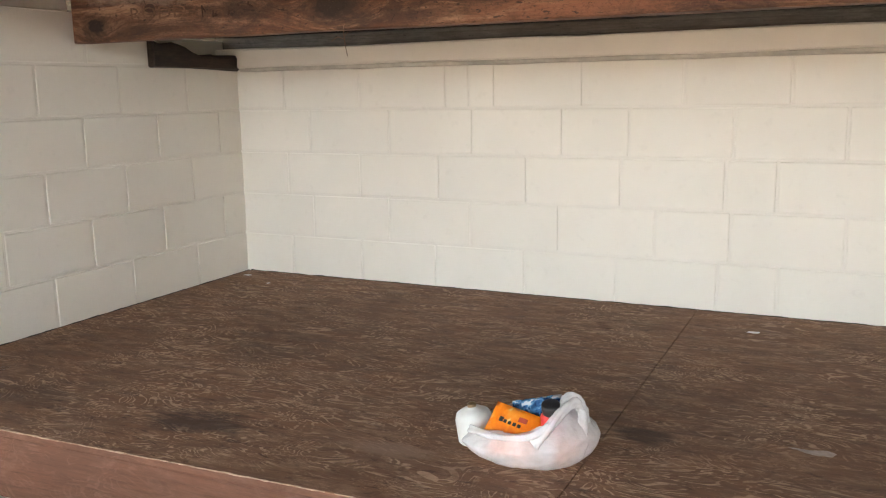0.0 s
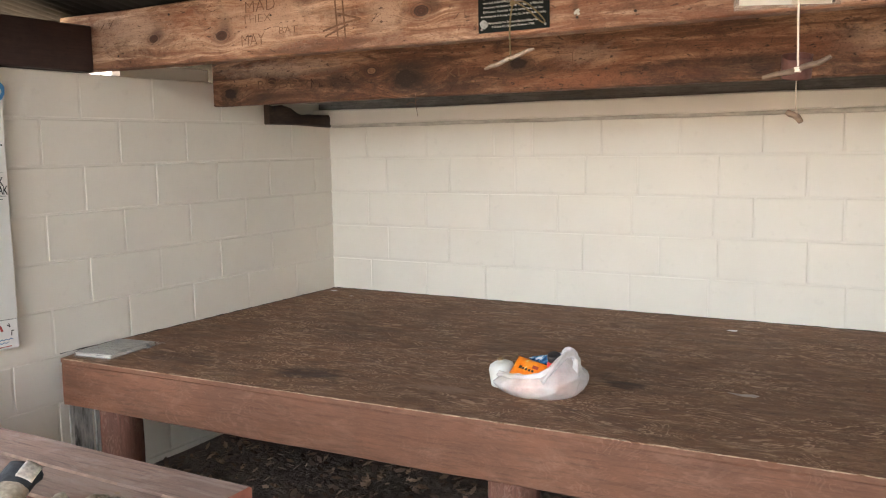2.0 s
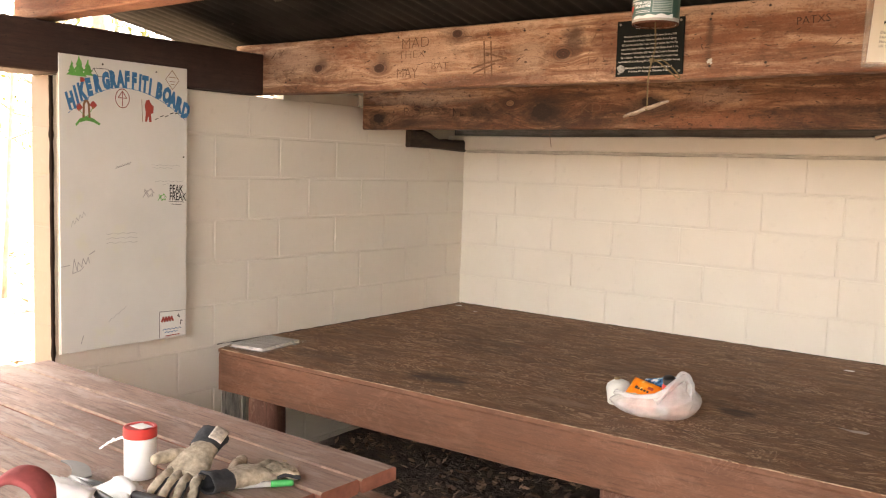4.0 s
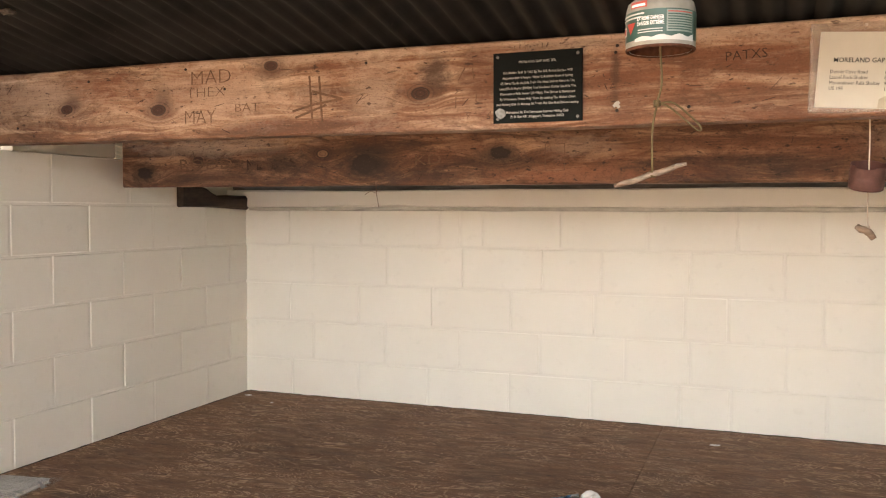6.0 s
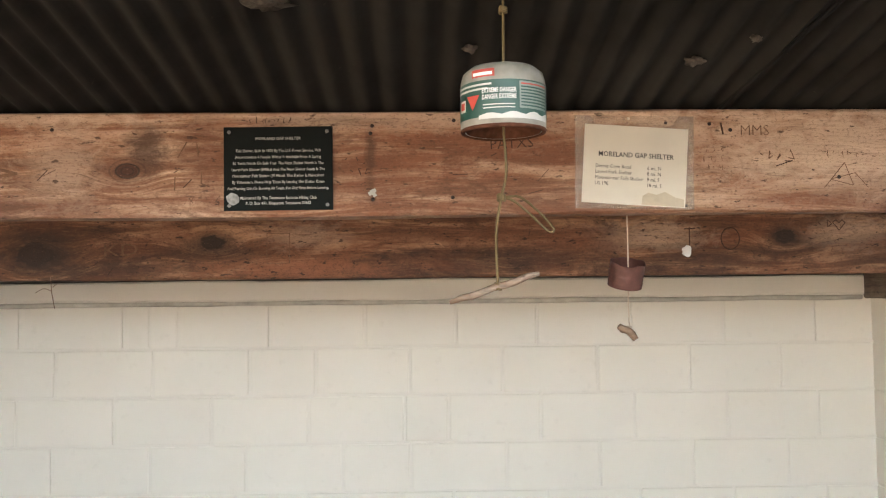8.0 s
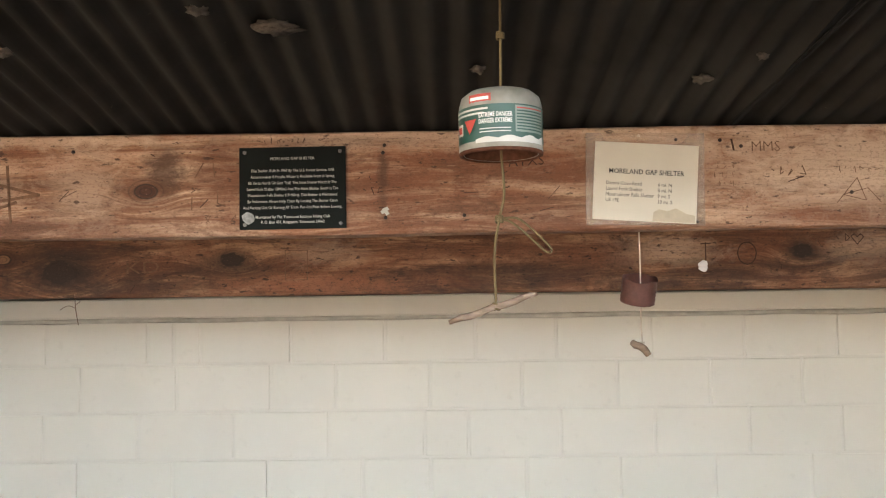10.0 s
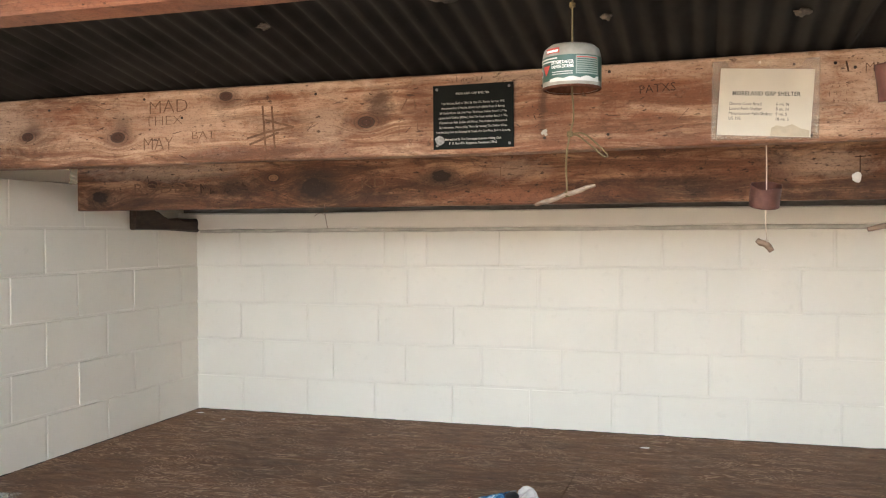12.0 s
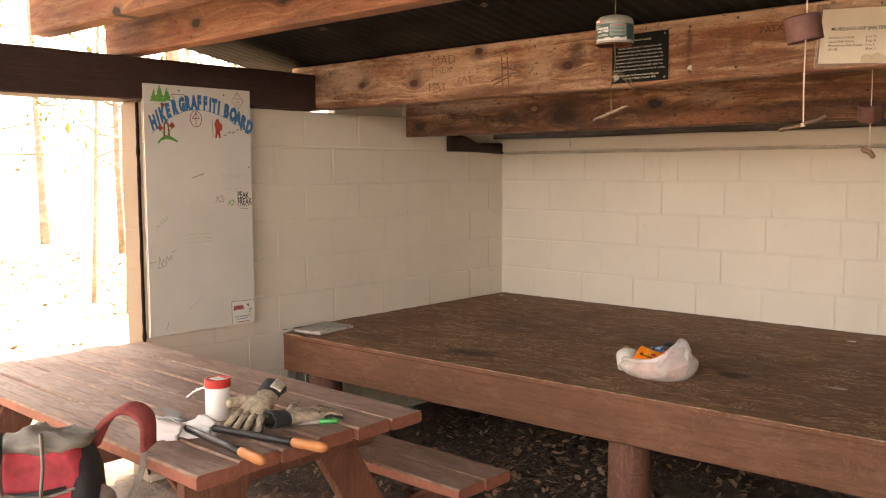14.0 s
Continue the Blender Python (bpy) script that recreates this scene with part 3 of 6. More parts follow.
def writing(name, text, size, material, parent, m, align="LEFT", bold=0.0, depth=0.0004, width=1.0):
    """Letters of the built-in font as a thin mesh, in the plane of m (x along the line, y up)."""
    cu = bpy.data.curves.new(name, "FONT")
    cu.body, cu.size, cu.align_x, cu.offset, cu.extrude, cu.resolution_u = text, size, align, bold, depth, 2
    tmp = bpy.data.objects.new(name, cu)
    scene.collection.objects.link(tmp)
    me = bpy.data.meshes.new_from_object(tmp.evaluated_get(bpy.context.evaluated_depsgraph_get()))
    bpy.data.objects.remove(tmp)
    me.materials.clear()
    me.materials.append(material)
    me.transform(m @ Matrix.Diagonal((width, 1, 1, 1)))
    ob = new(name, me)
    ob.parent = parent
    return ob


def strokes(lines, radius, flat=None):
    """Pen or knife strokes: thin flat bars between points of a plane (u, v), as one bmesh in x, y."""
    bm = bmesh.new()
    for line in lines:
        for (x0, y0), (x1, y1) in zip(line, line[1:]):
            d = Vector((x1 - x0, y1 - y0, 0))
            if d.length < 1e-6:
                continue
            w = Vector((-d.y, d.x, 0)).normalized() * radius
            e = d.normalized() * radius * 0.5
            a, b = Vector((x0, y0, 0)) - e, Vector((x1, y1, 0)) + e
            up = Vector((0, 0, 0.0006))
            lo = [bm.verts.new(p) for p in (a - w, b - w, b + w, a + w)]
            hi = [bm.verts.new(p + up) for p in (a - w * 0.8, b - w * 0.8, b + w * 0.8, a + w * 0.8)]
            bm.faces.new(hi)
            for k in range(4):
                bm.faces.new((lo[k], lo[(k + 1) % 4], hi[(k + 1) % 4], hi[k]))
    return bm


# ---- the setting ----
GROUND = 0.06
LEFT, RIGHT, BACK, WALL_END = -2.845, 1.616, 3.576, 0.71
COURSE0, COURSE = 0.712, 0.2085
THICK = 0.16
SLOPE = 0.178
# Right wall is lengthened out of view to keep side light off the left wall.
RIGHT_BLOCKER_END = -2.2


def roof_z(y):
    return 2.228 - SLOPE * (y - 1.785)


def make_ground():
    bm = bmesh.new()
    xs = [-400, -120, -40, -16, -9, -6] + [-4.5 + 0.25 * i for i in range(29)] + [4, 8, 16, 40, 120, 400]
    ys = [-400, -120, -40, -12, -6] + [-3 + 0.25 * i for i in range(29)] + [6, 10, 20, 40, 120, 400]
    grid = []
    for x in xs:
        row = []
        for y in ys:
            far = max(abs(x), abs(y))
            z = GROUND + (0.02 * noise.noise(Vector((x * 1.7, y * 1.7, 0))) if far < 7 else 0.25 * noise.noise(Vector((x * 0.1, y * 0.1, 4))) * min(1, (far - 7) / 10))
            if far < 4.6 and x > -2.9:
                z = GROUND - 0.015 + 0.5 * (z - GROUND)
            row.append(bm.verts.new((x, y, z)))
        grid.append(row)
    for i in range(len(xs) - 1):
        for j in range(len(ys) - 1):
            bm.faces.new((grid[i][j], grid[i + 1][j], grid[i + 1][j + 1], grid[i][j + 1]))
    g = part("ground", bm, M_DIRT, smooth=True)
    tagged(g, "packed dirt with dry leaf litter, dark inside and coloured sunlit-pale outside", "ground", kind="structure")


make_ground()

# roof of overlapping corrugated sheets


def make_roof():
    bm = bmesh.new()
    # Unseen front overhang reaches y = -3.5, added to darken the interior.
    pitch, amp, per = 0.068, 0.010, 8
    seam = 0.37
    for a, b, drop in ((-3.36, seam, 0.0), (seam - 0.05, 2.2, 0.006)):
        n = int((b - a) / pitch * per)
        rows = []
        for i in range(n + 1):
            x = a + (b - a) * i / n
            z = amp * math.cos(2 * math.pi * x / pitch) + drop
            if drop == 0.0 and i >= n - 2:
                z -= 0.004
            rows.append([bm.verts.new((x + 0.02 * (1.5 - y) * (1 if x > 0 else 0), y, roof_z(y) + 0.012 + z)) for y in (-3.5, -0.5, 1.5, 3.95)])
        for p, q in zip(rows, rows[1:]):
            for k in range(3):
                bm.faces.new((p[k], q[k], q[k + 1], p[k + 1]))
    ob = part("ceiling", bm, M_ROOF, smooth=True)
    tagged(ob, "dark corrugated metal roof sheets seen from below, unseen front overhang added for shade", "ceiling", kind="structure")


make_roof()


def spots_on_roof():
    """Dried mud nests and dirt patches stuck to the sheets."""
    rnd = random.Random(5)
    m = plain("dried_mud", (0.10, 0.083, 0.068), 0.95, vary=0.6, scale=120, bump=0.6)
    for x, y, r in ((-0.66, 1.305, 0.045), (0.207, 1.556, 0.022), (-0.277, 1.492, 0.014), (-0.79, 1.235, 0.02), (-1.215, 1.383, 0.02), (-1.75, 1.2, 0.03), (0.3, 1.45, 0.012), (-2.2, 1.35, 0.025)):
        bm = bmesh.new()
        bmesh.ops.create_icosphere(bm, subdivisions=3, radius=1.0)
        for v in bm.verts:
            k = 1 + 0.9 * noise.noise(v.co * 2.6 + Vector((x * 9, y * 9, 0)))
            v.co = Vector((v.co.x * r * k * 0.9, v.co.y * r * k * 0.7, v.co.z * 0.008 * k))
        ob = part("mud_nest", bm, m, smooth=True)
        ob.location = (x, y, roof_z(y) + 0.003)
        tagged(ob, "dried mud wasp nest stuck to the metal roof", "nest", "mud nests on the roof")


spots_on_roof()
# Black tube along the sheet overlap draws the seam's shade as a solid line.
lap = tube([(0.345 + (1.827 - float(y)) * 0.1, float(y), roof_z(float(y)) - 0.001) for y in np.linspace(0.6, 3.4, 24)], 0.0055, 6)
tagged(part("roof_lap", lap, plain("lap_gap_shade", (0.006, 0.006, 0.006), 0.9)), "black strip for the shaded lap between two roof sheets", "roof seam", kind="structure")

# roof beams across the shelter
def make_beam(y0, z0, height, depth, mat, label, x0, x1, seed):
    ob = part("roof_beam", rough_beam(x0, x1, y0, y0 + depth, z0, z0 + height, 0, seed), mat)
    return tagged(ob, label, "beam", "roof beams")


def under(y, depth):
    return roof_z(y + depth) - 0.004


beam_plaque = make_beam(1.785, 1.967, 2.216 - 1.967, 0.09, M_BEAM, "weathered pine roof beam carved with graffiti and knots", -3.0, 1.80, 1)
beam_back = make_beam(2.53, 1.832, under(2.53, 0.09) - 1.832, 0.09, M_BEAM_LOW, "dark-stained pine roof beam with large black knots", -2.80, 1.616, 2)
beam_front = make_beam(0.645, 2.175, under(0.645, 0.1) - 2.175, 0.1, M_BEAM_RED, "reddish rough-sawn pine roof beam", -3.0, 1.80, 3)
beam_front2 = make_beam(0.285, 2.24, under(0.285, 0.1) - 2.24, 0.1, M_BEAM_RED, "reddish rough-sawn pine roof beam", -3.0, 1.80, 4)
# Side beams run on out of view under the added front overhang.
side = part("side_beam", rough_beam(-2.99, -2.79, -3.3, 1.783, 1.962, 2.165, 1, 5), M_DARKBEAM)
tagged(side, "dark brown stained beam on top of the block wall", "beam", "side beams")
side2 = part("side_beam", rough_beam(1.60, 1.80, -3.3, 1.783, 1.965, 2.165, 1, 6), M_DARKBEAM)
tagged(side2, "dark brown stained beam on top of the block wall", "beam", "side beams")
def worn_block(x0, x1, z0, z1, seed):
    """A short timber whose top is rotted away towards the back."""
    bm = rough_beam(x0, x1, 2.975, BACK - 0.008, z0, z1, 1, seed, 0.014, 0.04, 0.012)
    for v in bm.verts:
        t = min(1, max(0, (v.co.y - 3.10) / 0.2))
        if v.co.z > (z0 + z1) / 2:
            v.co.z -= 0.058 * t * t * (3 - 2 * t) + 0.012 * noise.noise(v.co * 14)
    return bm


stub = part("timber_block", worn_block(-2.95, -2.815, 1.738, 1.865, 7), M_STUB)
tagged(stub, "short charred-looking timber block on the wall top", "timber block", "timber blocks")
stub2 = part("timber_block", rough_beam(1.575, 1.725, 2.975, BACK - 0.008, 1.735, 1.862, 1, 8, 0.014, 0.06), timber("grey_old_wood", (0.24, 0.19, 0.14), (0.15, 0.112, 0.08), (0.05, 0.034, 0.024), along="y", stain=0.4))
tagged(stub2, "short weathered timber block on the wall top", "timber block", "timber blocks")

# ledge along the top of the back wall
ledge = part("trim", rough_beam(LEFT - THICK + 0.01, RIGHT - 0.045, BACK - 0.03, BACK + 0.15, 1.752, 1.843, 0, 9, 0.006, 0.09, 0.008), M_CREAM)
tagged(ledge, "thickly painted cream wall plate", "trim", kind="structure")
caulk = part("caulk", tube([(x, BACK - 0.012 + 0.004 * noise.noise(Vector((x * 3, 0, 0))), 1.745 + 0.005 * noise.noise(Vector((x * 4, 2, 0)))) for x in np.linspace(LEFT + 0.03, RIGHT - 0.05, 90)], 0.013, 8), plain("grimy_caulk", (0.52, 0.48, 0.41), 0.8, vary=0.3, scale=18), ledge, "grimy grey caulk bead", True)

closer = part("trim", rough_beam(LEFT - THICK, RIGHT + 0.11, BACK + 0.03, BACK + 0.055, 1.838, roof_z(BACK + 0.055) + 0.004, 0, 12), timber("grey_board", (0.17, 0.16, 0.145), (0.12, 0.112, 0.10), (0.05, 0.045, 0.04), stain=0.4))
tagged(closer, "grey weathered board closing the gap under the roof", "trim", kind="structure")
bm = box(RIGHT + 0.115, RIGHT + 0.145, 2.62, BACK + 0.15, 1.745, 2.0)
for v in bm.verts:
    if v.co.z > 1.9:
        v.co.z = roof_z(v.co.y) - 0.004
closer2 = part("trim", bm, M_STUB)
tagged(closer2, "dark board closing the gap above the wall", "trim", kind="structure")

# things that stand on the setting
def sweep_wall(name, label):
    return empty(name, label, "wall", kind="structure")


BACK_JOINTS = {
    0: (-2.55, -2.148, -1.75, -1.31, -0.897, -0.481, -0.253, 0.155, 0.565, 0.98, 1.39),
    1: (-2.418, -1.99, -1.571, -1.154, -0.736, -0.438, -0.018, 0.389, 0.802, 1.223),
    2: (-2.56, -2.145, -1.725, -1.302, -0.884, -0.464, -0.271, 0.133, 0.546, 0.958, 1.363),
    3: (-2.42, -1.98, -1.557, -1.14, -0.852, -0.439, -0.033, 0.387, 0.793, 1.198),
    4: (-2.563, -2.135, -1.686, -1.572, -1.45, -1.052, -0.635, -0.235, 0.122, 0.538, 0.95, 1.355),
}
GAP = 0.0105
_block_meshes = {}


def block_mesh(w, h, d, mat):
    """A block face with soft, paint-filled edges: w along x, h along z, its face at y = 0 looking to -y."""
    key = (round(w, 3), round(h, 3), mat.name)
    if key not in _block_meshes:
        me = bpy.data.meshes.new("block")
        bm = box(-w / 2, w / 2, 0, d, -h / 2, h / 2, 0.0042, seg=2)
        bm.to_mesh(me)
        bm.free()
        me.materials.append(mat)
        _block_meshes[key] = me
    return _block_meshes[key]


def lay_block(wall, a0, a1, k, face, turn, top=None):
    """One block of the wall between a0 and a1 along it, in course k."""
    z0, z1 = COURSE0 + COURSE * k, COURSE0 + COURSE * (k + 1)
    z1 = top or z1
    ob = new("block", block_mesh(a1 - a0 - GAP, z1 - z0 - GAP, 0.05, M_BLOCK_TAN if turn == "end" else M_BLOCK))
    ob.parent = wall
    mid, rnd = (a0 + a1) / 2, random.Random(int(a0 * 991) + k * 77)
    off = rnd.uniform(-0.0012, 0.0012)
    if turn == "back":
        ob.matrix_world = pose(mid, face + off, (z0 + z1) / 2, rnd.uniform(-0.15, 0.15), 0, rnd.uniform(-0.15, 0.15))
    elif turn == "left":
        ob.matrix_world = pose(face + off, mid, (z0 + z1) / 2, 0, 0, 90 + rnd.uniform(-0.15, 0.15))
    elif turn == "end":
        ob.matrix_world = pose(mid, face + off, (z0 + z1) / 2)
    else:
        ob.matrix_world = pose(face + off, mid, (z0 + z1) / 2, 0, 0, -90)


RECESS = 0.0042
wall_back = sweep_wall("wall_back", "cream-painted concrete block wall behind the platform")
part("mortar", box(LEFT - THICK, RIGHT + THICK, BACK + RECESS, BACK + THICK, -0.3, 1.75), M_MORTAR, wall_back)
wall_left = sweep_wall("wall_left", "cream-painted concrete block side wall, its unseen front length added to block light with open end")
bm = box(LEFT - THICK + RECESS, LEFT - RECESS, WALL_END + RECESS, BACK, -0.3, 1.752)
add_box(bm, LEFT - THICK + RECESS, LEFT - RECESS, WALL_END + RECESS, 2.615, 1.752, 1.959)
add_box(bm, LEFT - THICK + RECESS, LEFT - RECESS, 2.615, 2.97, 1.752, 1.945)
add_box(bm, LEFT - THICK + RECESS, -2.953, 2.97, BACK + 0.1, 1.752, roof_z(BACK + 0.1) - 0.004)
part("mortar", bm, M_MORTAR, wall_left)
part("end_mortar", box(LEFT - THICK + 0.003, LEFT - 0.006, WALL_END + 0.0012, WALL_END + RECESS, -0.3, 1.958), M_BLOCK_TAN, wall_left, "tan mortar on the wall end")
# Length in front of WALL_END is an unseen light blocker.
wall_right = sweep_wall("wall_right", "cream-painted concrete block side wall, its unseen front length added to block light")
bm = box(RIGHT + RECESS, RIGHT + THICK - RECESS, RIGHT_BLOCKER_END, BACK, -0.3, 1.752)
add_box(bm, RIGHT + RECESS, RIGHT + THICK - RECESS, RIGHT_BLOCKER_END, 2.615, 1.752, 1.959)
part("mortar", bm, M_MORTAR, wall_right)
# Solid near-black strip stands in for the shade of an open corner gap.
edge_pts = [(LEFT - 0.001 + 0.003 * noise.noise(Vector((z * 9, 0, 0))), WALL_END + 0.0015, float(z)) for z in np.linspace(0.1, 1.955, 70)]
part("ragged_joint", tube(edge_pts, [0.0095 + 0.005 * noise.noise(Vector((p[2] * 23, 5, 0))) for p in edge_pts], 6), plain("gap_shade_strip", (0.022, 0.015, 0.012), 0.95, spec=0.05), wall_left, "ragged dark strip for the shaded open gap at the wall corner")
_m = Mat("bare_cement")
_p = _m.pos((3, 9, 1.5))
_c = _m.ramp(_m.noise(_p, 3, 6, 0.65), [(0.36, (0.09, 0.088, 0.082)), (0.46, (0.36, 0.345, 0.32)), (0.62, (0.66, 0.63, 0.58))])
_m.bump(_m.noise(_p, 30, 5), 0.5, 0.004)
M_CEMENT = _m.done(_c, 0.9)
bm = bmesh.new()
for a, b in ((1.585, 1.70), (1.712, 1.735)):
    vs = add_box(bm, LEFT - 0.002, LEFT + (0.006 if a < 1.6 else 0.012), a, b, -0.05, 0.515, 0.002)
    for v in vs:
        if v.is_valid:
            v.co.y += 0.008 * noise.noise(v.co * 5)
part("bare_patch", bm, M_CEMENT, wall_left, "streaked grey cement where the paint is missing")
sill = part("painted_sill", rough_beam(-2.96, -2.90, 2.02, 2.60, 1.962, 2.03, 1, 11), M_CREAM)
tagged(sill, "cream-painted board behind the roof beam", "board", kind="structure")

# sleeping platform
PLAT = 0.72
PLAT_END = -2.756


def front_y(x):
    return 1.492 + 0.036 * (x + 2.8)


def make_platform():
    base = empty("sleeping_platform", "brown-painted plywood sleeping platform with worn paint", "platform")
    seam = -0.553
    for x0, x1 in ((PLAT_END, seam - 0.0013), (seam + 0.0013, RIGHT - 0.01)):
        bm = bmesh.new()
        n = 24
        top, bot = [], []
        for i in range(n + 1):
            x = x0 + (x1 - x0) * i / n
            f = front_y(x) + 0.004 * noise.noise(Vector((x * 3, 0, 0)))
            xb = LEFT + 0.004 if i == 0 and x0 < -1 else x
            top.append((bm.verts.new((x, f + 0.003, PLAT)), bm.verts.new((xb, BACK - 0.006, PLAT))))
            bot.append((bm.verts.new((x, f, PLAT - 0.003)), bm.verts.new((x, f, PLAT - 0.019)), bm.verts.new((x, BACK - 0.006, PLAT - 0.019))))
        for i in range(n):
            a, b, c, d = top[i], top[i + 1], bot[i], bot[i + 1]
            bm.faces.new((a[0], b[0], b[1], a[1]))
            bm.faces.new((c[0], d[0], b[0], a[0]))
            bm.faces.new((c[1], d[1], d[0], c[0])).material_index = 1
            bm.faces.new((c[2], d[2], d[1], c[1]))
        for i in (0, n):
            bm.faces.new((top[i][0], top[i][1], bot[i][2], bot[i][1], bot[i][0]))
        if x0 < -1:
            hip = [bm.verts.new((LEFT + 0.004, 1.78, z)) for z in (PLAT, PLAT - 0.019)]
            bm.faces.new((top[0][0], top[0][1], hip[0]))
            bm.faces.new((bot[0][1], hip[1], bot[0][2]))
            bm.faces.new((bot[0][0], top[0][0], hip[0], hip[1], bot[0][1]))
        bmesh.ops.recalc_face_normals(bm, faces=bm.faces)
        sheet = part("plywood_sheet", bm, M_DECK, base)
        sheet.data.materials.append(M_FASCIA)
    for x0, x1 in ((PLAT_END + 0.002, RIGHT - 0.01),):
        bm = rough_beam(x0, x1, 0, 0.04, PLAT - 0.208, PLAT - 0.0195, 0, x0, 0.005, 0.1, 0.006)
        for v in bm.verts:
            v.co.y += front_y(v.co.x) + 0.002
        part("front_board", bm, M_FASCIA, base)
    # a splintered bare strip along the front edge
    bm = bmesh.new()
    run = []
    for x in np.arange(PLAT_END + 0.02, RIGHT - 0.03, 0.012):
        x = float(x)
        r = 0.0017 + 0.0024 * noise.noise(Vector((x * 11, 3, 0))) + 0.0016 * noise.noise(Vector((x * 60, 1, 0)))
        if r > 0.0006:
            run.append(((x, front_y(x) + 0.002 + 0.003 * noise.noise(Vector((x * 25, 0, 7))), PLAT - 0.0012), r))
        elif len(run) > 2:
            tube([q[0] for q in run], [q[1] for q in run], 6, bm)
            run = []
        else:
            run = []
    if len(run) > 2:
        tube([q[0] for q in run], [q[1] for q in run], 6, bm)
    tagged(part("splintered_edge", bm, M_EDGE, base, "bare splintered plywood edge"), kind="stuff")
    for x in (-2.53, -0.675, 1.2):
        p = lathe([(0.0, 0.0), (0.088, 0.0), (0.086, 0.12), (0.09, 0.3), (0.087, PLAT - 0.212 - GROUND + 0.02), (0, PLAT - 0.212 - GROUND + 0.02)], 24)
        for v in p.verts:
            k = 1 + 0.06 * noise.noise(v.co * 6 + Vector((x, 0, 0)))
            v.co.x *= k
            v.co.y *= k
        ob = part("log_post", p, M_POST, base, smooth=True)
        ob.location = (x, front_y(x) + 0.11, GROUND - 0.02)
    for y in (2.25, 3.0):
        part("joist", rough_beam(LEFT + 0.04, RIGHT - 0.02, y, y + 0.04, PLAT - 0.16, PLAT - 0.0195, 0, y), M_POST, base)
    for x in (-1.7, -0.55, 0.55):
        part("joist", rough_beam(x - 0.02, x + 0.02, front_y(x) + 0.045, BACK - 0.01, PLAT - 0.155, PLAT - 0.0195, 1, x), M_POST, base)


make_platform()


def dirt_line(points, seed):
    bm = tube(points, [max(0.0006, 0.0022 + 0.0035 * noise.noise(Vector((p[0] * 14 + seed, p[1] * 14, 0)))) for p in points], 6)
    tagged(part("dirt_line", bm, plain("black_dirt", (0.03, 0.022, 0.017), 0.95)), "dark dirt gathered where the platform meets the wall", "dirt", kind="stuff")


dirt_line([(float(x), BACK - 0.004, PLAT + 0.0005) for x in np.linspace(LEFT + 0.02, RIGHT - 0.02, 260)], 1)
dirt_line([(LEFT + 0.012, float(y), PLAT + 0.0005) for y in np.linspace(1.55, BACK - 0.01, 130)], 5)


# ---- signs and marks on the roof beams ----
ON_PLANK = Matrix(((1, 0, 0, 0), (0, 0, -1, 1.7835), (0, 1, 0, 0), (0, 0, 0, 1)))
ON_LOW = Matrix(((1, 0, 0, 0), (0, 0, -1, 2.527), (0, 1, 0, 0), (0, 0, 0, 1)))


def on_face(bm, face):
    bmesh.ops.transform(bm, matrix=face, verts=bm.verts)
    return bm


def at(face, u, v, turn=0.0, lift=0.0):
    return face @ pose(u, v, lift, 0, 0, turn)


# carved letters and knife marks belong to the beams
M_SCRATCH = plain("shallow_scratched_wood", (0.155, 0.084, 0.050), 0.9, vary=0.5, scale=140)
writing("carved_letters", "MAY", 0.066, M_SCRATCH, beam_plaque, at(ON_PLANK, -1.91, 2.012, 0), bold=-0.0014, width=0.92)
writing("carved_letters", "MAD", 0.066, M_SCRATCH, beam_plaque, at(ON_PLANK, -1.885, 2.138, 1), bold=-0.0014, width=1.12)
writing("carved_letters", "THEX", 0.048, M_SCRATCH, beam_plaque, at(ON_PLANK, -1.90, 2.096, 1), bold=-0.0014, width=1.25)
writing("carved_letters", "PATXS", 0.036, M_CARVE, beam_plaque, at(ON_PLANK, -0.217, 2.122, 3), bold=-0.0004)
writing("carved_letters", "MMS", 0.036, M_SCRATCH, beam_plaque, at(ON_PLANK, 0.383, 2.152, 0), bold=-0.0006)
writing("carved_letters", "BAT", 0.04, M_SCRATCH, beam_plaque, at(ON_PLANK, -1.716, 2.045, 0), bold=-0.0008, width=1.3)


def scribble(beam, face, u0, u1, v, height, seed, mat, rows=1, r=0.0008):
    """Lines of small knife writing that can no longer be read."""
    rr = random.Random(seed)
    lines = []
    for row in range(rows):
        u = u0 + rr.uniform(0, 0.012)
        while u < u1:
            w = height * rr.uniform(0.4, 0.8)
            pts = [(u + w * rr.random(), v - row * height * 1.5 + height * rr.uniform(-0.5, 0.5)) for k in range(rr.choice((2, 3, 3, 4)))]
            lines.append(pts)
            u += w + height * rr.uniform(0.15, 0.6)
    part("scratched_writing", on_face(strokes(lines, r), face), mat, beam)


scribble(beam_plaque, ON_PLANK, -0.565, -0.50, 2.10, 0.02, 1, M_CARVE, 2)
scribble(beam_plaque, ON_PLANK, 0.29, 0.345, 2.115, 0.013, 2, M_SCRATCH, 3, 0.0006)
scribble(beam_plaque, ON_PLANK, 0.42, 0.52, 2.105, 0.026, 3, M_SCRATCH, 1, 0.0012)
scribble(beam_plaque, ON_PLANK, 0.59, 0.70, 2.105, 0.018, 4, M_SCRATCH, 1)
scribble(beam_plaque, ON_PLANK, -0.97, -0.90, 2.13, 0.05, 5, M_SCRATCH, 2, 0.0014)
scribble(beam_plaque, ON_PLANK, -0.94, -0.86, 2.01, 0.022, 6, M_SCRATCH, 1, 0.001)
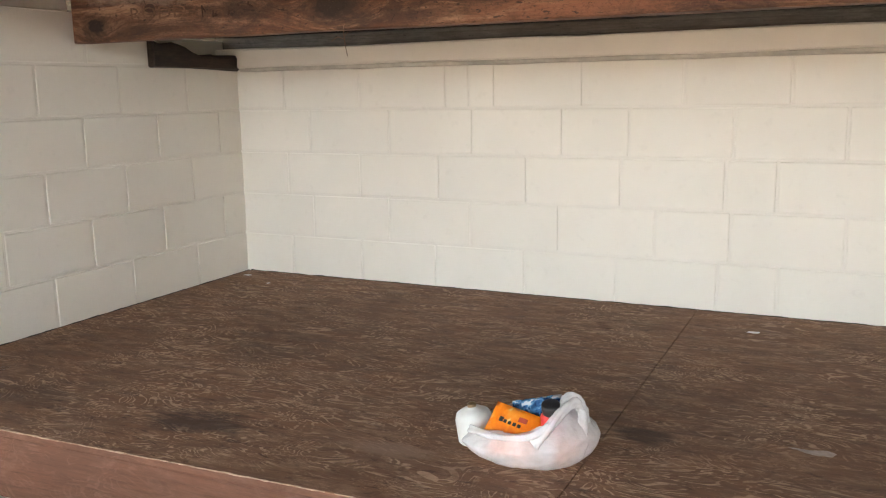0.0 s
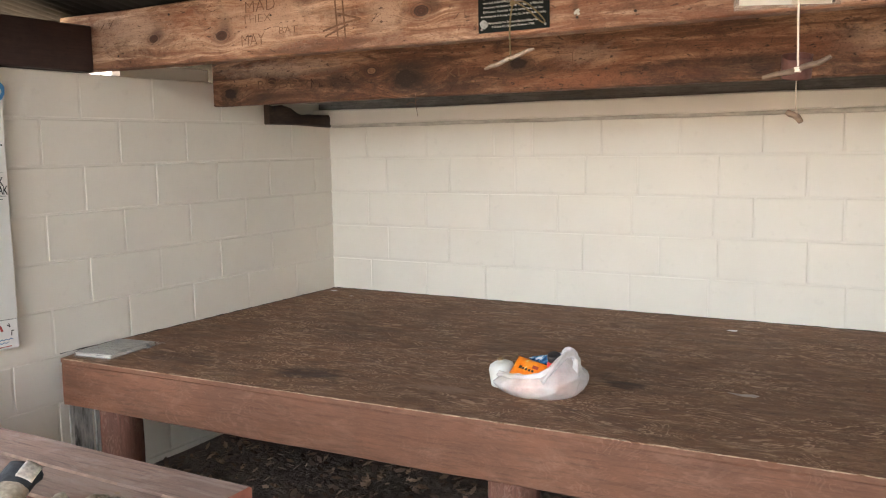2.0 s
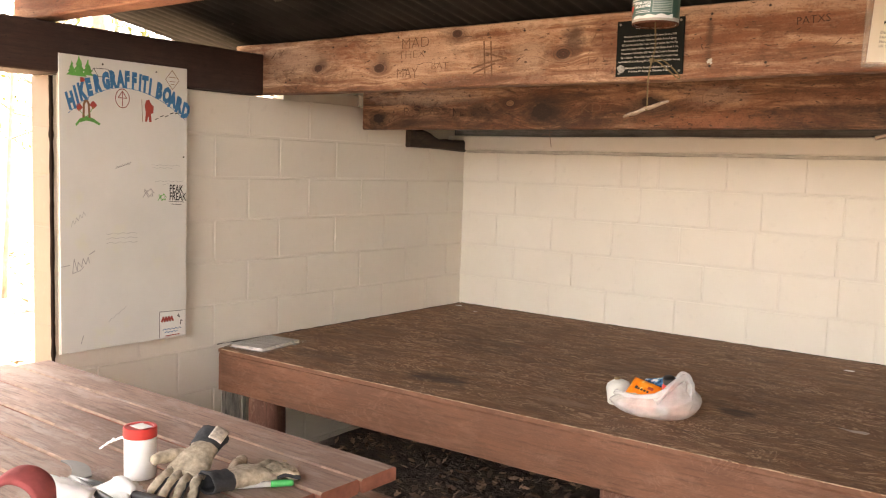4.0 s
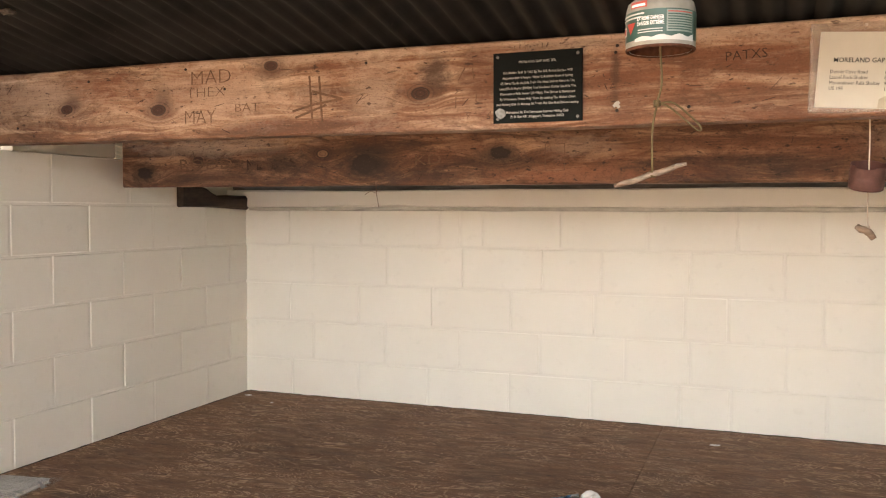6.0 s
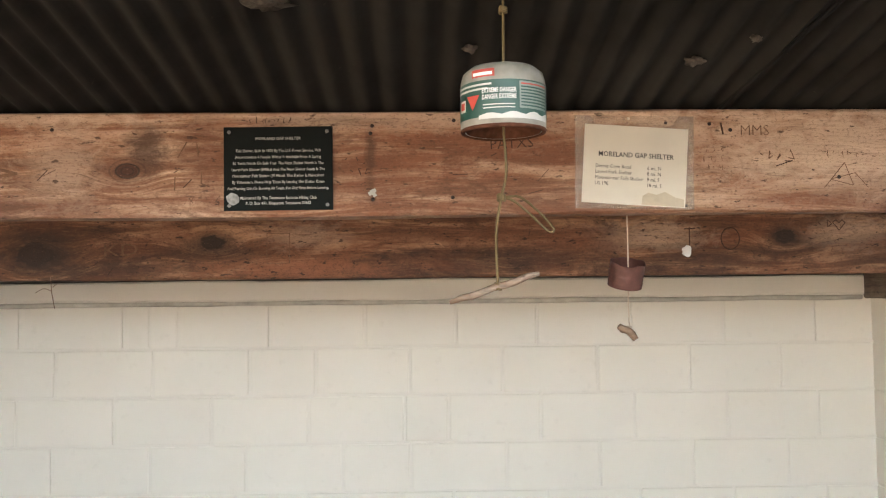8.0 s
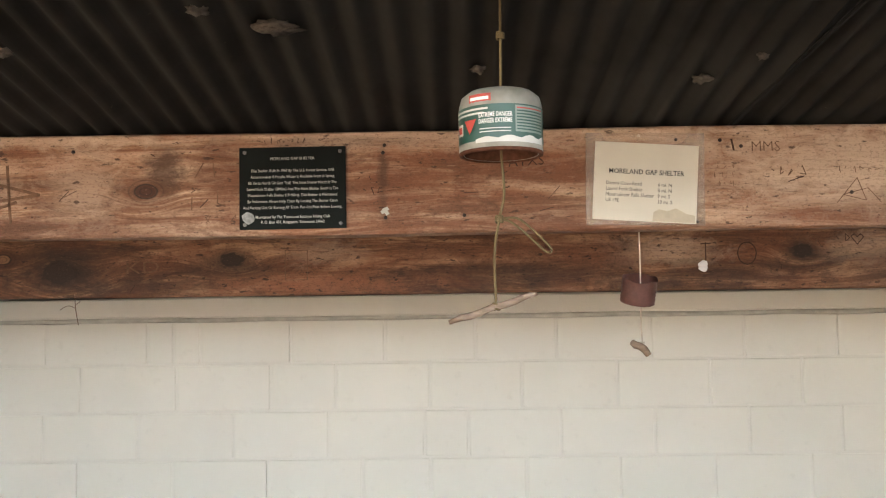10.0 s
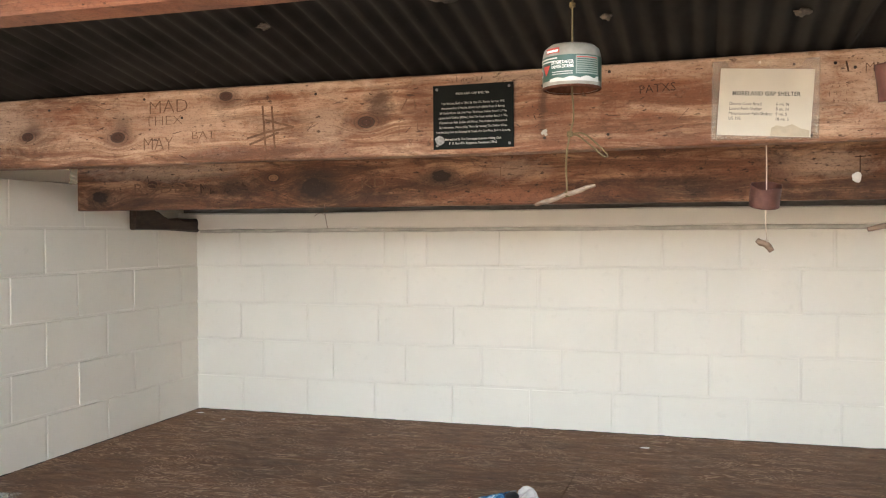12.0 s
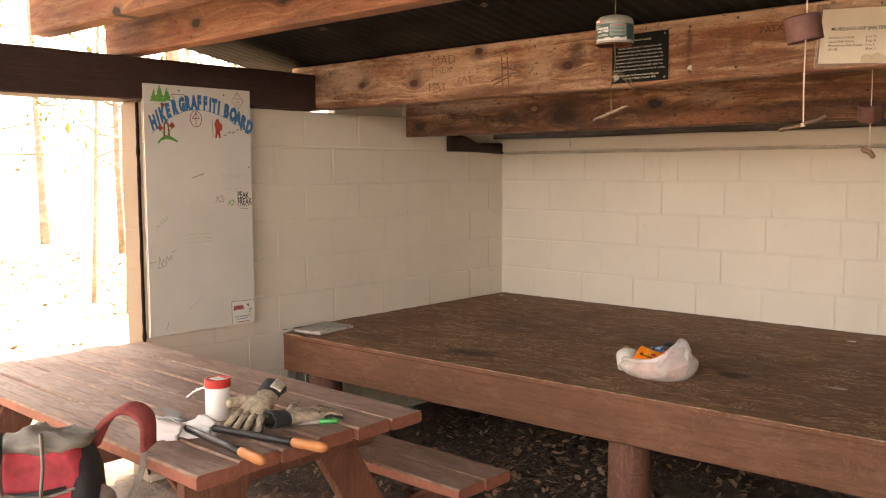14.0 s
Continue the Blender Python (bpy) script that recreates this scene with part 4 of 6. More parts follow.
scribble(beam_plaque, ON_PLANK, -0.79, -0.68, 2.196, 0.016, 7, M_CARVE, 1, 0.0008)
part("carved_mark", on_face(strokes([[(0.585, 2.025), (0.635, 2.085), (0.655, 2.03), (0.60, 2.045), (0.66, 2.06), (0.69, 2.025)]], 0.0010), ON_PLANK), M_SCRATCH, beam_plaque)
part("carved_mark", on_face(strokes([[(0.338, 2.182), (0.343, 2.156)]], 0.0022), ON_PLANK), M_CARVE, beam_plaque)
part("staple_scrap", on_face(strokes([[(-0.503, 2.018), (-0.49, 2.027)], [(-0.498, 2.026), (-0.49, 2.014)]], 0.0045), ON_PLANK), M_DULL_PRINT, beam_plaque, "torn white paper under a staple")
hash_mark = strokes([[(-1.442, 2.145), (-1.432, 2.0)], [(-1.408, 2.142), (-1.398, 2.005)], [(-1.50, 2.04), (-1.425, 2.058), (-1.33, 2.072)], [(-1.33, 2.072), (-1.43, 2.098)], [(-1.49, 2.02), (-1.385, 2.055)]], 0.0036)
part("carved_mark", on_face(hash_mark, ON_PLANK), M_SCRATCH, beam_plaque, "broad knife-cut mark")
rnd = random.Random(12)
for n in range(46):
    u, v = rnd.uniform(-2.8, 1.5), rnd.uniform(1.99, 2.2)
    if -0.88 < u < -0.55 or -0.03 < u < 0.32:
        continue
    a, ln = rnd.uniform(-0.5, 0.9), rnd.uniform(0.008, 0.045)
    part("scratch", on_face(strokes([[(u, v), (u + ln * math.cos(a), v + ln * math.sin(a))]], rnd.uniform(0.0005, 0.0013)), ON_PLANK), M_CARVE, beam_plaque)
writing("carved_letters", "RODD", 0.066, M_SCRATCH, beam_back, at(ON_LOW, -2.50, 1.905, 0), bold=-0.0004, width=1.45)
writing("carved_letters", "KD", 0.056, M_SCRATCH, beam_back, at(ON_LOW, -1.40, 1.908, 2), bold=-0.0004, width=1.5)
part("carved_mark", on_face(strokes([[(-0.877, 1.882), (-0.877, 1.978), (-0.805, 1.978), (-0.805, 1.882), (-0.877, 1.882)], [(-0.79, 1.975), (-0.735, 1.972)], [(-0.855, 1.93), (-0.82, 1.935)]], 0.0011), ON_LOW), M_SCRATCH, beam_back)
scribble(beam_back, ON_LOW, -2.16, -1.93, 1.925, 0.05, 8, M_CARVE, 1, 0.0032)
scribble(beam_back, ON_LOW, 0.90, 0.96, 1.995, 0.026, 9, M_CARVE, 1, 0.0012)
part("carved_mark", on_face(strokes([[(0.975, 1.972), (0.955, 1.998), (0.966, 2.006), (0.976, 1.996), (0.986, 2.006), (0.996, 1.996), (0.975, 1.972)]], 0.0014), ON_LOW), M_CARVE, beam_back, "small carved heart")
ring = [(0.618 + 0.03 * math.cos(k * math.pi / 8), 1.948 + 0.036 * math.sin(k * math.pi / 8)) for k in range(17)]
part("carved_mark", on_face(strokes([ring, [(0.485, 1.985), (0.485, 1.915)], [(0.468, 1.98), (0.503, 1.982)]], 0.0018), ON_LOW), M_CARVE, beam_back)
for n in range(16):
    u, v = rnd.uniform(-2.6, 1.4), rnd.uniform(1.87, 1.98)
    part("scratch", on_face(strokes([[(u, v), (u + rnd.uniform(-0.02, 0.02), v + rnd.uniform(-0.03, 0.03))]], rnd.uniform(0.0006, 0.0016)), ON_LOW), M_CARVE, beam_back)
NAILS = [(-1.248, 2.175), (-0.496, 2.180), (-0.5, 2.162), (-0.306, 2.008), (-0.495, 2.005), (-0.302, 2.192), (0.31, 2.18), (-2.3, 2.17), (-1.9, 2.19), (0.36, 2.165), (-1.75, 2.12), (0.62, 2.05), (-2.62, 2.02)]
for u, v in NAILS:
    ob = part("nail", lathe([(0, 0.004), (0.004, 0.0035), (0.0046, 0.0015), (0.0036, 0), (0.0018, -0.006)], 10), M_NAIL, beam_plaque, smooth=True)
    ob.matrix_world = at(ON_PLANK, u, v)


def screw(parent, m, r=0.0045, mat=None):
    bm = lathe([(0, 0.0025), (r * 0.6, 0.0023), (r, 0.001), (r, 0)], 14)
    add_box(bm, -r * 0.8, r * 0.8, -0.0006, 0.0006, 0.0018, 0.0028)
    ob = part("screw", bm, mat or M_STEEL, parent)
    ob.matrix_world = m


def make_plaque():
    base = empty("shelter_plaque", "black plaque with white engraved lettering screwed to a beam", "plaque")
    m = at(ON_PLANK, -0.717, 2.0795, 0.3)
    w, h = 0.256, 0.198
    ob = part("plate", box(-w / 2, w / 2, -h / 2, h / 2, 0, 0.006, 0.001, m), M_PLAQUE, base)
    lines = ["This Shelter, Built In 1960 By The U.S. Forest Service, Will", "Accommodate 6 People. Water Is Available From A Spring", "50 Yards North On Side Trail. The Next Shelter North Is The",
             "Laurel Fork Shelter (8Miles) And The Next Shelter South Is The", "Mountaineer Falls Shelter (10 Miles). This Shelter Is Maintained", "By Volunteers. Please Help Them By Leaving The Shelter Clean",
             "And Packing Out Or Burning All Trash. Put Out Fires Before Leaving."]
    writing("title", "MORLAND GAP SHELTER", 0.0095, M_DULL_PRINT, base, m @ pose(0, 0.068, 0.0063), "CENTER", 0.0, 0.0002)
    for k, text in enumerate(lines):
        writing("text_line", text, 0.0098, M_DULL_PRINT, base, m @ pose(0, 0.039 - 0.0148 * k, 0.0063), "CENTER", 0.0, 0.0002, 0.86)
    for k, text in enumerate(["Maintained By The Tennessee Eastman Hiking Club", "P. O. Box 431, Kingsport, Tennessee 37662"]):
        writing("text_line", text, 0.0098, M_DULL_PRINT, base, m @ pose(0, -0.0725 - 0.0125 * k, 0.0063), "CENTER", 0.00008, 0.0002, 0.88)
    for sx in (-1, 1):
        for sy in (-1, 1):
            screw(base, m @ pose(sx * (w / 2 - 0.013), sy * (h / 2 - 0.012), 0.006))
    bm = bmesh.new()
    vs = [bm.verts.new((0.021 * (0.7 + 0.5 * noise.noise(Vector((k * 1.1, 0, 3)))) * math.cos(k * math.pi / 6), 0.018 * (0.8 + 0.5 * noise.noise(Vector((k * 0.9, 4, 3)))) * math.sin(k * math.pi / 6), 0.0062)) for k in range(12)]
    top = bm.faces.new(vs)
    bmesh.ops.transform(bm, matrix=m @ pose(-w / 2 + 0.022, -h / 2 + 0.028, 0), verts=bm.verts)
    part("scuff", bm, plain("pale_scuff", (0.24, 0.25, 0.25), 0.6, vary=0.8, scale=120), base, "pale worn scuff in one corner")


make_plaque()


def make_sign():
    base = empty("paper_sign", "typed mileage sign on cream paper in a plastic sleeve", "sign")
    m = at(ON_PLANK, 0.1285, 2.0875, -1.0)
    part("sleeve", box(-0.142, 0.142, -0.11, 0.113, 0, 0.0015, 0, m), M_SLEEVE, base, "clear worn plastic sleeve")
    m = at(ON_PLANK, 0.1285, 2.0875, -3.7)
    sheet = part("sheet", box(-0.123, 0.125, -0.101, 0.087, 0.002, 0.0032, 0, m), M_PAPER, base, "cream typed sheet")
    writing("title", "MORELAND GAP SHELTER", 0.0165, M_BLACK_PRINT, base, m @ pose(0.002, 0.012, 0.0036), "CENTER", 0.0002, 0.0002, 0.93)
    rows = [("Dennis Cove Road", "6 mi. N"), ("Laurel Fork Shelter", "8 mi. N"), ("Mountaineer Falls Shelter", "9 mi. S"), ("US 19E", "18 mi. S")]
    for k, (a, b) in enumerate(rows):
        writing("text_line", a, 0.0125, M_BLACK_PRINT, base, m @ pose(-0.094, -0.0155 - 0.0138 * k, 0.0036), "LEFT", 0, 0.0002, 0.9)
        writing("text_line", b, 0.0125, M_BLACK_PRINT, base, m @ pose(0.03, -0.0155 - 0.0138 * k, 0.0036), "LEFT", 0, 0.0002, 0.9)
    bm = bmesh.new()
    outline = [(0.02, -0.1), (0.022, -0.078), (0.035, -0.07), (0.055, -0.074), (0.075, -0.066), (0.1, -0.078), (0.121, -0.082), (0.122, -0.1)]
    bm.faces.new([bm.verts.new((x, y, 0.0038)) for x, y in outline])
    r = bmesh.ops.extrude_face_region(bm, geom=bm.faces[:])
    bmesh.ops.translate(bm, vec=(0, 0, 0.0006), verts=[g for g in r["geom"] if isinstance(g, bmesh.types.BMVert)])
    bmesh.ops.transform(bm, matrix=m, verts=bm.verts)
    part("torn_patch", bm, M_PAPER_TORN, base, "torn patch of brown backing")
    for u, v in ((-0.02, 0.105), (0.128, -0.095), (0.07, 0.1)):
        ob = part("tack", lathe([(0, 0.003), (0.003, 0.0026), (0.004, 0.0005), (0.004, 0)], 10), M_STRING if u < 0 else M_NAIL, base, smooth=True)
        ob.matrix_world = m @ pose(u, v, 0.0018)


make_sign()


# ---- food-bag hangers ----
def make_gas_hanger():
    base = empty("gas_canister_hanger", "green and white gas canister hung on olive cord with toggle", "food hanger", "food hangers")
    x, y, rim = -0.272, 0.847, 1.990
    h, r = 0.087, 0.0555
    can = part("canister", lathe([(0.0485, 0.001), (0.052, 0.0), (r, 0.003), (r, 0.058), (r - 0.0005, 0.064), (0.052, 0.075), (0.042, 0.083), (0.024, h), (0.0, h + 0.001)], 48), M_CAN_WHITE, base, "white enamelled steel canister", True)
    can.location = (x, y, rim)
    inner = part("inside", lathe([(0.0485, 0.001), (0.0475, 0.01), (0.03, 0.018), (0.0, 0.02)], 40), M_RUST, can, "rusty concave underside", True)
    lip = part("rim", tube([(0.0525 * math.cos(a), 0.0525 * math.sin(a), 0.002) for a in np.linspace(0, 2 * math.pi, 49)], 0.0035, 8), M_RUST, can, "rusty rolled rim", True)

    def label_patch(a0, a1, z0, z1, mat, name, lift, top=None, lab=""):
        bm = bmesh.new()
        n = max(3, int((a1 - a0) / 6))
        lo, hi = [], []
        for i in range(n + 1):
            a = radians(a0 + (a1 - a0) * i / n)
            rr = r + lift
            zt = z1 if top is None else top(i / n)
            lo.append(bm.verts.new((rr * math.cos(a), rr * math.sin(a), z0)))
            hi.append(bm.verts.new((rr * math.cos(a), rr * math.sin(a), zt)))
        for i in range(n):
            bm.faces.new((lo[i], lo[i + 1], hi[i + 1], hi[i]))
        return part(name, bm, mat, can, lab, True)

    label_patch(0, 360, 0.012, 0.058, M_CAN_GREEN, "label", 0.0004, None, "dark green printed label")
    # angles: -90 faces the front of the shelter, larger towards the right
    label_patch(-128, -22, 0.009, 0.0125, M_DULL_PRINT, "label_peak", 0.0012, lambda t: 0.0135 + 0.006 * abs(math.sin(t * 11)) * (0.4 + 0.6 * t), "white mountain shapes")
    label_patch(-74, -24, 0.022, 0.056, plain("dim_label_panel", (0.20, 0.235, 0.21), 0.5), "text_panel", 0.0010, None, "grey panel of tiny print")
    for k in range(8):
        label_patch(-72, -27, 0.0245 + 0.0039 * k, 0.0263 + 0.0039 * k, M_CAN_GREEN if k < 7 else M_RED, "print_bar", 0.0016)
    label_patch(-140, -106, 0.0605, 0.0725, M_RED, "red_badge", -0.0004, None, "red badge")
    label_patch(-137, -109, 0.0645, 0.0685, M_WHITE_PRINT, "print_bar", 0.0004)
    for k in range(2):
        label_patch(-172, -116 + 6 * k, 0.046 + 0.0055 * k, 0.0485 + 0.0055 * k, M_DULL_PRINT, "print_bar", 0.0010)
    label_patch(-166, -152, 0.022, 0.037, M_DULL_PRINT, "hazard_mark", 0.0012)
    label_patch(-164, -154, 0.025, 0.034, M_RED, "hazard_mark", 0.0016)
    bm = bmesh.new()
    tri = []
    for a, z in ((-147, 0.040), (-126, 0.040), (-137, 0.021)):
        tri.append(bm.verts.new(((r + 0.0022) * math.cos(radians(a)), (r + 0.0022) * math.sin(radians(a)), z)))
    bm.faces.new(tri)
    part("hazard_mark", bm, M_RED, can)
    for k in range(2):
        label_patch(-122, -80, 0.022 + 0.004 * k, 0.0233 + 0.004 * k, M_DULL_PRINT, "print_bar", 0.0010)
    for text, z in (("EXTREME DANGER", 0.0415), ("DANGER EXTR\u00caME", 0.0335)):
        ob = writing("warning_text", text, 0.0085, M_WHITE_PRINT, can, Matrix(), "LEFT", 0.0001, 0.0001, 0.60)
        for v in ob.data.vertices:
            a = radians(-123) + v.co.x / r
            rr = r + 0.0014 + v.co.z
            v.co = Vector((rr * math.cos(a), rr * math.sin(a), z + v.co.y))
    top = roof_z(y) + 0.004
    knot = Vector((x - 0.004, y, 1.906))
    part("cord", tube(smooth_line([(x + 0.004, y, top), (x + 0.002, y, 2.2), (x + 0.001, y, rim + h), (x, y, rim + 0.01), (x + 0.003, y, 1.94), tuple(knot), (x - 0.011, y, 1.86), (x - 0.010, y, 1.792)]), 0.0018, 8), M_CORD, base, "olive braided cord", True)
    loop = [tuple(knot), (x + 0.02, y + 0.004, 1.907), (x + 0.045, y + 0.008, 1.888), (x + 0.065, y + 0.01, 1.866), (x + 0.058, y + 0.012, 1.863), (x + 0.036, y + 0.008, 1.883), (x + 0.012, y + 0.003, 1.902), tuple(knot)]
    part("cord_loop", tube(smooth_line(loop), 0.0016, 8), M_CORD, base, "", True)
    for z0, dx in ((1.906, -0.004), (1.791, -0.010), (rim + h + 0.075, 0.0015)):
        bm = bmesh.new()
        for k in range(3):
            tube([(x + dx + 0.0042 * math.cos(a), y + 0.0042 * math.sin(a), z0 + 0.0028 * (k - 1) + 0.001 * math.sin(2 * a)) for a in np.linspace(0, 2 * math.pi, 13)], 0.0021, 6, bm)
        part("cord_knot", bm, M_CORD, base, "", True)
    pts = [(x - 0.072 + 0.0145 * k, y + 0.002 * math.sin(k), 1.771 + 0.0046 * k + 0.0012 * math.sin(k * 2)) for k in range(9)]
    part("toggle_stick", tube(pts, [0.0028, 0.0045, 0.005, 0.0046, 0.0047, 0.005, 0.0047, 0.0042, 0.0026], 9), M_STICK, base, "peeled pale toggle stick", True)


make_gas_hanger()


def make_tin_hanger(x, y, rim, tilt, string_top, stick_z, label, ribs, bite, stick, stout=1.0):
    base = empty("tin_can_hanger", label, "food hanger", "food hangers")
    r, h = 0.0435, 0.064
    prof = [(0.0, h - 0.002), (r - 0.002, h - 0.002), (r, h)]
    steps = 14
    for k in range(steps + 1):
        z = h - (h - 0.002) * k / steps
        prof.append((r + (0.0009 * (1 if k % 2 else -1) if ribs and 2 < k < steps - 2 else 0), z))
    prof += [(r + 0.0012, 0.0), (r - 0.0008, 0.0005), (r - 0.0012, h - 0.006), (0.0, h - 0.006)]
    bm = lathe(prof, 40)
    if bite:
        for v in bm.verts:
            a = math.atan2(v.co.y, v.co.x)
            if v.co.z < 0.03:
                v.co.z += 0.006 * noise.noise(Vector((math.cos(a) * 1.5, math.sin(a) * 1.5, 2)))
    can = part("tin_can", bm, M_RUSTCAN, base, "brown rusty open tin can", True)
    can.matrix_world = pose(x, y, rim + (h if abs(tilt[0]) > 90 else 0.0), tilt[0], tilt[1], 0)
    part("string", tube(smooth_line([(x, y, string_top), (x + 0.001, y, rim + h + 0.05), (x, y, rim + 0.02), (x - 0.001, y, (rim + stick_z) / 2), (x + 0.001, y, stick_z)]), 0.0018, 7), M_STRING, base, "pale twisted string", True)
    bm = bmesh.new()
    for k in range(3):
        tube([(x + 0.005 * math.cos(a), y + 0.005 * math.sin(a), stick_z + 0.003 * (k - 1)) for a in np.linspace(0, 2 * math.pi, 13)], 0.0018, 6, bm)
    part("string_knot", bm, M_STRING, base, "", True)
    n = len(stick)
    part("toggle_stick", tube([(x + a, y + b, stick_z + c) for a, b, c in stick], [stout * (0.0035 + 0.002 * math.sin(math.pi * (k + 0.5) / n)) for k in range(n)], 8), M_TWIG, base, "dry bark-covered toggle twig", True)


make_tin_hanger(0.30, 0.82, 1.943, (6, -8), roof_z(0.82) + 0.004, 1.732, "brown tin can on a white string above a toggle twig", False, False, [(-0.06, 0.0, -0.012), (-0.035, 0.004, -0.006), (-0.01, 0.0, -0.003), (0.015, 0.0, 0.006), (0.035, 0.003, 0.01), (0.055, 0.0, 0.02)])
make_tin_hanger(0.141, 1.925, 1.792, (197, 5), 1.975, 1.69, "ribbed brown tin can hung behind a beam with a wood chip", True, True, [(-0.026, 0.0, 0.004), (-0.016, 0.002, -0.004), (-0.004, 0.0, -0.006), (0.007, 0.001, -0.016), (0.016, 0.0, -0.03)], 1.9)


# ---- graffiti board ----
def make_board():
    base = empty("graffiti_board", "white hiker graffiti board with marker drawings", "whiteboard")
    face = Matrix(((0, 0, 1, -2.7835), (1, 0, 0, 0), (0, 1, 0, 0), (0, 0, 0, 1)))
    u0, u1, v0, v1 = 0.712, 1.328, 0.803, 2.043
    part("panel", box(-2.7895, -2.7838, u0, u1, v0, v1, 0.0012), M_BOARD, base, "white marker-stained panel")
    part("panel_edge", box(-2.80, -2.7897, u0 - 0.001, u1 + 0.001, v0 - 0.001, v1 + 0.001), plain("board_edge_grey", (0.30, 0.28, 0.25), 0.8), base)

    def draw(name, lines, mat, r=0.0015, label=""):
        lift = 0.0014 if name == "card_scrawl" else 0.0
        part(name, on_face(strokes(lines, r), face @ pose(0, 0, lift)), mat, base, label)

    def blob(name, outline, mat, label="", lift=0.0004):
        bm = bmesh.new()
        bm.faces.new([bm.verts.new((u, v, lift)) for u, v in outline])
        bmesh.ops.triangulate(bm, faces=bm.faces[:])
        part(name, on_face(bm, face), mat, base, label)

    def baseline(u):
        return 1.932 - (1.85 if u < 1.01 else 1.25) * (u - 1.01) ** 2

    def tangent(u):
        return math.degrees(math.atan(-2 * (1.85 if u < 1.01 else 1.25) * (u - 1.01)))

    for word, start, pitch in (("HIKER", 0.752, 0.0295), ("GRAFFITI", 0.905, 0.0287), ("BOARD", 1.158, 0.0332)):
        u = start
        for ch in word:
            narrow = ch == "I"
            writing("title_letter", ch, 0.090, M_BLUE, base, face @ pose(u + 0.003, baseline(u + 0.012) + 0.003, 0.0004, 0, 0, tangent(u + 0.012) * 0.40), "LEFT", 0.0068, 0.0003, 0.50 if word != "BOARD" else 0.58)
            u += pitch * (0.55 if narrow else (1.13 if word == "HIKER" else 1.17 if word == "GRAFFITI" else 1.0))
    draw("arc_line", [[(a, baseline(a) - 0.004) for a in np.linspace(0.752, 1.318, 24)]], M_BLUE, 0.0011)
    rnd = random.Random(8)
    for cu, top, foot, half in ((0.768, 2.018, 1.966, 0.024), (0.800, 2.046, 1.968, 0.034), (0.838, 2.030, 1.972, 0.030)):
        left = []
        for k in range(4):
            v, w = top - (top - foot) * k / 3.4, half * (k + 0.6) / 3.6
            left += [(cu - w * (0.45 if k else 0.12), v), (cu - w, v - (top - foot) / 4.2)]
        blob("drawn_tree", left + [(2 * cu - a + rnd.uniform(-0.003, 0.003), b) for a, b in reversed(left)], M_GREEN, "green marker tree", 0.0004 + 0.01 * half)
    draw("drawn_roof", [[(0.845, 1.965), (0.865, 1.998), (0.93, 2.0), (0.948, 1.972)], [(0.865, 1.998), (0.885, 1.965), (0.93, 1.968)]], M_BLACK_PRINT, 0.0011)
    blob("drawn_flower", [(0.812 + 0.011 * math.cos(a) * (1 + 0.3 * math.cos(3 * a)), 1.945 + 0.011 * math.sin(a)) for a in np.linspace(0, 5.8, 10)], M_RED)
    circle = [(0.998 + 0.033 * math.cos(k * math.pi / 12), 1.883 + 0.04 * math.sin(k * math.pi / 12)) for k in range(25)]
    draw("drawn_trail_badge", [circle, [(0.998, 1.85), (0.998, 1.915)], [(0.978, 1.885), (0.998, 1.915), (1.018, 1.885), (0.978, 1.885)]], plain("maroon_marker", (0.28, 0.06, 0.05), 0.6), 0.0018)
    draw("drawn_diamond", [[(1.248, 2.028), (1.285, 1.985), (1.25, 1.943), (1.213, 1.985), (1.248, 2.028)], [(1.23, 1.997), (1.268, 1.997)], [(1.235, 1.978), (1.263, 1.978)], [(1.24, 1.966), (1.258, 1.966)]], M_BROWN_MARK, 0.0012)
    blob("red_shape", [(1.108, 1.79), (1.112, 1.83), (1.106, 1.862), (1.115, 1.885), (1.13, 1.888), (1.138, 1.87), (1.152, 1.86), (1.15, 1.83), (1.138, 1.826), (1.142, 1.79), (1.13, 1.79), (1.125, 1.815), (1.118, 1.79)], M_RED, "plain red marker shape")
    draw("drawn_staff", [[(1.092, 1.885), (1.096, 1.79)]], M_BROWN_MARK, 0.0012)
    draw("drawn_dashes", [[(1.16 + 0.026 * k, 1.803 + 0.008 * k + 0.006 * (k % 2)), (1.176 + 0.026 * k, 1.808 + 0.008 * k + 0.006 * (k % 2))] for k in range(5)], M_BLACK_PRINT, 0.0018)
    blob("drawn_grass", [(0.782, 1.762), (0.80, 1.784), (0.83, 1.797), (0.86, 1.790), (0.895, 1.769), (0.888, 1.762), (0.86, 1.774), (0.83, 1.778), (0.80, 1.769), (0.785, 1.752)], M_GREEN)
    for cu, cv in ((0.798, 1.832), (0.862, 1.845)):
        blob("drawn_flower", [(cu + 0.013 * math.cos(a) * (1 + 0.35 * math.cos(4 * a)), cv + 0.016 * math.sin(a)) for a in np.linspace(0, 5.9, 12)], M_RED)
        draw("drawn_stem", [[(cu, cv - 0.01), (0.83, 1.79)]], M_GREEN, 0.0015)
    draw("drawn_arch", [[(0.818, 1.792), (0.82, 1.847), (0.83, 1.867), (0.842, 1.847), (0.845, 1.792)]], M_BROWN_MARK, 0.005)
    for text, v in (("PEAK", 1.478), ("FREAK", 1.443)):
        writing("marker_text", text, 0.05, M_BLACK_PRINT, base, face @ pose(1.234, v, 0.0004, 0, 0, -2), "LEFT", 0.0008, 0.0003, 0.62)
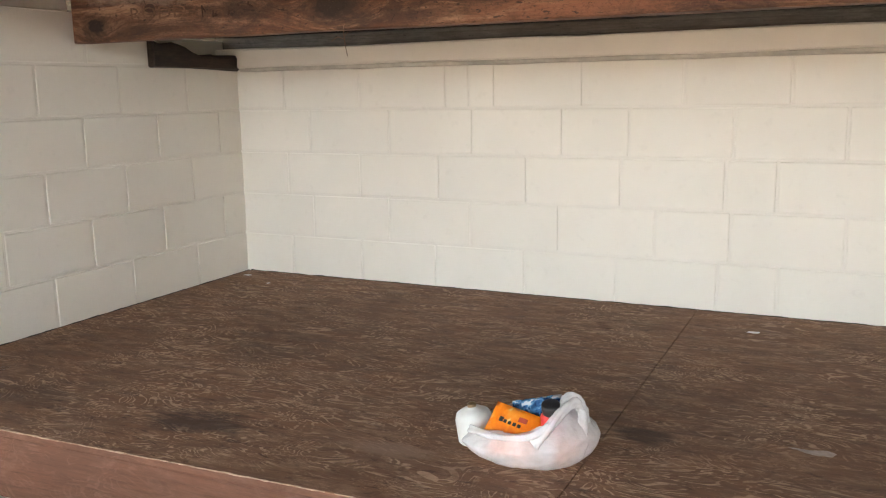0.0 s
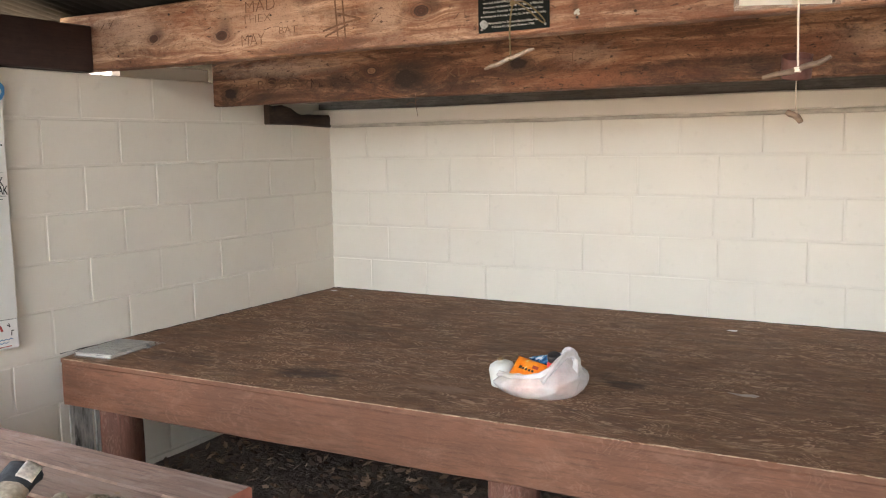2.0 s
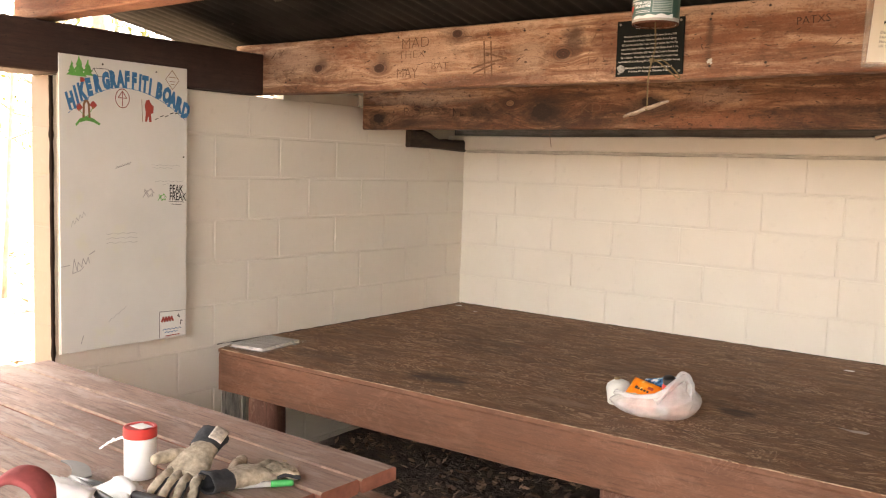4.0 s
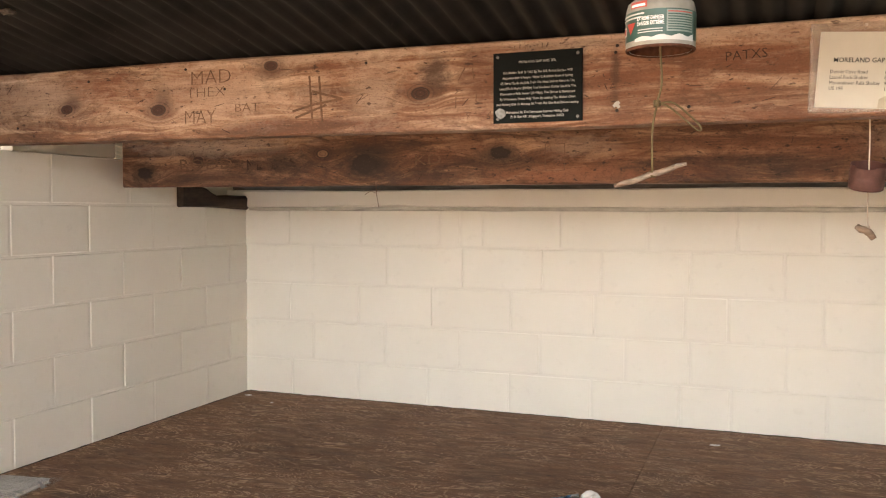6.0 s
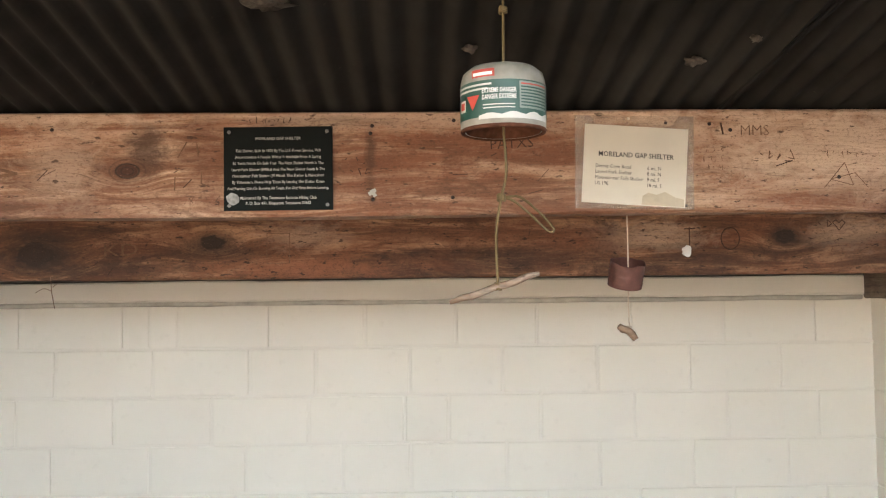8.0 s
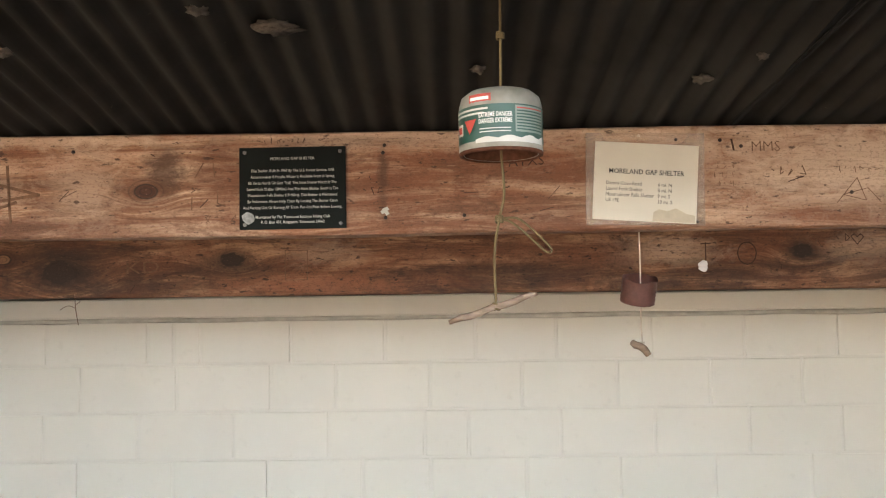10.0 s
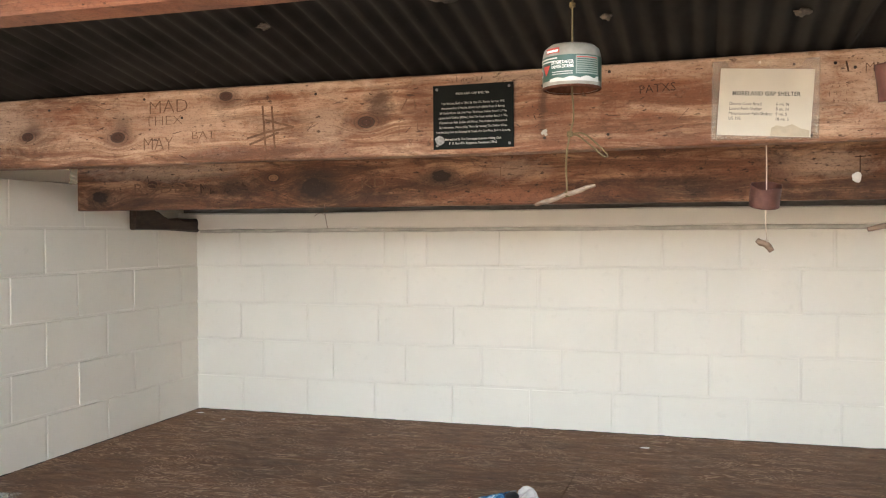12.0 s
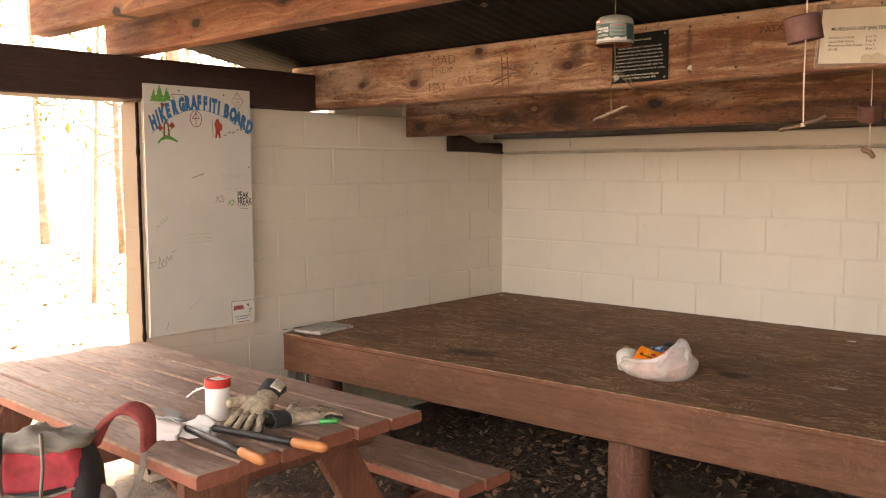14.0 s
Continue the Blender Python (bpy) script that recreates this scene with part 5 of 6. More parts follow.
    draw("underline", [[(1.232, 1.437), (1.315, 1.433)], [(1.245, 1.424), (1.30, 1.421)]], M_BLACK_PRINT, 0.0012)
    for cu, cv, s in ((1.125, 1.475, 1.0), (1.195, 1.455, 0.8)):
        draw("drawn_scribble", [[(cu + 0.03 * s * math.cos(k * 1.1) * (1 - k / 30), cv + 0.02 * s * math.sin(k * 1.7)) for k in range(12)]], M_GREEN if s < 1 else M_GREY_PRINT, 0.0013)
    for v, a, b in ((1.528, 1.16, 1.31), (1.515, 1.20, 1.25), (1.60, 1.14, 1.29), (1.588, 1.15, 1.25)):
        draw("faint_line", [[(x, v + 0.002 * math.sin(x * 160)) for x in np.linspace(a, b, 30)]], M_GREY_PRINT, 0.0006)
    draw("marker_scrawl", [[(0.965 + 0.0065 * k, 1.585 + 0.009 * ((k % 2) - 0.5) + 0.002 * k) for k in range(12)]], M_BLACK_PRINT, 0.0008)
    draw("marker_scrawl", [[(0.76 + 0.008 * k, 1.345 + 0.02 * ((k % 2) - 0.5) + 0.006 * k) for k in range(9)]], M_GREY_PRINT, 0.0007)
    for k in range(3):
        draw("faint_line", [[(x, 1.30 - 0.02 * k + 0.003 * math.sin(x * 140 + k)) for x in np.linspace(0.92, 1.07, 30)]], M_GREY_PRINT, 0.0007)
    draw("marker_scrawl", [[(0.765, 1.14), (0.772, 1.20), (0.785, 1.15), (0.79, 1.185), (0.805, 1.165), (0.812, 1.2), (0.825, 1.175), (0.835, 1.205), (0.84, 1.18)], [(0.765, 1.14), (0.80, 1.15), (0.815, 1.165)], [(0.715, 1.17), (0.752, 1.175)], [(0.84, 1.215), (0.866, 1.23)]], M_GREY_PRINT, 0.0016)
    draw("marker_scrawl", [[(0.80, 0.835), (0.812, 0.87)]], M_GREY_PRINT, 0.0016)
    draw("marker_scrawl", [[(0.93 + 0.012 * k, 0.915 + 0.008 * k + 0.006 * (k % 2)) for k in range(8)]], plain("faint_marker", (0.5, 0.49, 0.47), 0.7), 0.0012)
    draw("box_outline", [[(1.183, 0.808), (1.183, 0.93), (1.322, 0.925)]], M_BLACK_PRINT, 0.0011)
    part("card", on_face(box(1.187, 1.324, 0.808, 0.925, 0.0003, 0.001), face), M_WHITE_PRINT, base, "small white drawn card")
    draw("card_scrawl", [[(1.195 + 0.0075 * k, 0.893 + 0.02 * ((k % 2) - 0.5)) for k in range(9)]], M_RED, 0.0045)
    draw("card_scrawl", [[(1.20 + 0.01 * k, 0.845 + 0.006 * ((k % 2) - 0.5)) for k in range(11)], [(1.21 + 0.01 * k, 0.832 + 0.005 * ((k % 2) - 0.5)) for k in range(8)]], M_BLUE, 0.0014)
    draw("card_scrawl", [[(1.215, 0.815), (1.29, 0.816)]], M_RED, 0.002)
    draw("card_scrawl", [[(1.295, 0.86), (1.297, 0.88), (1.306, 0.878)], [(1.278, 0.905), (1.29, 0.895), (1.285, 0.91)]], M_BLACK_PRINT, 0.002)
    for u, v in ((0.905, 2.018), (1.165, 2.012), (1.31, 1.64)):
        screw(base, face @ pose(u, v, 0.0004), 0.004, M_NAIL)


make_board()


# ---- things on the platform ----
def make_bag():
    base = empty("plastic_bag", "knotted white plastic shopping bag full of food packets", "bag", at=pose(-0.70, 1.945, PLAT))
    bm = bmesh.new()
    nu, nv = 96, 34
    rings = []
    for j in range(nv):
        t = j / (nv - 1)
        ring = []
        for i in range(nu):
            a = 2 * math.pi * i / nu
            ca, sa = math.cos(a), math.sin(a)
            bulge = math.sin(math.pi * min(1, 0.20 + t * 0.50)) ** 0.55
            tuck = 1 - 0.20 * max(0, t - 0.6) / 0.4
            x, y = 0.172 * ca * bulge * tuck, 0.128 * sa * bulge * tuck
            # the mouth is low at the canister, slopes up along the front and stands highest at the handles
            mouth = 0.088 + 0.020 * ca + 0.030 * max(0, ca) ** 2 + 0.020 * max(0, sa) + 0.006 * noise.noise(Vector((ca * 4, sa * 4, 1)))
            z = 0.0012 + mouth * t ** 1.12
            pull = math.atan2(sa - 0.1, ca - 1.25)
            crease = 0.5 - abs(noise.noise(Vector((pull * 9, t * 1.2, 2.0))))
            w = 0.016 * (0.3 + t) * noise.noise(Vector((ca * 2.2, sa * 2.2, t * 1.4))) + 0.007 * crease + 0.0035 * noise.noise(Vector((ca * 11, sa * 11, t * 6)))
            k = 1 + w / 0.12
            ring.append(bm.verts.new((x * k, y * k, z)))
        rings.append(ring)
    for a, b in zip(rings, rings[1:]):
        for i in range(nu):
            bm.faces.new((a[i], a[(i + 1) % nu], b[(i + 1) % nu], b[i]))
    bm.faces.new(list(reversed(rings[0])))
    part("bag_film", bm, M_BAG, base, "thin white translucent film", True)

    def strap(points, wide, thin, seed):
        """A gathered band of film, folded lengthwise."""
        pts = smooth_line(points, 8)
        n, k = len(pts), 16
        bm = tube(pts, 1.0, k)
        for i, v in enumerate(bm.verts):
            r_i, q = divmod(i, k)
            c0 = pts[min(r_i, n - 1)]
            off = v.co - c0
            a = 2 * math.pi * q / k
            swell = 1.0 + 0.5 * abs(2 * r_i / (n - 1) - 1) ** 2
            flat = Vector((off.x * wide * 0.8, off.y * thin, off.z * wide))
            fold = 1 + 0.28 * math.sin(3 * a + seed + 0.2 * r_i) + 0.25 * noise.noise(Vector((a, r_i * 0.3, seed)))
            v.co = c0 + flat * swell * fold
        part("bag_handle", bm, M_BAG, base, "twisted bag handle", True)

    strap([(0.055, -0.105, 0.070), (0.085, -0.085, 0.112), (0.108, -0.055, 0.148), (0.125, -0.02, 0.160), (0.140, 0.0, 0.135), (0.150, 0.0, 0.085)], 0.012, 0.010, 1)
    strap([(0.085, 0.035, 0.112), (0.090, 0.01, 0.145), (0.110, -0.005, 0.166), (0.132, 0.0, 0.158), (0.146, -0.01, 0.125), (0.150, -0.03, 0.08)], 0.011, 0.009, 4)
    strap([(-0.13, -0.065, 0.068), (-0.07, -0.098, 0.076), (-0.01, -0.108, 0.082), (0.045, -0.105, 0.092), (0.088, -0.085, 0.115)], 0.007, 0.006, 7)

    def packet(w, h, d, m, mat, name, label):
        bm = bmesh.new()
        n = 10
        grid = {}
        for sgn in (1, -1):
            for i in range(n + 1):
                for j in range(n + 1):
                    u, v = i / n, j / n
                    puff = d * (math.sin(math.pi * u) * math.sin(math.pi * v)) ** 0.5
                    co = Vector(((u - 0.5) * w, (v - 0.5) * h, sgn * puff / 2 + 0.003 * noise.noise(Vector((u * 6, v * 6, sgn * 3 + w * 40)))))
                    grid[sgn, i, j] = bm.verts.new(co)
            for i in range(n):
                for j in range(n):
                    bm.faces.new([grid[sgn, a, b] for a, b in ((i, j), (i + 1, j), (i + 1, j + 1), (i, j + 1))])
        bmesh.ops.remove_doubles(bm, verts=bm.verts, dist=0.0004)
        bmesh.ops.recalc_face_normals(bm, faces=bm.faces)
        bmesh.ops.transform(bm, matrix=m, verts=bm.verts)
        return part(name, bm, mat, base, label, True)

    m = pose(-0.030, -0.025, 0.078, 46, 10, -6) @ Matrix.Scale(0.88, 4)
    packet(0.150, 0.105, 0.034, m, M_ORANGE, "noodle_packet", "bright orange noodle packet")
    for k, (w, h) in enumerate(((0.012, 0.014), (0.009, 0.010), (0.009, 0.010), (0.010, 0.010), (0.010, 0.010))):
        u = -0.040 + 0.0145 * k
        part("print_bar", box(u, u + w, -0.006, -0.006 + h, 0.0185, 0.0197, 0, m), M_BLACK_PRINT, base)
    part("print_bar", box(0.014, 0.040, 0.012, 0.026, 0.0165, 0.0177, 0, m), M_RED, base)
    packet(0.13, 0.09, 0.03, pose(0.012, 0.042, 0.094, 42, -12, 14), M_BLUEPACK, "snack_packet", "blue and silver snack packet")
    packet(0.12, 0.060, 0.026, pose(-0.015, -0.078, 0.048, 76, 0, -3), M_PINKPACK, "noodle_packet", "pale red packet behind the film")
    packet(0.08, 0.06, 0.03, pose(0.112, -0.03, 0.045, 74, 0, 62), M_PINKPACK, "noodle_packet", "pale red packet behind the film")
    ob = part("bottle", lathe([(0, 0), (0.026, 0), (0.027, 0.004), (0.027, 0.085), (0.02, 0.10), (0, 0.10)], 24), M_REDPLASTIC, base, "red bottle", True)
    ob.matrix_local = pose(0.066, 0.0, 0.040, 20, 4, 0)
    ob = part("bottle_cap", lathe([(0, 0.1), (0.022, 0.1), (0.023, 0.103), (0.023, 0.122), (0.02, 0.125), (0, 0.125)], 24), M_BLACK, base, "black cap", True)
    ob.matrix_local = pose(0.066, 0.0, 0.040, 20, 4, 0)
    ob = part("gas_canister", lathe([(0, 0), (0.04, 0), (0.043, 0.004), (0.043, 0.055), (0.038, 0.069), (0.022, 0.078), (0.012, 0.08), (0.012, 0.083), (0, 0.083)], 32), plain("clean_white_enamel", (0.60, 0.60, 0.57), 0.3, vary=0.1), base, "small white gas canister", True)
    ob.matrix_local = pose(-0.142, 0.005, 0.012, 4, -7, 0) @ Matrix.Scale(1.12, 4)
    ob = part("valve", lathe([(0.006, 0.082), (0.011, 0.083), (0.011, 0.09), (0.007, 0.091), (0.006, 0.086), (0, 0.086)], 18), plain("brass_valve", (0.32, 0.22, 0.12), 0.4, 0.8), base, "brass valve", True)
    ob.matrix_local = pose(-0.142, 0.005, 0.012, 4, -7, 0) @ Matrix.Scale(1.12, 4)


make_bag()


def make_notebook():
    base = empty("notebook", "shelter log notebook in a clear zip bag", "notebook", at=pose(-2.655, 1.705, PLAT, 0, 0, 8))
    part("pages", box(-0.098, 0.1, -0.14, 0.14, 0.005, 0.0165, 0.002), M_PAPER, base, "cream page block")
    part("back_cover", box(-0.1, 0.102, -0.142, 0.142, 0.003, 0.005), M_GREY_PRINT, base)
    part("front_cover", box(-0.1, 0.102, -0.142, 0.142, 0.0167, 0.0185, 0.0006), plain("grey_cover", (0.50, 0.48, 0.45), 0.6, vary=0.35, scale=16), base, "faded grey printed cover")
    for k in range(3):
        part("print_bar", box(-0.06, 0.06 - 0.02 * k, -0.05 + 0.04 * k, -0.042 + 0.04 * k, 0.0187, 0.0192), M_GREY_PRINT, base)
    bm = bmesh.new()
    n, k = 20, 26
    grid = []
    for i in range(n + 1):
        row = []
        for j in range(k + 1):
            x, y = -0.122 + 0.246 * i / n, -0.165 + 0.36 * j / k
            inside = min(1, max(0, (0.118 - abs(x)) / 0.02)) * min(1, max(0, (0.16 - abs(y)) / 0.025))
            z = 0.003 + 0.019 * inside + 0.007 * (1 - inside * 0.7) * abs(noise.noise(Vector((x * 18, y * 18, 0))))
            row.append(bm.verts.new((x, y, z)))
        grid.append(row)
    for i in range(n):
        for j in range(k):
            bm.faces.new((grid[i][j], grid[i + 1][j], grid[i + 1][j + 1], grid[i][j + 1]))
    part("zip_bag", bm, M_ZIPBAG, base, "crumpled clear zip bag", True)


make_notebook()


def flat_scrap(name, label, category, outline, z, mat, lift=0.004, seed=1):
    bm = bmesh.new()
    f = bm.faces.new([bm.verts.new((x, y, z)) for x, y in outline])
    bmesh.ops.triangulate(bm, faces=[f])
    bmesh.ops.subdivide_edges(bm, edges=bm.edges[:], cuts=2, use_grid_fill=True)
    for v in bm.verts:
        v.co.z += lift * (0.3 + abs(noise.noise(v.co * 60 + Vector((seed, 0, 0)))))
    r = bmesh.ops.extrude_face_region(bm, geom=bm.faces[:])
    bmesh.ops.translate(bm, vec=(0, 0, -0.0009), verts=[g for g in r["geom"] if isinstance(g, bmesh.types.BMVert)])
    bmesh.ops.recalc_face_normals(bm, faces=bm.faces)
    return tagged(part(name, bm, mat, smooth=False), label, category)


flat_scrap("plastic_scrap", "torn strip of dirty clear plastic on the platform", "scrap", [(-0.105, 2.236), (-0.075, 2.222), (-0.045, 2.224), (-0.03, 2.208), (-0.002, 2.215), (0.008, 2.236), (-0.012, 2.252), (-0.035, 2.244), (-0.06, 2.236), (-0.085, 2.24)], PLAT, plain("dirty_film", (0.42, 0.33, 0.28), 0.4, vary=0.4, scale=60))
flat_scrap("paper_scrap", "small scrap of white paper on the platform", "scrap", [(-0.33, 3.29), (-0.30, 3.283), (-0.282, 3.30), (-0.30, 3.315), (-0.322, 3.308)], PLAT, M_TISSUE, 0.006, 4)
flat_scrap("paint_chip", "pale paint chip in the platform corner", "scrap", [(-2.78, 3.45), (-2.75, 3.44), (-2.735, 3.46), (-2.765, 3.475)], PLAT, M_TISSUE, 0.004, 6)
flat_scrap("paint_chip", "pale paint chip on the platform", "scrap", [(-2.55, 3.33), (-2.535, 3.325), (-2.53, 3.34), (-2.545, 3.343)], PLAT, M_TISSUE, 0.004, 7)
rnd = random.Random(21)
for n in range(16):
    x, y, s = rnd.uniform(-2.6, 1.3), rnd.uniform(1.7, 3.4), rnd.uniform(0.003, 0.007)
    flat_scrap("wood_crumb", "tiny pale crumb on the platform", "crumb", [(x - s, y), (x, y - s * 0.7), (x + s, y + s * 0.2), (x, y + s)], PLAT, M_EDGE, 0.002, n)


# ---- picnic table ----
TOP = 0.825


def plank(x0, x1, y0, y1, z0, z1, seed, name="plank", parent=None):
    bm = rough_beam(x0, x1, y0, y1, z0, z1, 0, seed, 0.003, 0.15, 0.006)
    ob = part(name, bm, M_TABLE, parent)
    ob.data.materials.append(M_TABLE_END)
    ob.data.materials.append(M_TABLE_WORN)
    for p in ob.data.polygons:
        if abs(p.normal.x) > 0.9 or (p.center.z < z1 - 0.008 and abs(p.normal.y) > 0.7):
            p.material_index = 1
        elif p.normal.z > 0.3 and abs(p.normal.y) > 0.3 and noise.noise(Vector((p.center.x * 5, p.center.y * 31, 2))) > -0.15:
            p.material_index = 2
    return ob


def make_table():
    base = empty("picnic_table", "weathered red-stained picnic table with plank top", "picnic table")
    rnd = random.Random(2)
    n, w = 6, 0.137
    for k in range(n):
        y1 = 0.592 - k * (w + 0.0062)
        plank(-2.66 + rnd.uniform(-0.02, 0.02), -0.85 + rnd.uniform(-0.014, 0.014), y1 - w, y1, TOP - 0.04, TOP + rnd.uniform(-0.002, 0.001), k + 3, "top_plank", base)
    mid = 0.592 - 0.43
    for x in (-1.02, -2.45):
        part("batten", rough_beam(x - 0.02, x + 0.02, mid - 0.36, mid + 0.36, TOP - 0.13, TOP - 0.041, 1, x), M_TABLE_LEG, base)
        part("bench_support", rough_beam(x + 0.021, x + 0.06, mid - 0.80, mid + 0.80, 0.375, 0.465, 1, x + 1), M_TABLE_LEG, base)
        for s in (-1, 1):
            bm = rough_beam(-0.02, 0.02, -0.07, 0.07, 0, 0.80, 2, x + s)
            ang = math.degrees(math.atan2(0.40, 0.66))
            bmesh.ops.transform(bm, matrix=pose(x - 0.002, mid + s * 0.60, GROUND - 0.01, s * ang), verts=bm.verts)
            bmesh.ops.bisect_plane(bm, geom=bm.verts[:] + bm.edges[:] + bm.faces[:], plane_co=(0, 0, TOP - 0.042), plane_no=(0, 0, 1), clear_outer=True)
            part("leg", bm, M_TABLE_LEG, base)
    for s in (-1, 1):
        for k in range(2):
            y = mid + s * (0.60 + 0.1425 * k)
            plank(-2.64, -0.82 + 0.01 * k, min(y, y + s * 0.138), max(y, y + s * 0.138), 0.466, 0.506, 20 + k + s, "bench_plank", base)


make_table()


def make_bottle():
    base = empty("screw_top_tub", "white plastic tub with a red screw lid", "tub", at=pose(-1.262, 0.088, TOP) @ Matrix.Diagonal((0.91, 0.91, 0.9, 1)))
    part("tub", lathe([(0, 0), (0.040, 0), (0.0425, 0.0015), (0.0433, 0.004), (0.0435, 0.008), (0.0435, 0.111), (0.0432, 0.114), (0.041, 0.1165), (0.040, 0.118), (0, 0.118)], 40), M_WHITEPLASTIC, base, "white plastic tub", True)
    bm = lathe([(0.044, 0.117), (0.0455, 0.1175), (0.0455, 0.1185), (0.0455, 0.143), (0.0455, 0.144), (0.0445, 0.1458), (0.0435, 0.1462), (0.036, 0.1464), (0.0352, 0.146), (0.035, 0.1447), (0.034, 0.1445), (0, 0.1445)], 48)
    for v in bm.verts:
        if 0.118 < v.co.z < 0.143:
            v.co.xy *= 1 + 0.008 * math.cos(24 * math.atan2(v.co.y, v.co.x))
    lid = part("lid", bm, M_REDPLASTIC, base, "red ribbed screw lid", True)
    bm = box(-0.022, 0.03, -0.018, 0.02, 0.1452, 0.1462, 0)
    part("lid_label", bm, M_WHITE_PRINT, lid, "pale paper label")
    bm = tube(smooth_line([(-0.02, -0.035, 0.118), (-0.040, -0.046, 0.110), (-0.062, -0.050, 0.098), (-0.052, -0.048, 0.108), (-0.085, -0.058, 0.084), (-0.10, -0.062, 0.072)], 5), 0.0032, 7)
    for v in bm.verts:
        v.co += 0.003 * Vector(noise.noise_vector(v.co * 120))
    part("wipe_tail", bm, M_TISSUE, base, "torn end of a wipe", True)


make_bottle()


def make_glove(m, seed, side, label):
    """A limp work glove, fingers towards -x; side is +1 or -1 for the thumb."""
    base = empty("work_glove", label, "glove", "pair of work gloves", at=m)
    rr = random.Random(seed)

    def loft(rows, n=22, crease=0.004):
        bm = bmesh.new()
        rings = []
        for x, half, thick, zc in rows:
            ring = []
            for i in range(n):
                a = 2 * math.pi * i / n
                ca, sa = math.cos(a), math.sin(a)
                y = half * math.copysign(abs(ca) ** 0.8, ca)
                z = zc + thick * math.copysign(abs(sa) ** 0.9, sa)
                co = Vector((x, y, z))
                co += crease * Vector(noise.noise_vector(co * 42 + Vector((seed, 0, 0)))) + 0.5 * crease * Vector(noise.noise_vector(co * 110))
                ring.append(bm.verts.new(co))
            rings.append(ring)
        for a, b in zip(rings, rings[1:]):
            for i in range(n):
                bm.faces.new((a[i], a[(i + 1) % n], b[(i + 1) % n], b[i]))
        return bm, rings

    def between(rows, n=5):
        fine = []
        for a, b in zip(rows, rows[1:]):
            fine += [tuple(p + (q - p) * k / n for p, q in zip(a, b)) for k in range(n)]
        return fine + [rows[-1]]

    bm, rings = loft(between([(0.062, 0.034, 0.021, 0.028), (0.035, 0.037, 0.023, 0.028), (0.0, 0.045, 0.024, 0.027), (-0.035, 0.049, 0.020, 0.024), (-0.058, 0.046, 0.014, 0.020)]))
    bm.faces.new(list(reversed(rings[-1])))
    bmesh.ops.recalc_face_normals(bm, faces=bm.faces)
    part("palm", bm, M_GLOVE, base, "creased tan suede palm", True)
    for k, ln in enumerate((0.074, 0.084, 0.080, 0.062)):
        y = side * (0.036 - 0.0235 * k)
        spread = 1.0 + 0.25 * rr.random()
        pts = smooth_line([(-0.046, y, 0.021), (-0.060 - 0.3 * ln, y * 1.12, 0.026 + 0.006 * rr.random()), (-0.060 - 0.7 * ln, y * 1.25 * spread, 0.020), (-0.060 - ln, y * 1.35 * spread + 0.006 * rr.uniform(-1, 1), 0.013)], 6)
        n = len(pts)
        bm = tube(pts, [0.0125 - 0.0025 * i / n if i < n - 2 else (0.0085 if i == n - 2 else 0.004) for i in range(n)], 14)
        for v in bm.verts:
            v.co += 0.0030 * Vector(noise.noise_vector(v.co * 70 + Vector((seed, k, 0))))
        bmesh.ops.recalc_face_normals(bm, faces=bm.faces)
        part("finger", bm, M_GLOVE, base, "", True)
        inner = tube([p + Vector((0, -side * 0.0085, -0.002)) for p in pts[2:-2]], 0.0055, 10)
        part("finger_gusset", inner, M_GLOVE_DARK, base, "dark cloth between the fingers", True)
    pts = smooth_line([(0.022, side * 0.030, 0.026), (-0.002, side * 0.058, 0.032), (-0.028, side * 0.078, 0.036), (-0.050, side * 0.088, 0.036)], 6)
    n = len(pts)
    bm = tube(pts, [0.0165 - 0.003 * i / n if i < n - 2 else (0.010 if i == n - 2 else 0.005) for i in range(n)], 14)
    for v in bm.verts:
        v.co += 0.003 * Vector(noise.noise_vector(v.co * 60 + Vector((seed, 9, 0))))
    bmesh.ops.recalc_face_normals(bm, faces=bm.faces)
    part("thumb", bm, M_GLOVE, base, "", True)
    rows = between([(0.056, 0.036, 0.0235, 0.028), (0.085, 0.038, 0.024, 0.029), (0.118, 0.041, 0.026, 0.031)])
    rows += [(x, a - 0.004, b - 0.004, c) for x, a, b, c in reversed(rows)]
    bm, rings = loft(rows, 26, 0.005)
    bmesh.ops.recalc_face_normals(bm, faces=bm.faces)
    part("cuff", bm, M_GLOVE_DARK, base, "dark stretchy cuff", True)
    if side < 0:
        return
    bm = bmesh.new()
    grid = [[bm.verts.new((0.070 + 0.052 * i / 6, -side * (0.004 + 0.034 * j / 5), 0.060 - 0.012 * (j / 5) ** 2 + 0.002 * noise.noise(Vector((i, j, seed))))) for j in range(6)] for i in range(7)]
    for i in range(6):
        for j in range(5):
            bm.faces.new((grid[i][j], grid[i + 1][j], grid[i + 1][j + 1], grid[i][j + 1]))
    r = bmesh.ops.extrude_face_region(bm, geom=bm.faces[:])
    bmesh.ops.translate(bm, vec=(0, 0, -0.004), verts=[g for g in r["geom"] if isinstance(g, bmesh.types.BMVert)])
    bmesh.ops.recalc_face_normals(bm, faces=bm.faces)
    part("cuff_tag", bm, plain("worn_cuff_tag", (0.52, 0.47, 0.40), 0.7, vary=0.9, scale=70), base, "pale worn patch on the cuff", True)


make_glove(pose(-1.128, 0.152, TOP + 0.030, 10, -15, 118), 3, 1, "tan suede work glove with a dark cuff, lying on another")
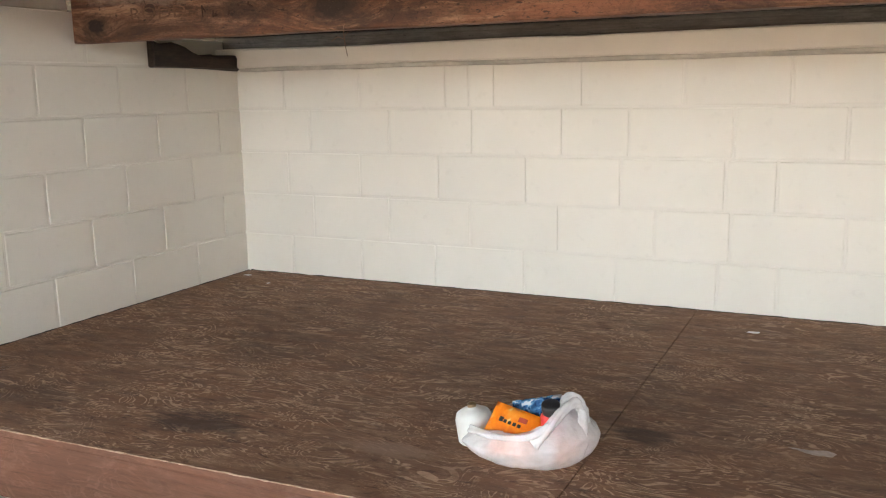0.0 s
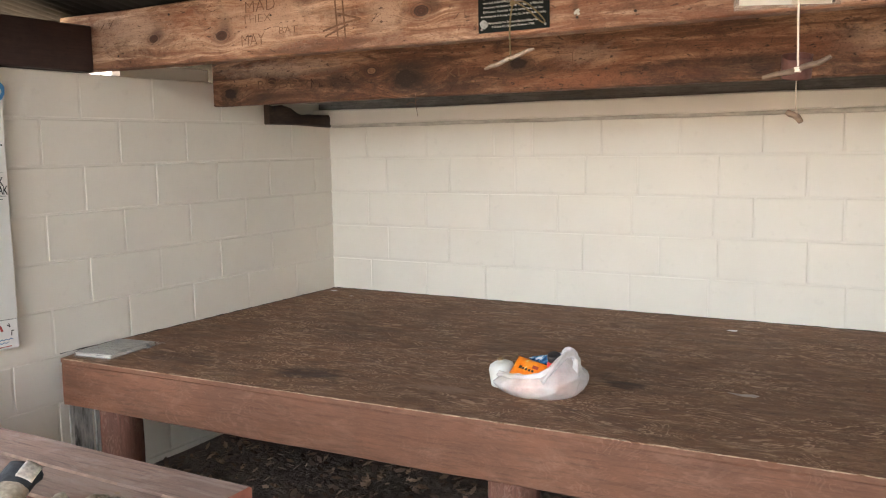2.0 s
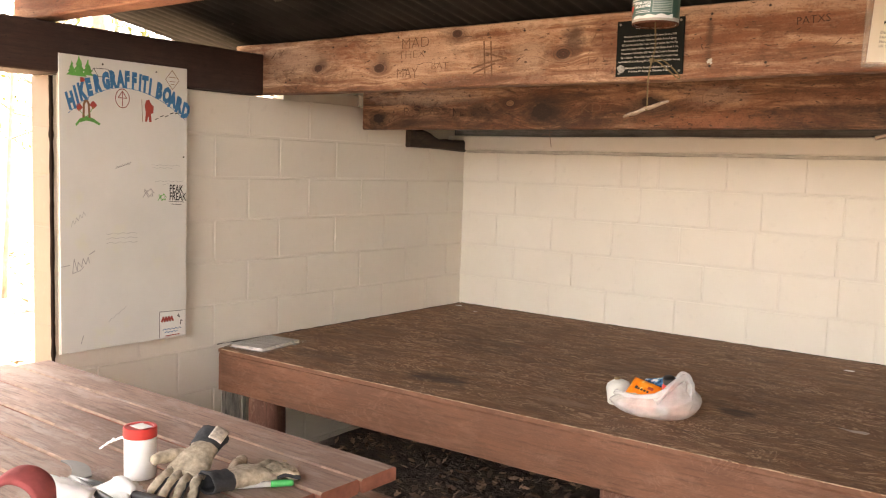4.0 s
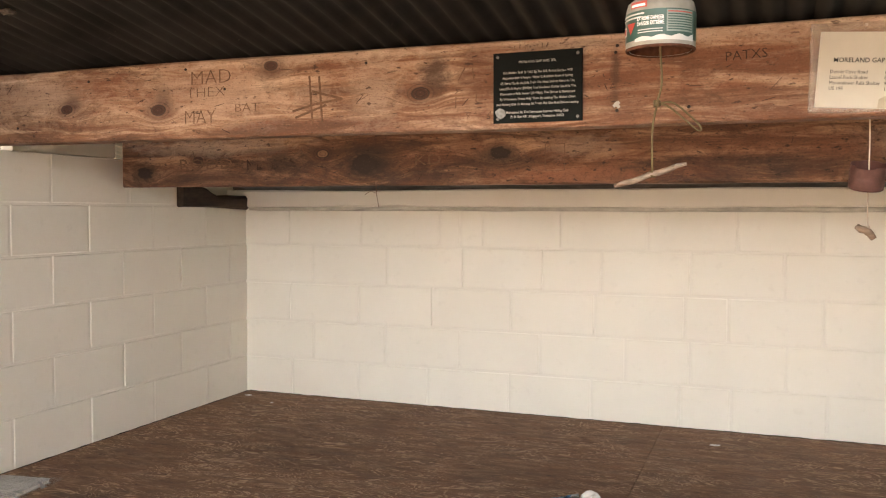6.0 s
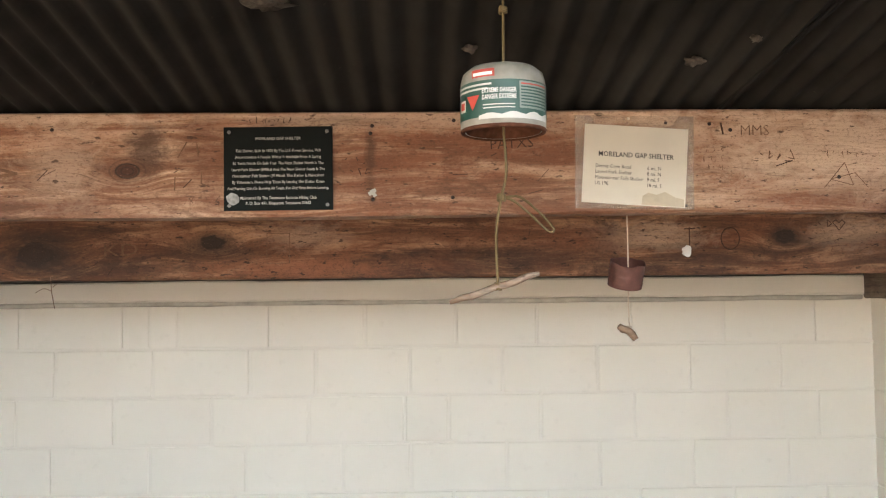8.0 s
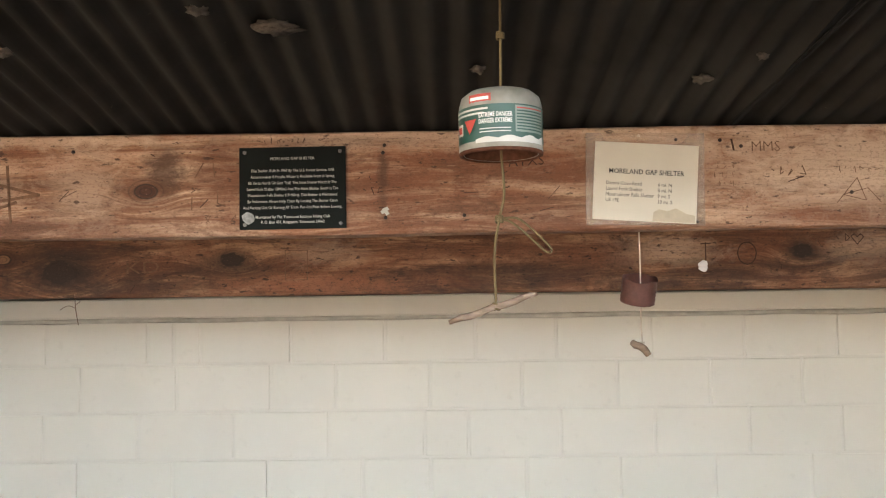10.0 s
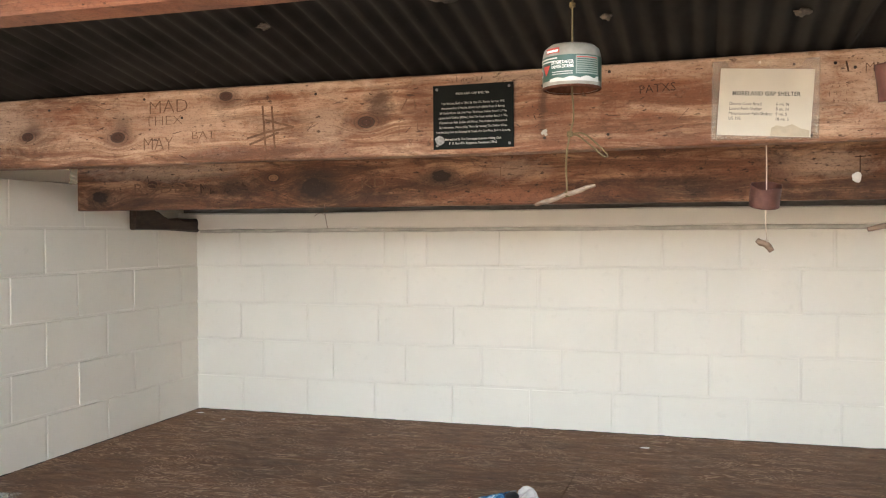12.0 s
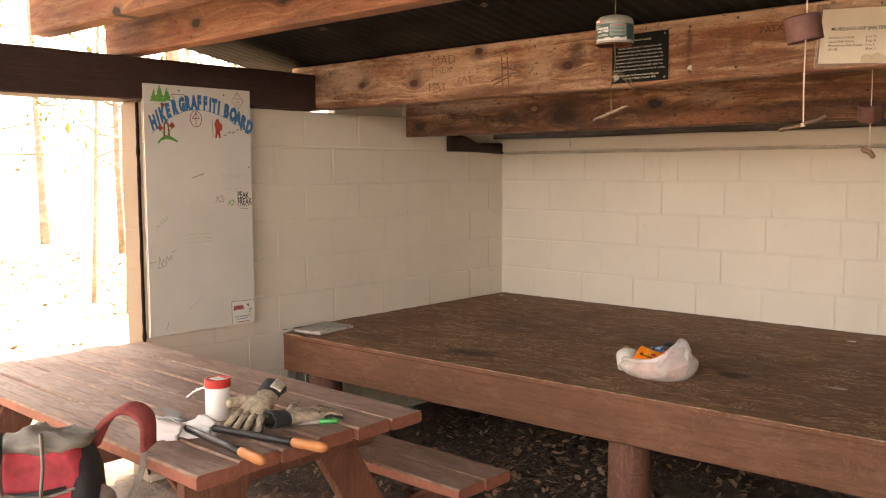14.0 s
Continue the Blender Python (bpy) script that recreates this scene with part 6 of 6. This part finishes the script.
make_glove(pose(-1.020, 0.232, TOP - 0.003, 0, -2, 264), 9, -1, "crumpled tan suede work glove with a dark cuff")


def make_marker():
    base = empty("marker_pen", "green and white marker pen on the table", "pen", at=pose(-1.015, 0.192, TOP + 0.0085, 0, 90, 52))
    part("barrel", lathe([(0, 0), (0.006, 0), (0.0075, 0.006), (0.0075, 0.085), (0, 0.085)], 18), M_WHITEPLASTIC, base, "white barrel", True)
    part("cap", lathe([(0, 0.085), (0.0082, 0.085), (0.0082, 0.135), (0.0065, 0.142), (0, 0.142)], 18), M_GREENPLASTIC, base, "green cap", True)
    part("end_plug", lathe([(0, -0.008), (0.0062, -0.008), (0.0072, -0.001), (0.0072, 0.003), (0, 0.003)], 18), M_GREENPLASTIC, base, "green end plug", True)
    part("print_bar", box(-0.0079, -0.0072, -0.003, 0.003, 0.025, 0.07), M_GREY_PRINT, base)


make_marker()


def make_loppers():
    base = empty("loppers", "black long-handled loppers with orange grips", "loppers")
    pivot = Vector((-1.315, -0.065, TOP + 0.018))
    for end, name in ((Vector((-0.735, -0.122, TOP + 0.03)), "a"), (Vector((-0.695, 0.060, TOP + 0.03)), "b")):
        d = (end - pivot).normalized()
        g0 = end - d * 0.115
        pts = [pivot + d * float(t) for t in np.linspace(0, (g0 - pivot).length, 8)]
        part("handle", tube(pts, [0.013, 0.012, 0.011, 0.0105, 0.0105, 0.011, 0.011, 0.011], 12), M_BLACK, base, "black tubular handle", True)
        pts = [g0 + d * float(t) for t in np.linspace(-0.004, 0.118, 9)]
        part("grip", tube(pts, [0.0125, 0.0145, 0.0145, 0.0138, 0.014, 0.015, 0.0155, 0.0145, 0.008], 14), M_GRIP, base, "orange grip", True)
    part("pivot_bolt", lathe([(0, 0.012), (0.008, 0.011), (0.011, 0.006), (0.011, -0.006), (0, -0.006)], 12, pose(*pivot)), M_STEEL, base, "steel pivot bolt")
    bm = bmesh.new()
    prev = None
    for k in range(11):
        t = k / 10
        c = pivot + Vector((-0.16 * t, 0.02 + 0.05 * math.sin(t * 2.2), -0.004))
        w = 0.03 * (1 - t) ** 0.7 + 0.002
        cur = [bm.verts.new(c + Vector((0, s * w, h))) for s, h in ((-1, 0.002), (1, 0.002), (1, -0.002), (-1, -0.002))]
        if prev:
            for i in range(4):
                bm.faces.new((prev[i], prev[(i + 1) % 4], cur[(i + 1) % 4], cur[i]))
        else:
            bm.faces.new(cur)
        prev = cur
    bm.faces.new(list(reversed(prev)))
    bmesh.ops.recalc_face_normals(bm, faces=bm.faces)
    part("blade", bm, M_STEEL, base, "curved steel blade")


make_loppers()


def crumple(name, label, category, centre, size, mat, seed):
    bm = bmesh.new()
    bmesh.ops.create_icosphere(bm, subdivisions=4, radius=1.0)
    for v in bm.verts:
        d = v.co.copy()
        facet = max(d.dot(Vector(noise.noise_vector(Vector((q * 3.1, seed, 0.7)))).normalized()) for q in range(9))
        k = (0.80 / max(0.62, facet)) * (1 + 0.16 * noise.noise(d * 2.4 + Vector((seed, 0, 0))) + 0.20 * abs(noise.noise(d * 5 + Vector((0, seed, 0)))))
        v.co = Vector((d.x * size[0] * k, d.y * size[1] * k, max(-0.25, d.z) * size[2] * k))
        v.co.z += size[2] * 0.26
    ob = part(name, bm, mat, smooth=True)
    ob.location = centre
    return tagged(ob, label, category, "crumpled wipes")


crumple("crumpled_wipe", "crumpled white paper wipe on the table", "wipe", (-1.235, -0.125, TOP), (0.080, 0.058, 0.040), M_TISSUE, 2)
crumple("crumpled_wipe", "crumpled white paper wipe under the lopper handles", "wipe", (-1.165, -0.045, TOP), (0.072, 0.050, 0.034), M_TISSUE, 5)


def make_backpack():
    base = empty("backpack", "red and grey hiking backpack leaning on the table bench", "backpack", at=pose(-1.165, -0.52, 0.506, -5, 0, 52))
    bm = bmesh.new()
    bmesh.ops.create_cube(bm, size=1.0)
    bmesh.ops.subdivide_edges(bm, edges=bm.edges[:], cuts=9, use_grid_fill=True)
    for v in bm.verts:
        d = v.co * 2
        s = d / max(0.001, max(abs(d.x) ** 4 + abs(d.y) ** 4 + abs(d.z) ** 6, 0.001) ** 0.21)
        t = s.z * 0.5 + 0.5
        v.co = Vector((s.x * 0.15 * (1 - 0.25 * t), s.y * 0.10 * (1 - 0.15 * t), t * 0.42))
        v.co += 0.012 * Vector(noise.noise_vector(v.co * 14))
    part("pack_body", bm, M_PACKRED, base, "red nylon pack body", True)
    bm = bmesh.new()
    bmesh.ops.create_uvsphere(bm, u_segments=24, v_segments=14, radius=1.0)
    for v in bm.verts:
        v.co = Vector((v.co.x * 0.130, v.co.y * 0.105, v.co.z * 0.030 + 0.402))
        v.co += 0.022 * Vector(noise.noise_vector(v.co * 17)) + 0.010 * Vector(noise.noise_vector(v.co * 48))
    part("top_lid", bm, M_PACKGREY, base, "slumped grey mesh lid", True)
    bm = bmesh.new()
    bmesh.ops.create_uvsphere(bm, u_segments=20, v_segments=12, radius=1.0)
    for v in bm.verts:
        v.co = Vector((v.co.x * 0.045 + 0.145, v.co.y * 0.07, v.co.z * 0.12 + 0.16))
        v.co += 0.01 * Vector(noise.noise_vector(v.co * 25))
    part("side_pocket", bm, M_PACKGREY, base, "grey mesh side pocket", True)

    def band(points, w, thick, mat, name, label="", lean=None):
        pts = smooth_line(points, 8)
        bm = bmesh.new()
        prev = None
        for i, p in enumerate(pts):
            d = (pts[min(i + 1, len(pts) - 1)] - pts[max(i - 1, 0)]).normalized()
            side_dir = lean or (Vector((0, 1, 0)) if abs(d.y) < 0.8 else Vector((1, 0, 0)))
            nrm = d.cross(side_dir).normalized()
            cur = [bm.verts.new(p + side_dir * (a * w) + nrm * (b * thick)) for a, b in ((-1, -0.6), (-0.8, -1), (0.8, -1), (1, -0.6), (1, 0.6), (0.8, 1), (-0.8, 1), (-1, 0.6))]
            if prev:
                for k in range(8):
                    bm.faces.new((prev[k], prev[(k + 1) % 8], cur[(k + 1) % 8], cur[k]))
            prev = cur
        bmesh.ops.recalc_face_normals(bm, faces=bm.faces)
        part(name, bm, mat, base, label, True)

    band([(0.11, 0.06, 0.36), (0.145, 0.075, 0.43), (0.20, 0.085, 0.462), (0.25, 0.085, 0.43), (0.256, 0.08, 0.35)], 0.032, 0.008, M_STRAPRED, "shoulder_strap", "padded red shoulder strap", Vector((0.45, 0.84, 0.30)))
    band([(0.25, 0.08, 0.37), (0.235, 0.075, 0.28), (0.19, 0.06, 0.18), (0.14, 0.05, 0.10)], 0.003, 0.009, M_PACKGREY, "strap_webbing", "grey webbing")
    band([(0.05, 0.06, 0.40), (0.09, 0.085, 0.36), (0.115, 0.085, 0.24), (0.10, 0.08, 0.08)], 0.016, 0.006, M_STRAPDARK, "side_strap", "black compression strap")
    band([(-0.08, -0.09, 0.40), (-0.07, -0.125, 0.30), (-0.04, -0.125, 0.15), (-0.05, -0.10, 0.03)], 0.012, 0.003, M_PACKGREY, "strap_webbing")
    for z in (0.12, 0.27):
        band([(-0.13, -0.04, z), (-0.06, -0.105, z + 0.01), (0.03, -0.11, z + 0.015), (0.12, -0.05, z + 0.02)], 0.003, 0.009, M_STRAPDARK, "side_strap")
    bm = bmesh.new()
    bmesh.ops.create_uvsphere(bm, u_segments=24, v_segments=14, radius=1.0)
    for v in bm.verts:
        v.co = Vector((v.co.x * 0.05 + 0.105, v.co.y * 0.10, v.co.z * 0.19 + 0.2))
        v.co += 0.012 * Vector(noise.noise_vector(v.co * 18))
    part("side_panel", bm, M_STRAPDARK, base, "black nylon side panel", True)
    bm = bmesh.new()
    bmesh.ops.create_uvsphere(bm, u_segments=24, v_segments=14, radius=1.0)
    for v in bm.verts:
        v.co = Vector((v.co.x * 0.10 - 0.02, v.co.y * 0.03 - 0.095, v.co.z * 0.10 + 0.13))
        v.co += 0.012 * Vector(noise.noise_vector(v.co * 22))
    part("front_pocket", bm, M_PACKRED, base, "sagging red front pocket", True)
    band([(-0.12, -0.09, 0.30), (-0.05, -0.118, 0.285), (0.03, -0.118, 0.28), (0.10, -0.085, 0.29)], 0.011, 0.003, M_PACKGREY, "strap_webbing")
    band([(0.02, -0.10, 0.44), (0.03, -0.125, 0.36), (0.025, -0.13, 0.26), (0.03, -0.128, 0.12)], 0.010, 0.003, M_PACKGREY, "strap_webbing")
    band([(-0.10, -0.08, 0.43), (-0.105, -0.115, 0.37), (-0.09, -0.13, 0.33), (-0.075, -0.12, 0.38), (-0.08, -0.09, 0.44)], 0.012, 0.004, M_STRAPDARK, "haul_loop", "black haul loop")
    part("buckle", box(-0.075, -0.045, -0.135, -0.122, 0.20, 0.235, 0.003), M_PACKGREY, base, "grey plastic buckle")


make_backpack()

for cx, cy, r, k in ((-1.077, 0.408, 0.009, 31), (-1.029, 0.393, 0.007, 32), (-1.016, 0.406, 0.007, 33), (-1.548, 0.18, 0.012, 34), (-1.081, 0.329, 0.006, 35)):
    flat_scrap("wood_chip", "small pale wood chip on the table top", "chip", [(cx - r, cy), (cx - r * 0.2, cy - r * 0.6), (cx + r, cy - r * 0.1), (cx + r * 0.3, cy + r * 0.6)], TOP + 0.001, M_EDGE, 0.004, k)

# ---- litter and twigs ----
def leaf_litter(name, label, count, area, mat, seed, size):
    rnd = random.Random(seed)
    verts, faces = [], []
    for k in range(count):
        while True:
            x, y = rnd.uniform(area[0], area[1]), rnd.uniform(area[2], area[3])
            if not (abs(x - LEFT + THICK / 2) < THICK and y > WALL_END - 0.1):
                break
        s, a = rnd.uniform(*size), rnd.uniform(0, 6.28)
        tilt, roll = rnd.uniform(-0.6, 0.6), rnd.uniform(-0.6, 0.6)
        curl = rnd.uniform(0.0, 0.5)
        m = Matrix.Translation((x, y, GROUND + rnd.uniform(0.002, 0.022))) @ Euler((tilt, roll, a)).to_matrix().to_4x4()
        n = len(verts)
        for u, v in ((-1, 0), (-0.55, 0.32), (-0.2, 0.28), (0.1, 0.45), (0.45, 0.25), (1, 0), (0.45, -0.25), (0.1, -0.45), (-0.2, -0.28), (-0.55, -0.32)):
            verts.append(m @ Vector((u * s, v * s * 1.1, curl * s * (v * v * 2.2 + 0.2 * u * u))))
        faces += [(n, n + 1, n + 9), (n + 1, n + 2, n + 8, n + 9), (n + 2, n + 3, n + 7, n + 8), (n + 3, n + 4, n + 6, n + 7), (n + 4, n + 5, n + 6)]
    me = bpy.data.meshes.new(name)
    me.from_pydata(verts, [], faces)
    me.materials.append(mat)
    return tagged(new(name, me), label, "leaves", kind="stuff")


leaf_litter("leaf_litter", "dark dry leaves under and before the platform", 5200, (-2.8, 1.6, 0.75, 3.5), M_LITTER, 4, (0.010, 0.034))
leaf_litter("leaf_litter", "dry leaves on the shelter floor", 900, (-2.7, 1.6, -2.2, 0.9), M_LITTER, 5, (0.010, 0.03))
leaf_litter("leaf_litter", "dry leaves outside the shelter, sunlit brightness in their tan colour", 7000, (-16, -3.1, -1, 9), M_LITTER_SUNLIT, 6, (0.02, 0.055))


def fallen_twig(points, r, label):
    bm = tube(smooth_line(points, 6), r, 7)
    tagged(part("fallen_twig", bm, M_TWIG, smooth=True), label, "twig", "twigs on the floor")


rnd = random.Random(33)
for k in range(14):
    x, y, a, ln = rnd.uniform(-2.2, 1.0), rnd.uniform(1.2, 1.9), rnd.uniform(0, 6.28), rnd.uniform(0.12, 0.38)
    pts = [(x + ln * t * math.cos(a) + 0.02 * math.sin(7 * t + k), y + ln * t * math.sin(a) + 0.015 * math.cos(5 * t + k), GROUND + 0.018 + 0.02 * t * rnd.random()) for t in (0, 0.33, 0.66, 1)]
    fallen_twig(pts, rnd.uniform(0.003, 0.006), "thin dry twig lying in the leaf litter")

# a wisp of twig hanging from the rear beam
bm = tube(smooth_line([(-1.56, 2.525, 1.845), (-1.555, 2.52, 1.80), (-1.545, 2.52, 1.745)], 5), 0.0012, 6)
tube(smooth_line([(-1.555, 2.52, 1.80), (-1.58, 2.52, 1.808), (-1.605, 2.52, 1.795)], 5), 0.001, 6, bm)
tube([(-1.552, 2.52, 1.812), (-1.54, 2.52, 1.822)], 0.001, 6, bm)
tagged(part("hanging_twig", bm, M_TWIG), "thin forked twig hanging from the rear beam", "twig")
bm = bmesh.new()
bmesh.ops.create_icosphere(bm, subdivisions=3, radius=0.016)
for v in bm.verts:
    v.co += 0.008 * Vector(noise.noise_vector(v.co * 70))
    v.co.y *= 0.4
ob = part("paper_wad", bm, M_TISSUE)
ob.location = (0.473, 2.523, 1.908)
tagged(ob, "small white paper wad stuck on the beam", "scrap")


# ---- woods outside ----
def make_tree(x, y, h, r, seed, leafy):
    rnd = random.Random(seed)
    base = empty("tree", "slim grey forest tree with thin spring foliage", "tree", "forest trees", at=pose(x, y, GROUND - 0.15))
    lean = (rnd.uniform(-0.06, 0.06), rnd.uniform(-0.06, 0.06))
    pts = [(lean[0] * h * t + 0.1 * math.sin(t * 5 + seed), lean[1] * h * t, h * t) for t in np.linspace(0, 1, 9)]
    bm = tube(pts, [r * (1.25 - t * 1.05) for t in np.linspace(0, 1, 9)], 10)
    tips = []
    for k in range(12):
        t = rnd.uniform(0.25, 0.95)
        i = int(t * 8)
        p = Vector(pts[i])
        a, ln = rnd.uniform(0, 6.28), rnd.uniform(0.7, 2.4) * (1.15 - t)
        q = p + Vector((math.cos(a) * ln, math.sin(a) * ln, ln * rnd.uniform(0.2, 0.7)))
        mid = (p + q) / 2 + Vector((0, 0, -0.1 * ln))
        tube([p, mid, q], [r * 0.35, r * 0.2, r * 0.06], 6, bm)
        tips += [q, mid]
    part("trunk", bm, M_BARK, base, smooth=True)
    verts, faces = [], []
    for tip in tips:
        for n in range(leafy):
            c = tip + Vector((rnd.gauss(0, 0.42), rnd.gauss(0, 0.42), rnd.gauss(0, 0.3)))
            s = rnd.uniform(0.03, 0.075)
            m = Matrix.Translation(c) @ Euler((rnd.uniform(0, 6), rnd.uniform(0, 6), rnd.uniform(0, 6))).to_matrix().to_4x4()
            i = len(verts)
            verts += [m @ Vector(q) for q in ((-s, 0, 0), (0, -s * 0.5, s * 0.12), (s, 0, 0), (0, s * 0.5, s * 0.12))]
            faces.append((i, i + 1, i + 2, i + 3))
    me = bpy.data.meshes.new("crown")
    me.from_pydata(verts, [], faces)
    me.materials.append(M_FOLIAGE)
    ob = new("crown", me)
    ob.parent = base


rnd = random.Random(77)
make_tree(-8.0, 3.38, 8.5, 0.07, 1, 14)
make_tree(-9.0, 3.4, 7.5, 0.025, 2, 14)
make_tree(-12.5, 3.4, 9, 0.06, 3, 16)
for k in range(30):
    a, d = radians(rnd.uniform(118, 182)), rnd.uniform(15, 34)
    make_tree(d * math.cos(a - 0.1) * 1.0, 1 + d * math.sin(a) * 0.75, rnd.uniform(7, 12), rnd.uniform(0.05, 0.14), 100 + k, 12)
# Unseen dense trees to the left front and right, added to cut skylight.
for k in range(7):
    make_tree(rnd.uniform(-14, -6.5), rnd.uniform(-11, -1.2), rnd.uniform(7, 12), rnd.uniform(0.06, 0.16), 300 + k, 60)
for k in range(8):
    make_tree(rnd.uniform(6, 14), rnd.uniform(-8, 6), rnd.uniform(7, 12), rnd.uniform(0.06, 0.16), 400 + k, 60)


# ---- the blocks of the walls ----
def lay_walls():
    for k in range(-4, 5):
        if k in BACK_JOINTS:
            js = BACK_JOINTS[k]
        else:
            js = [(-2.55 if k % 2 == 0 else -2.42) + 0.4155 * i for i in range(10)]
        js = [LEFT - 0.01, *js, RIGHT + 0.01]
        for a, b in zip(js, js[1:]):
            lay_block(wall_back, a, b, k, BACK, "back")
    for k in range(-4, 6):
        start = 1.534 if k % 2 == 0 else 1.743
        js = [start + 0.4165 * i for i in range(-3, 6)]
        end = BACK + 0.01 if k < 5 else 2.62
        js = [j for j in js if WALL_END + 0.06 < j < end - 0.06]
        js = [WALL_END, *js, end]
        for a, b in zip(js, js[1:]):
            lay_block(wall_left, a, b, k, LEFT, "left")
        lay_block(wall_left, LEFT - THICK, LEFT, k, WALL_END, "end")
        js = [start + 0.4165 * i for i in range(-10, 6)]
        js = [RIGHT_BLOCKER_END, *[j for j in js if RIGHT_BLOCKER_END + 0.06 < j < end - 0.06], end]
        for a, b in zip(js, js[1:]):
            lay_block(wall_right, a, b, k, RIGHT, "right")
    for wall, face, turn in ((wall_left, LEFT, "left"), (wall_right, RIGHT, "right")):
        lay_block(wall, 2.625, 2.97, 5, face, turn, 1.945)


lay_walls()
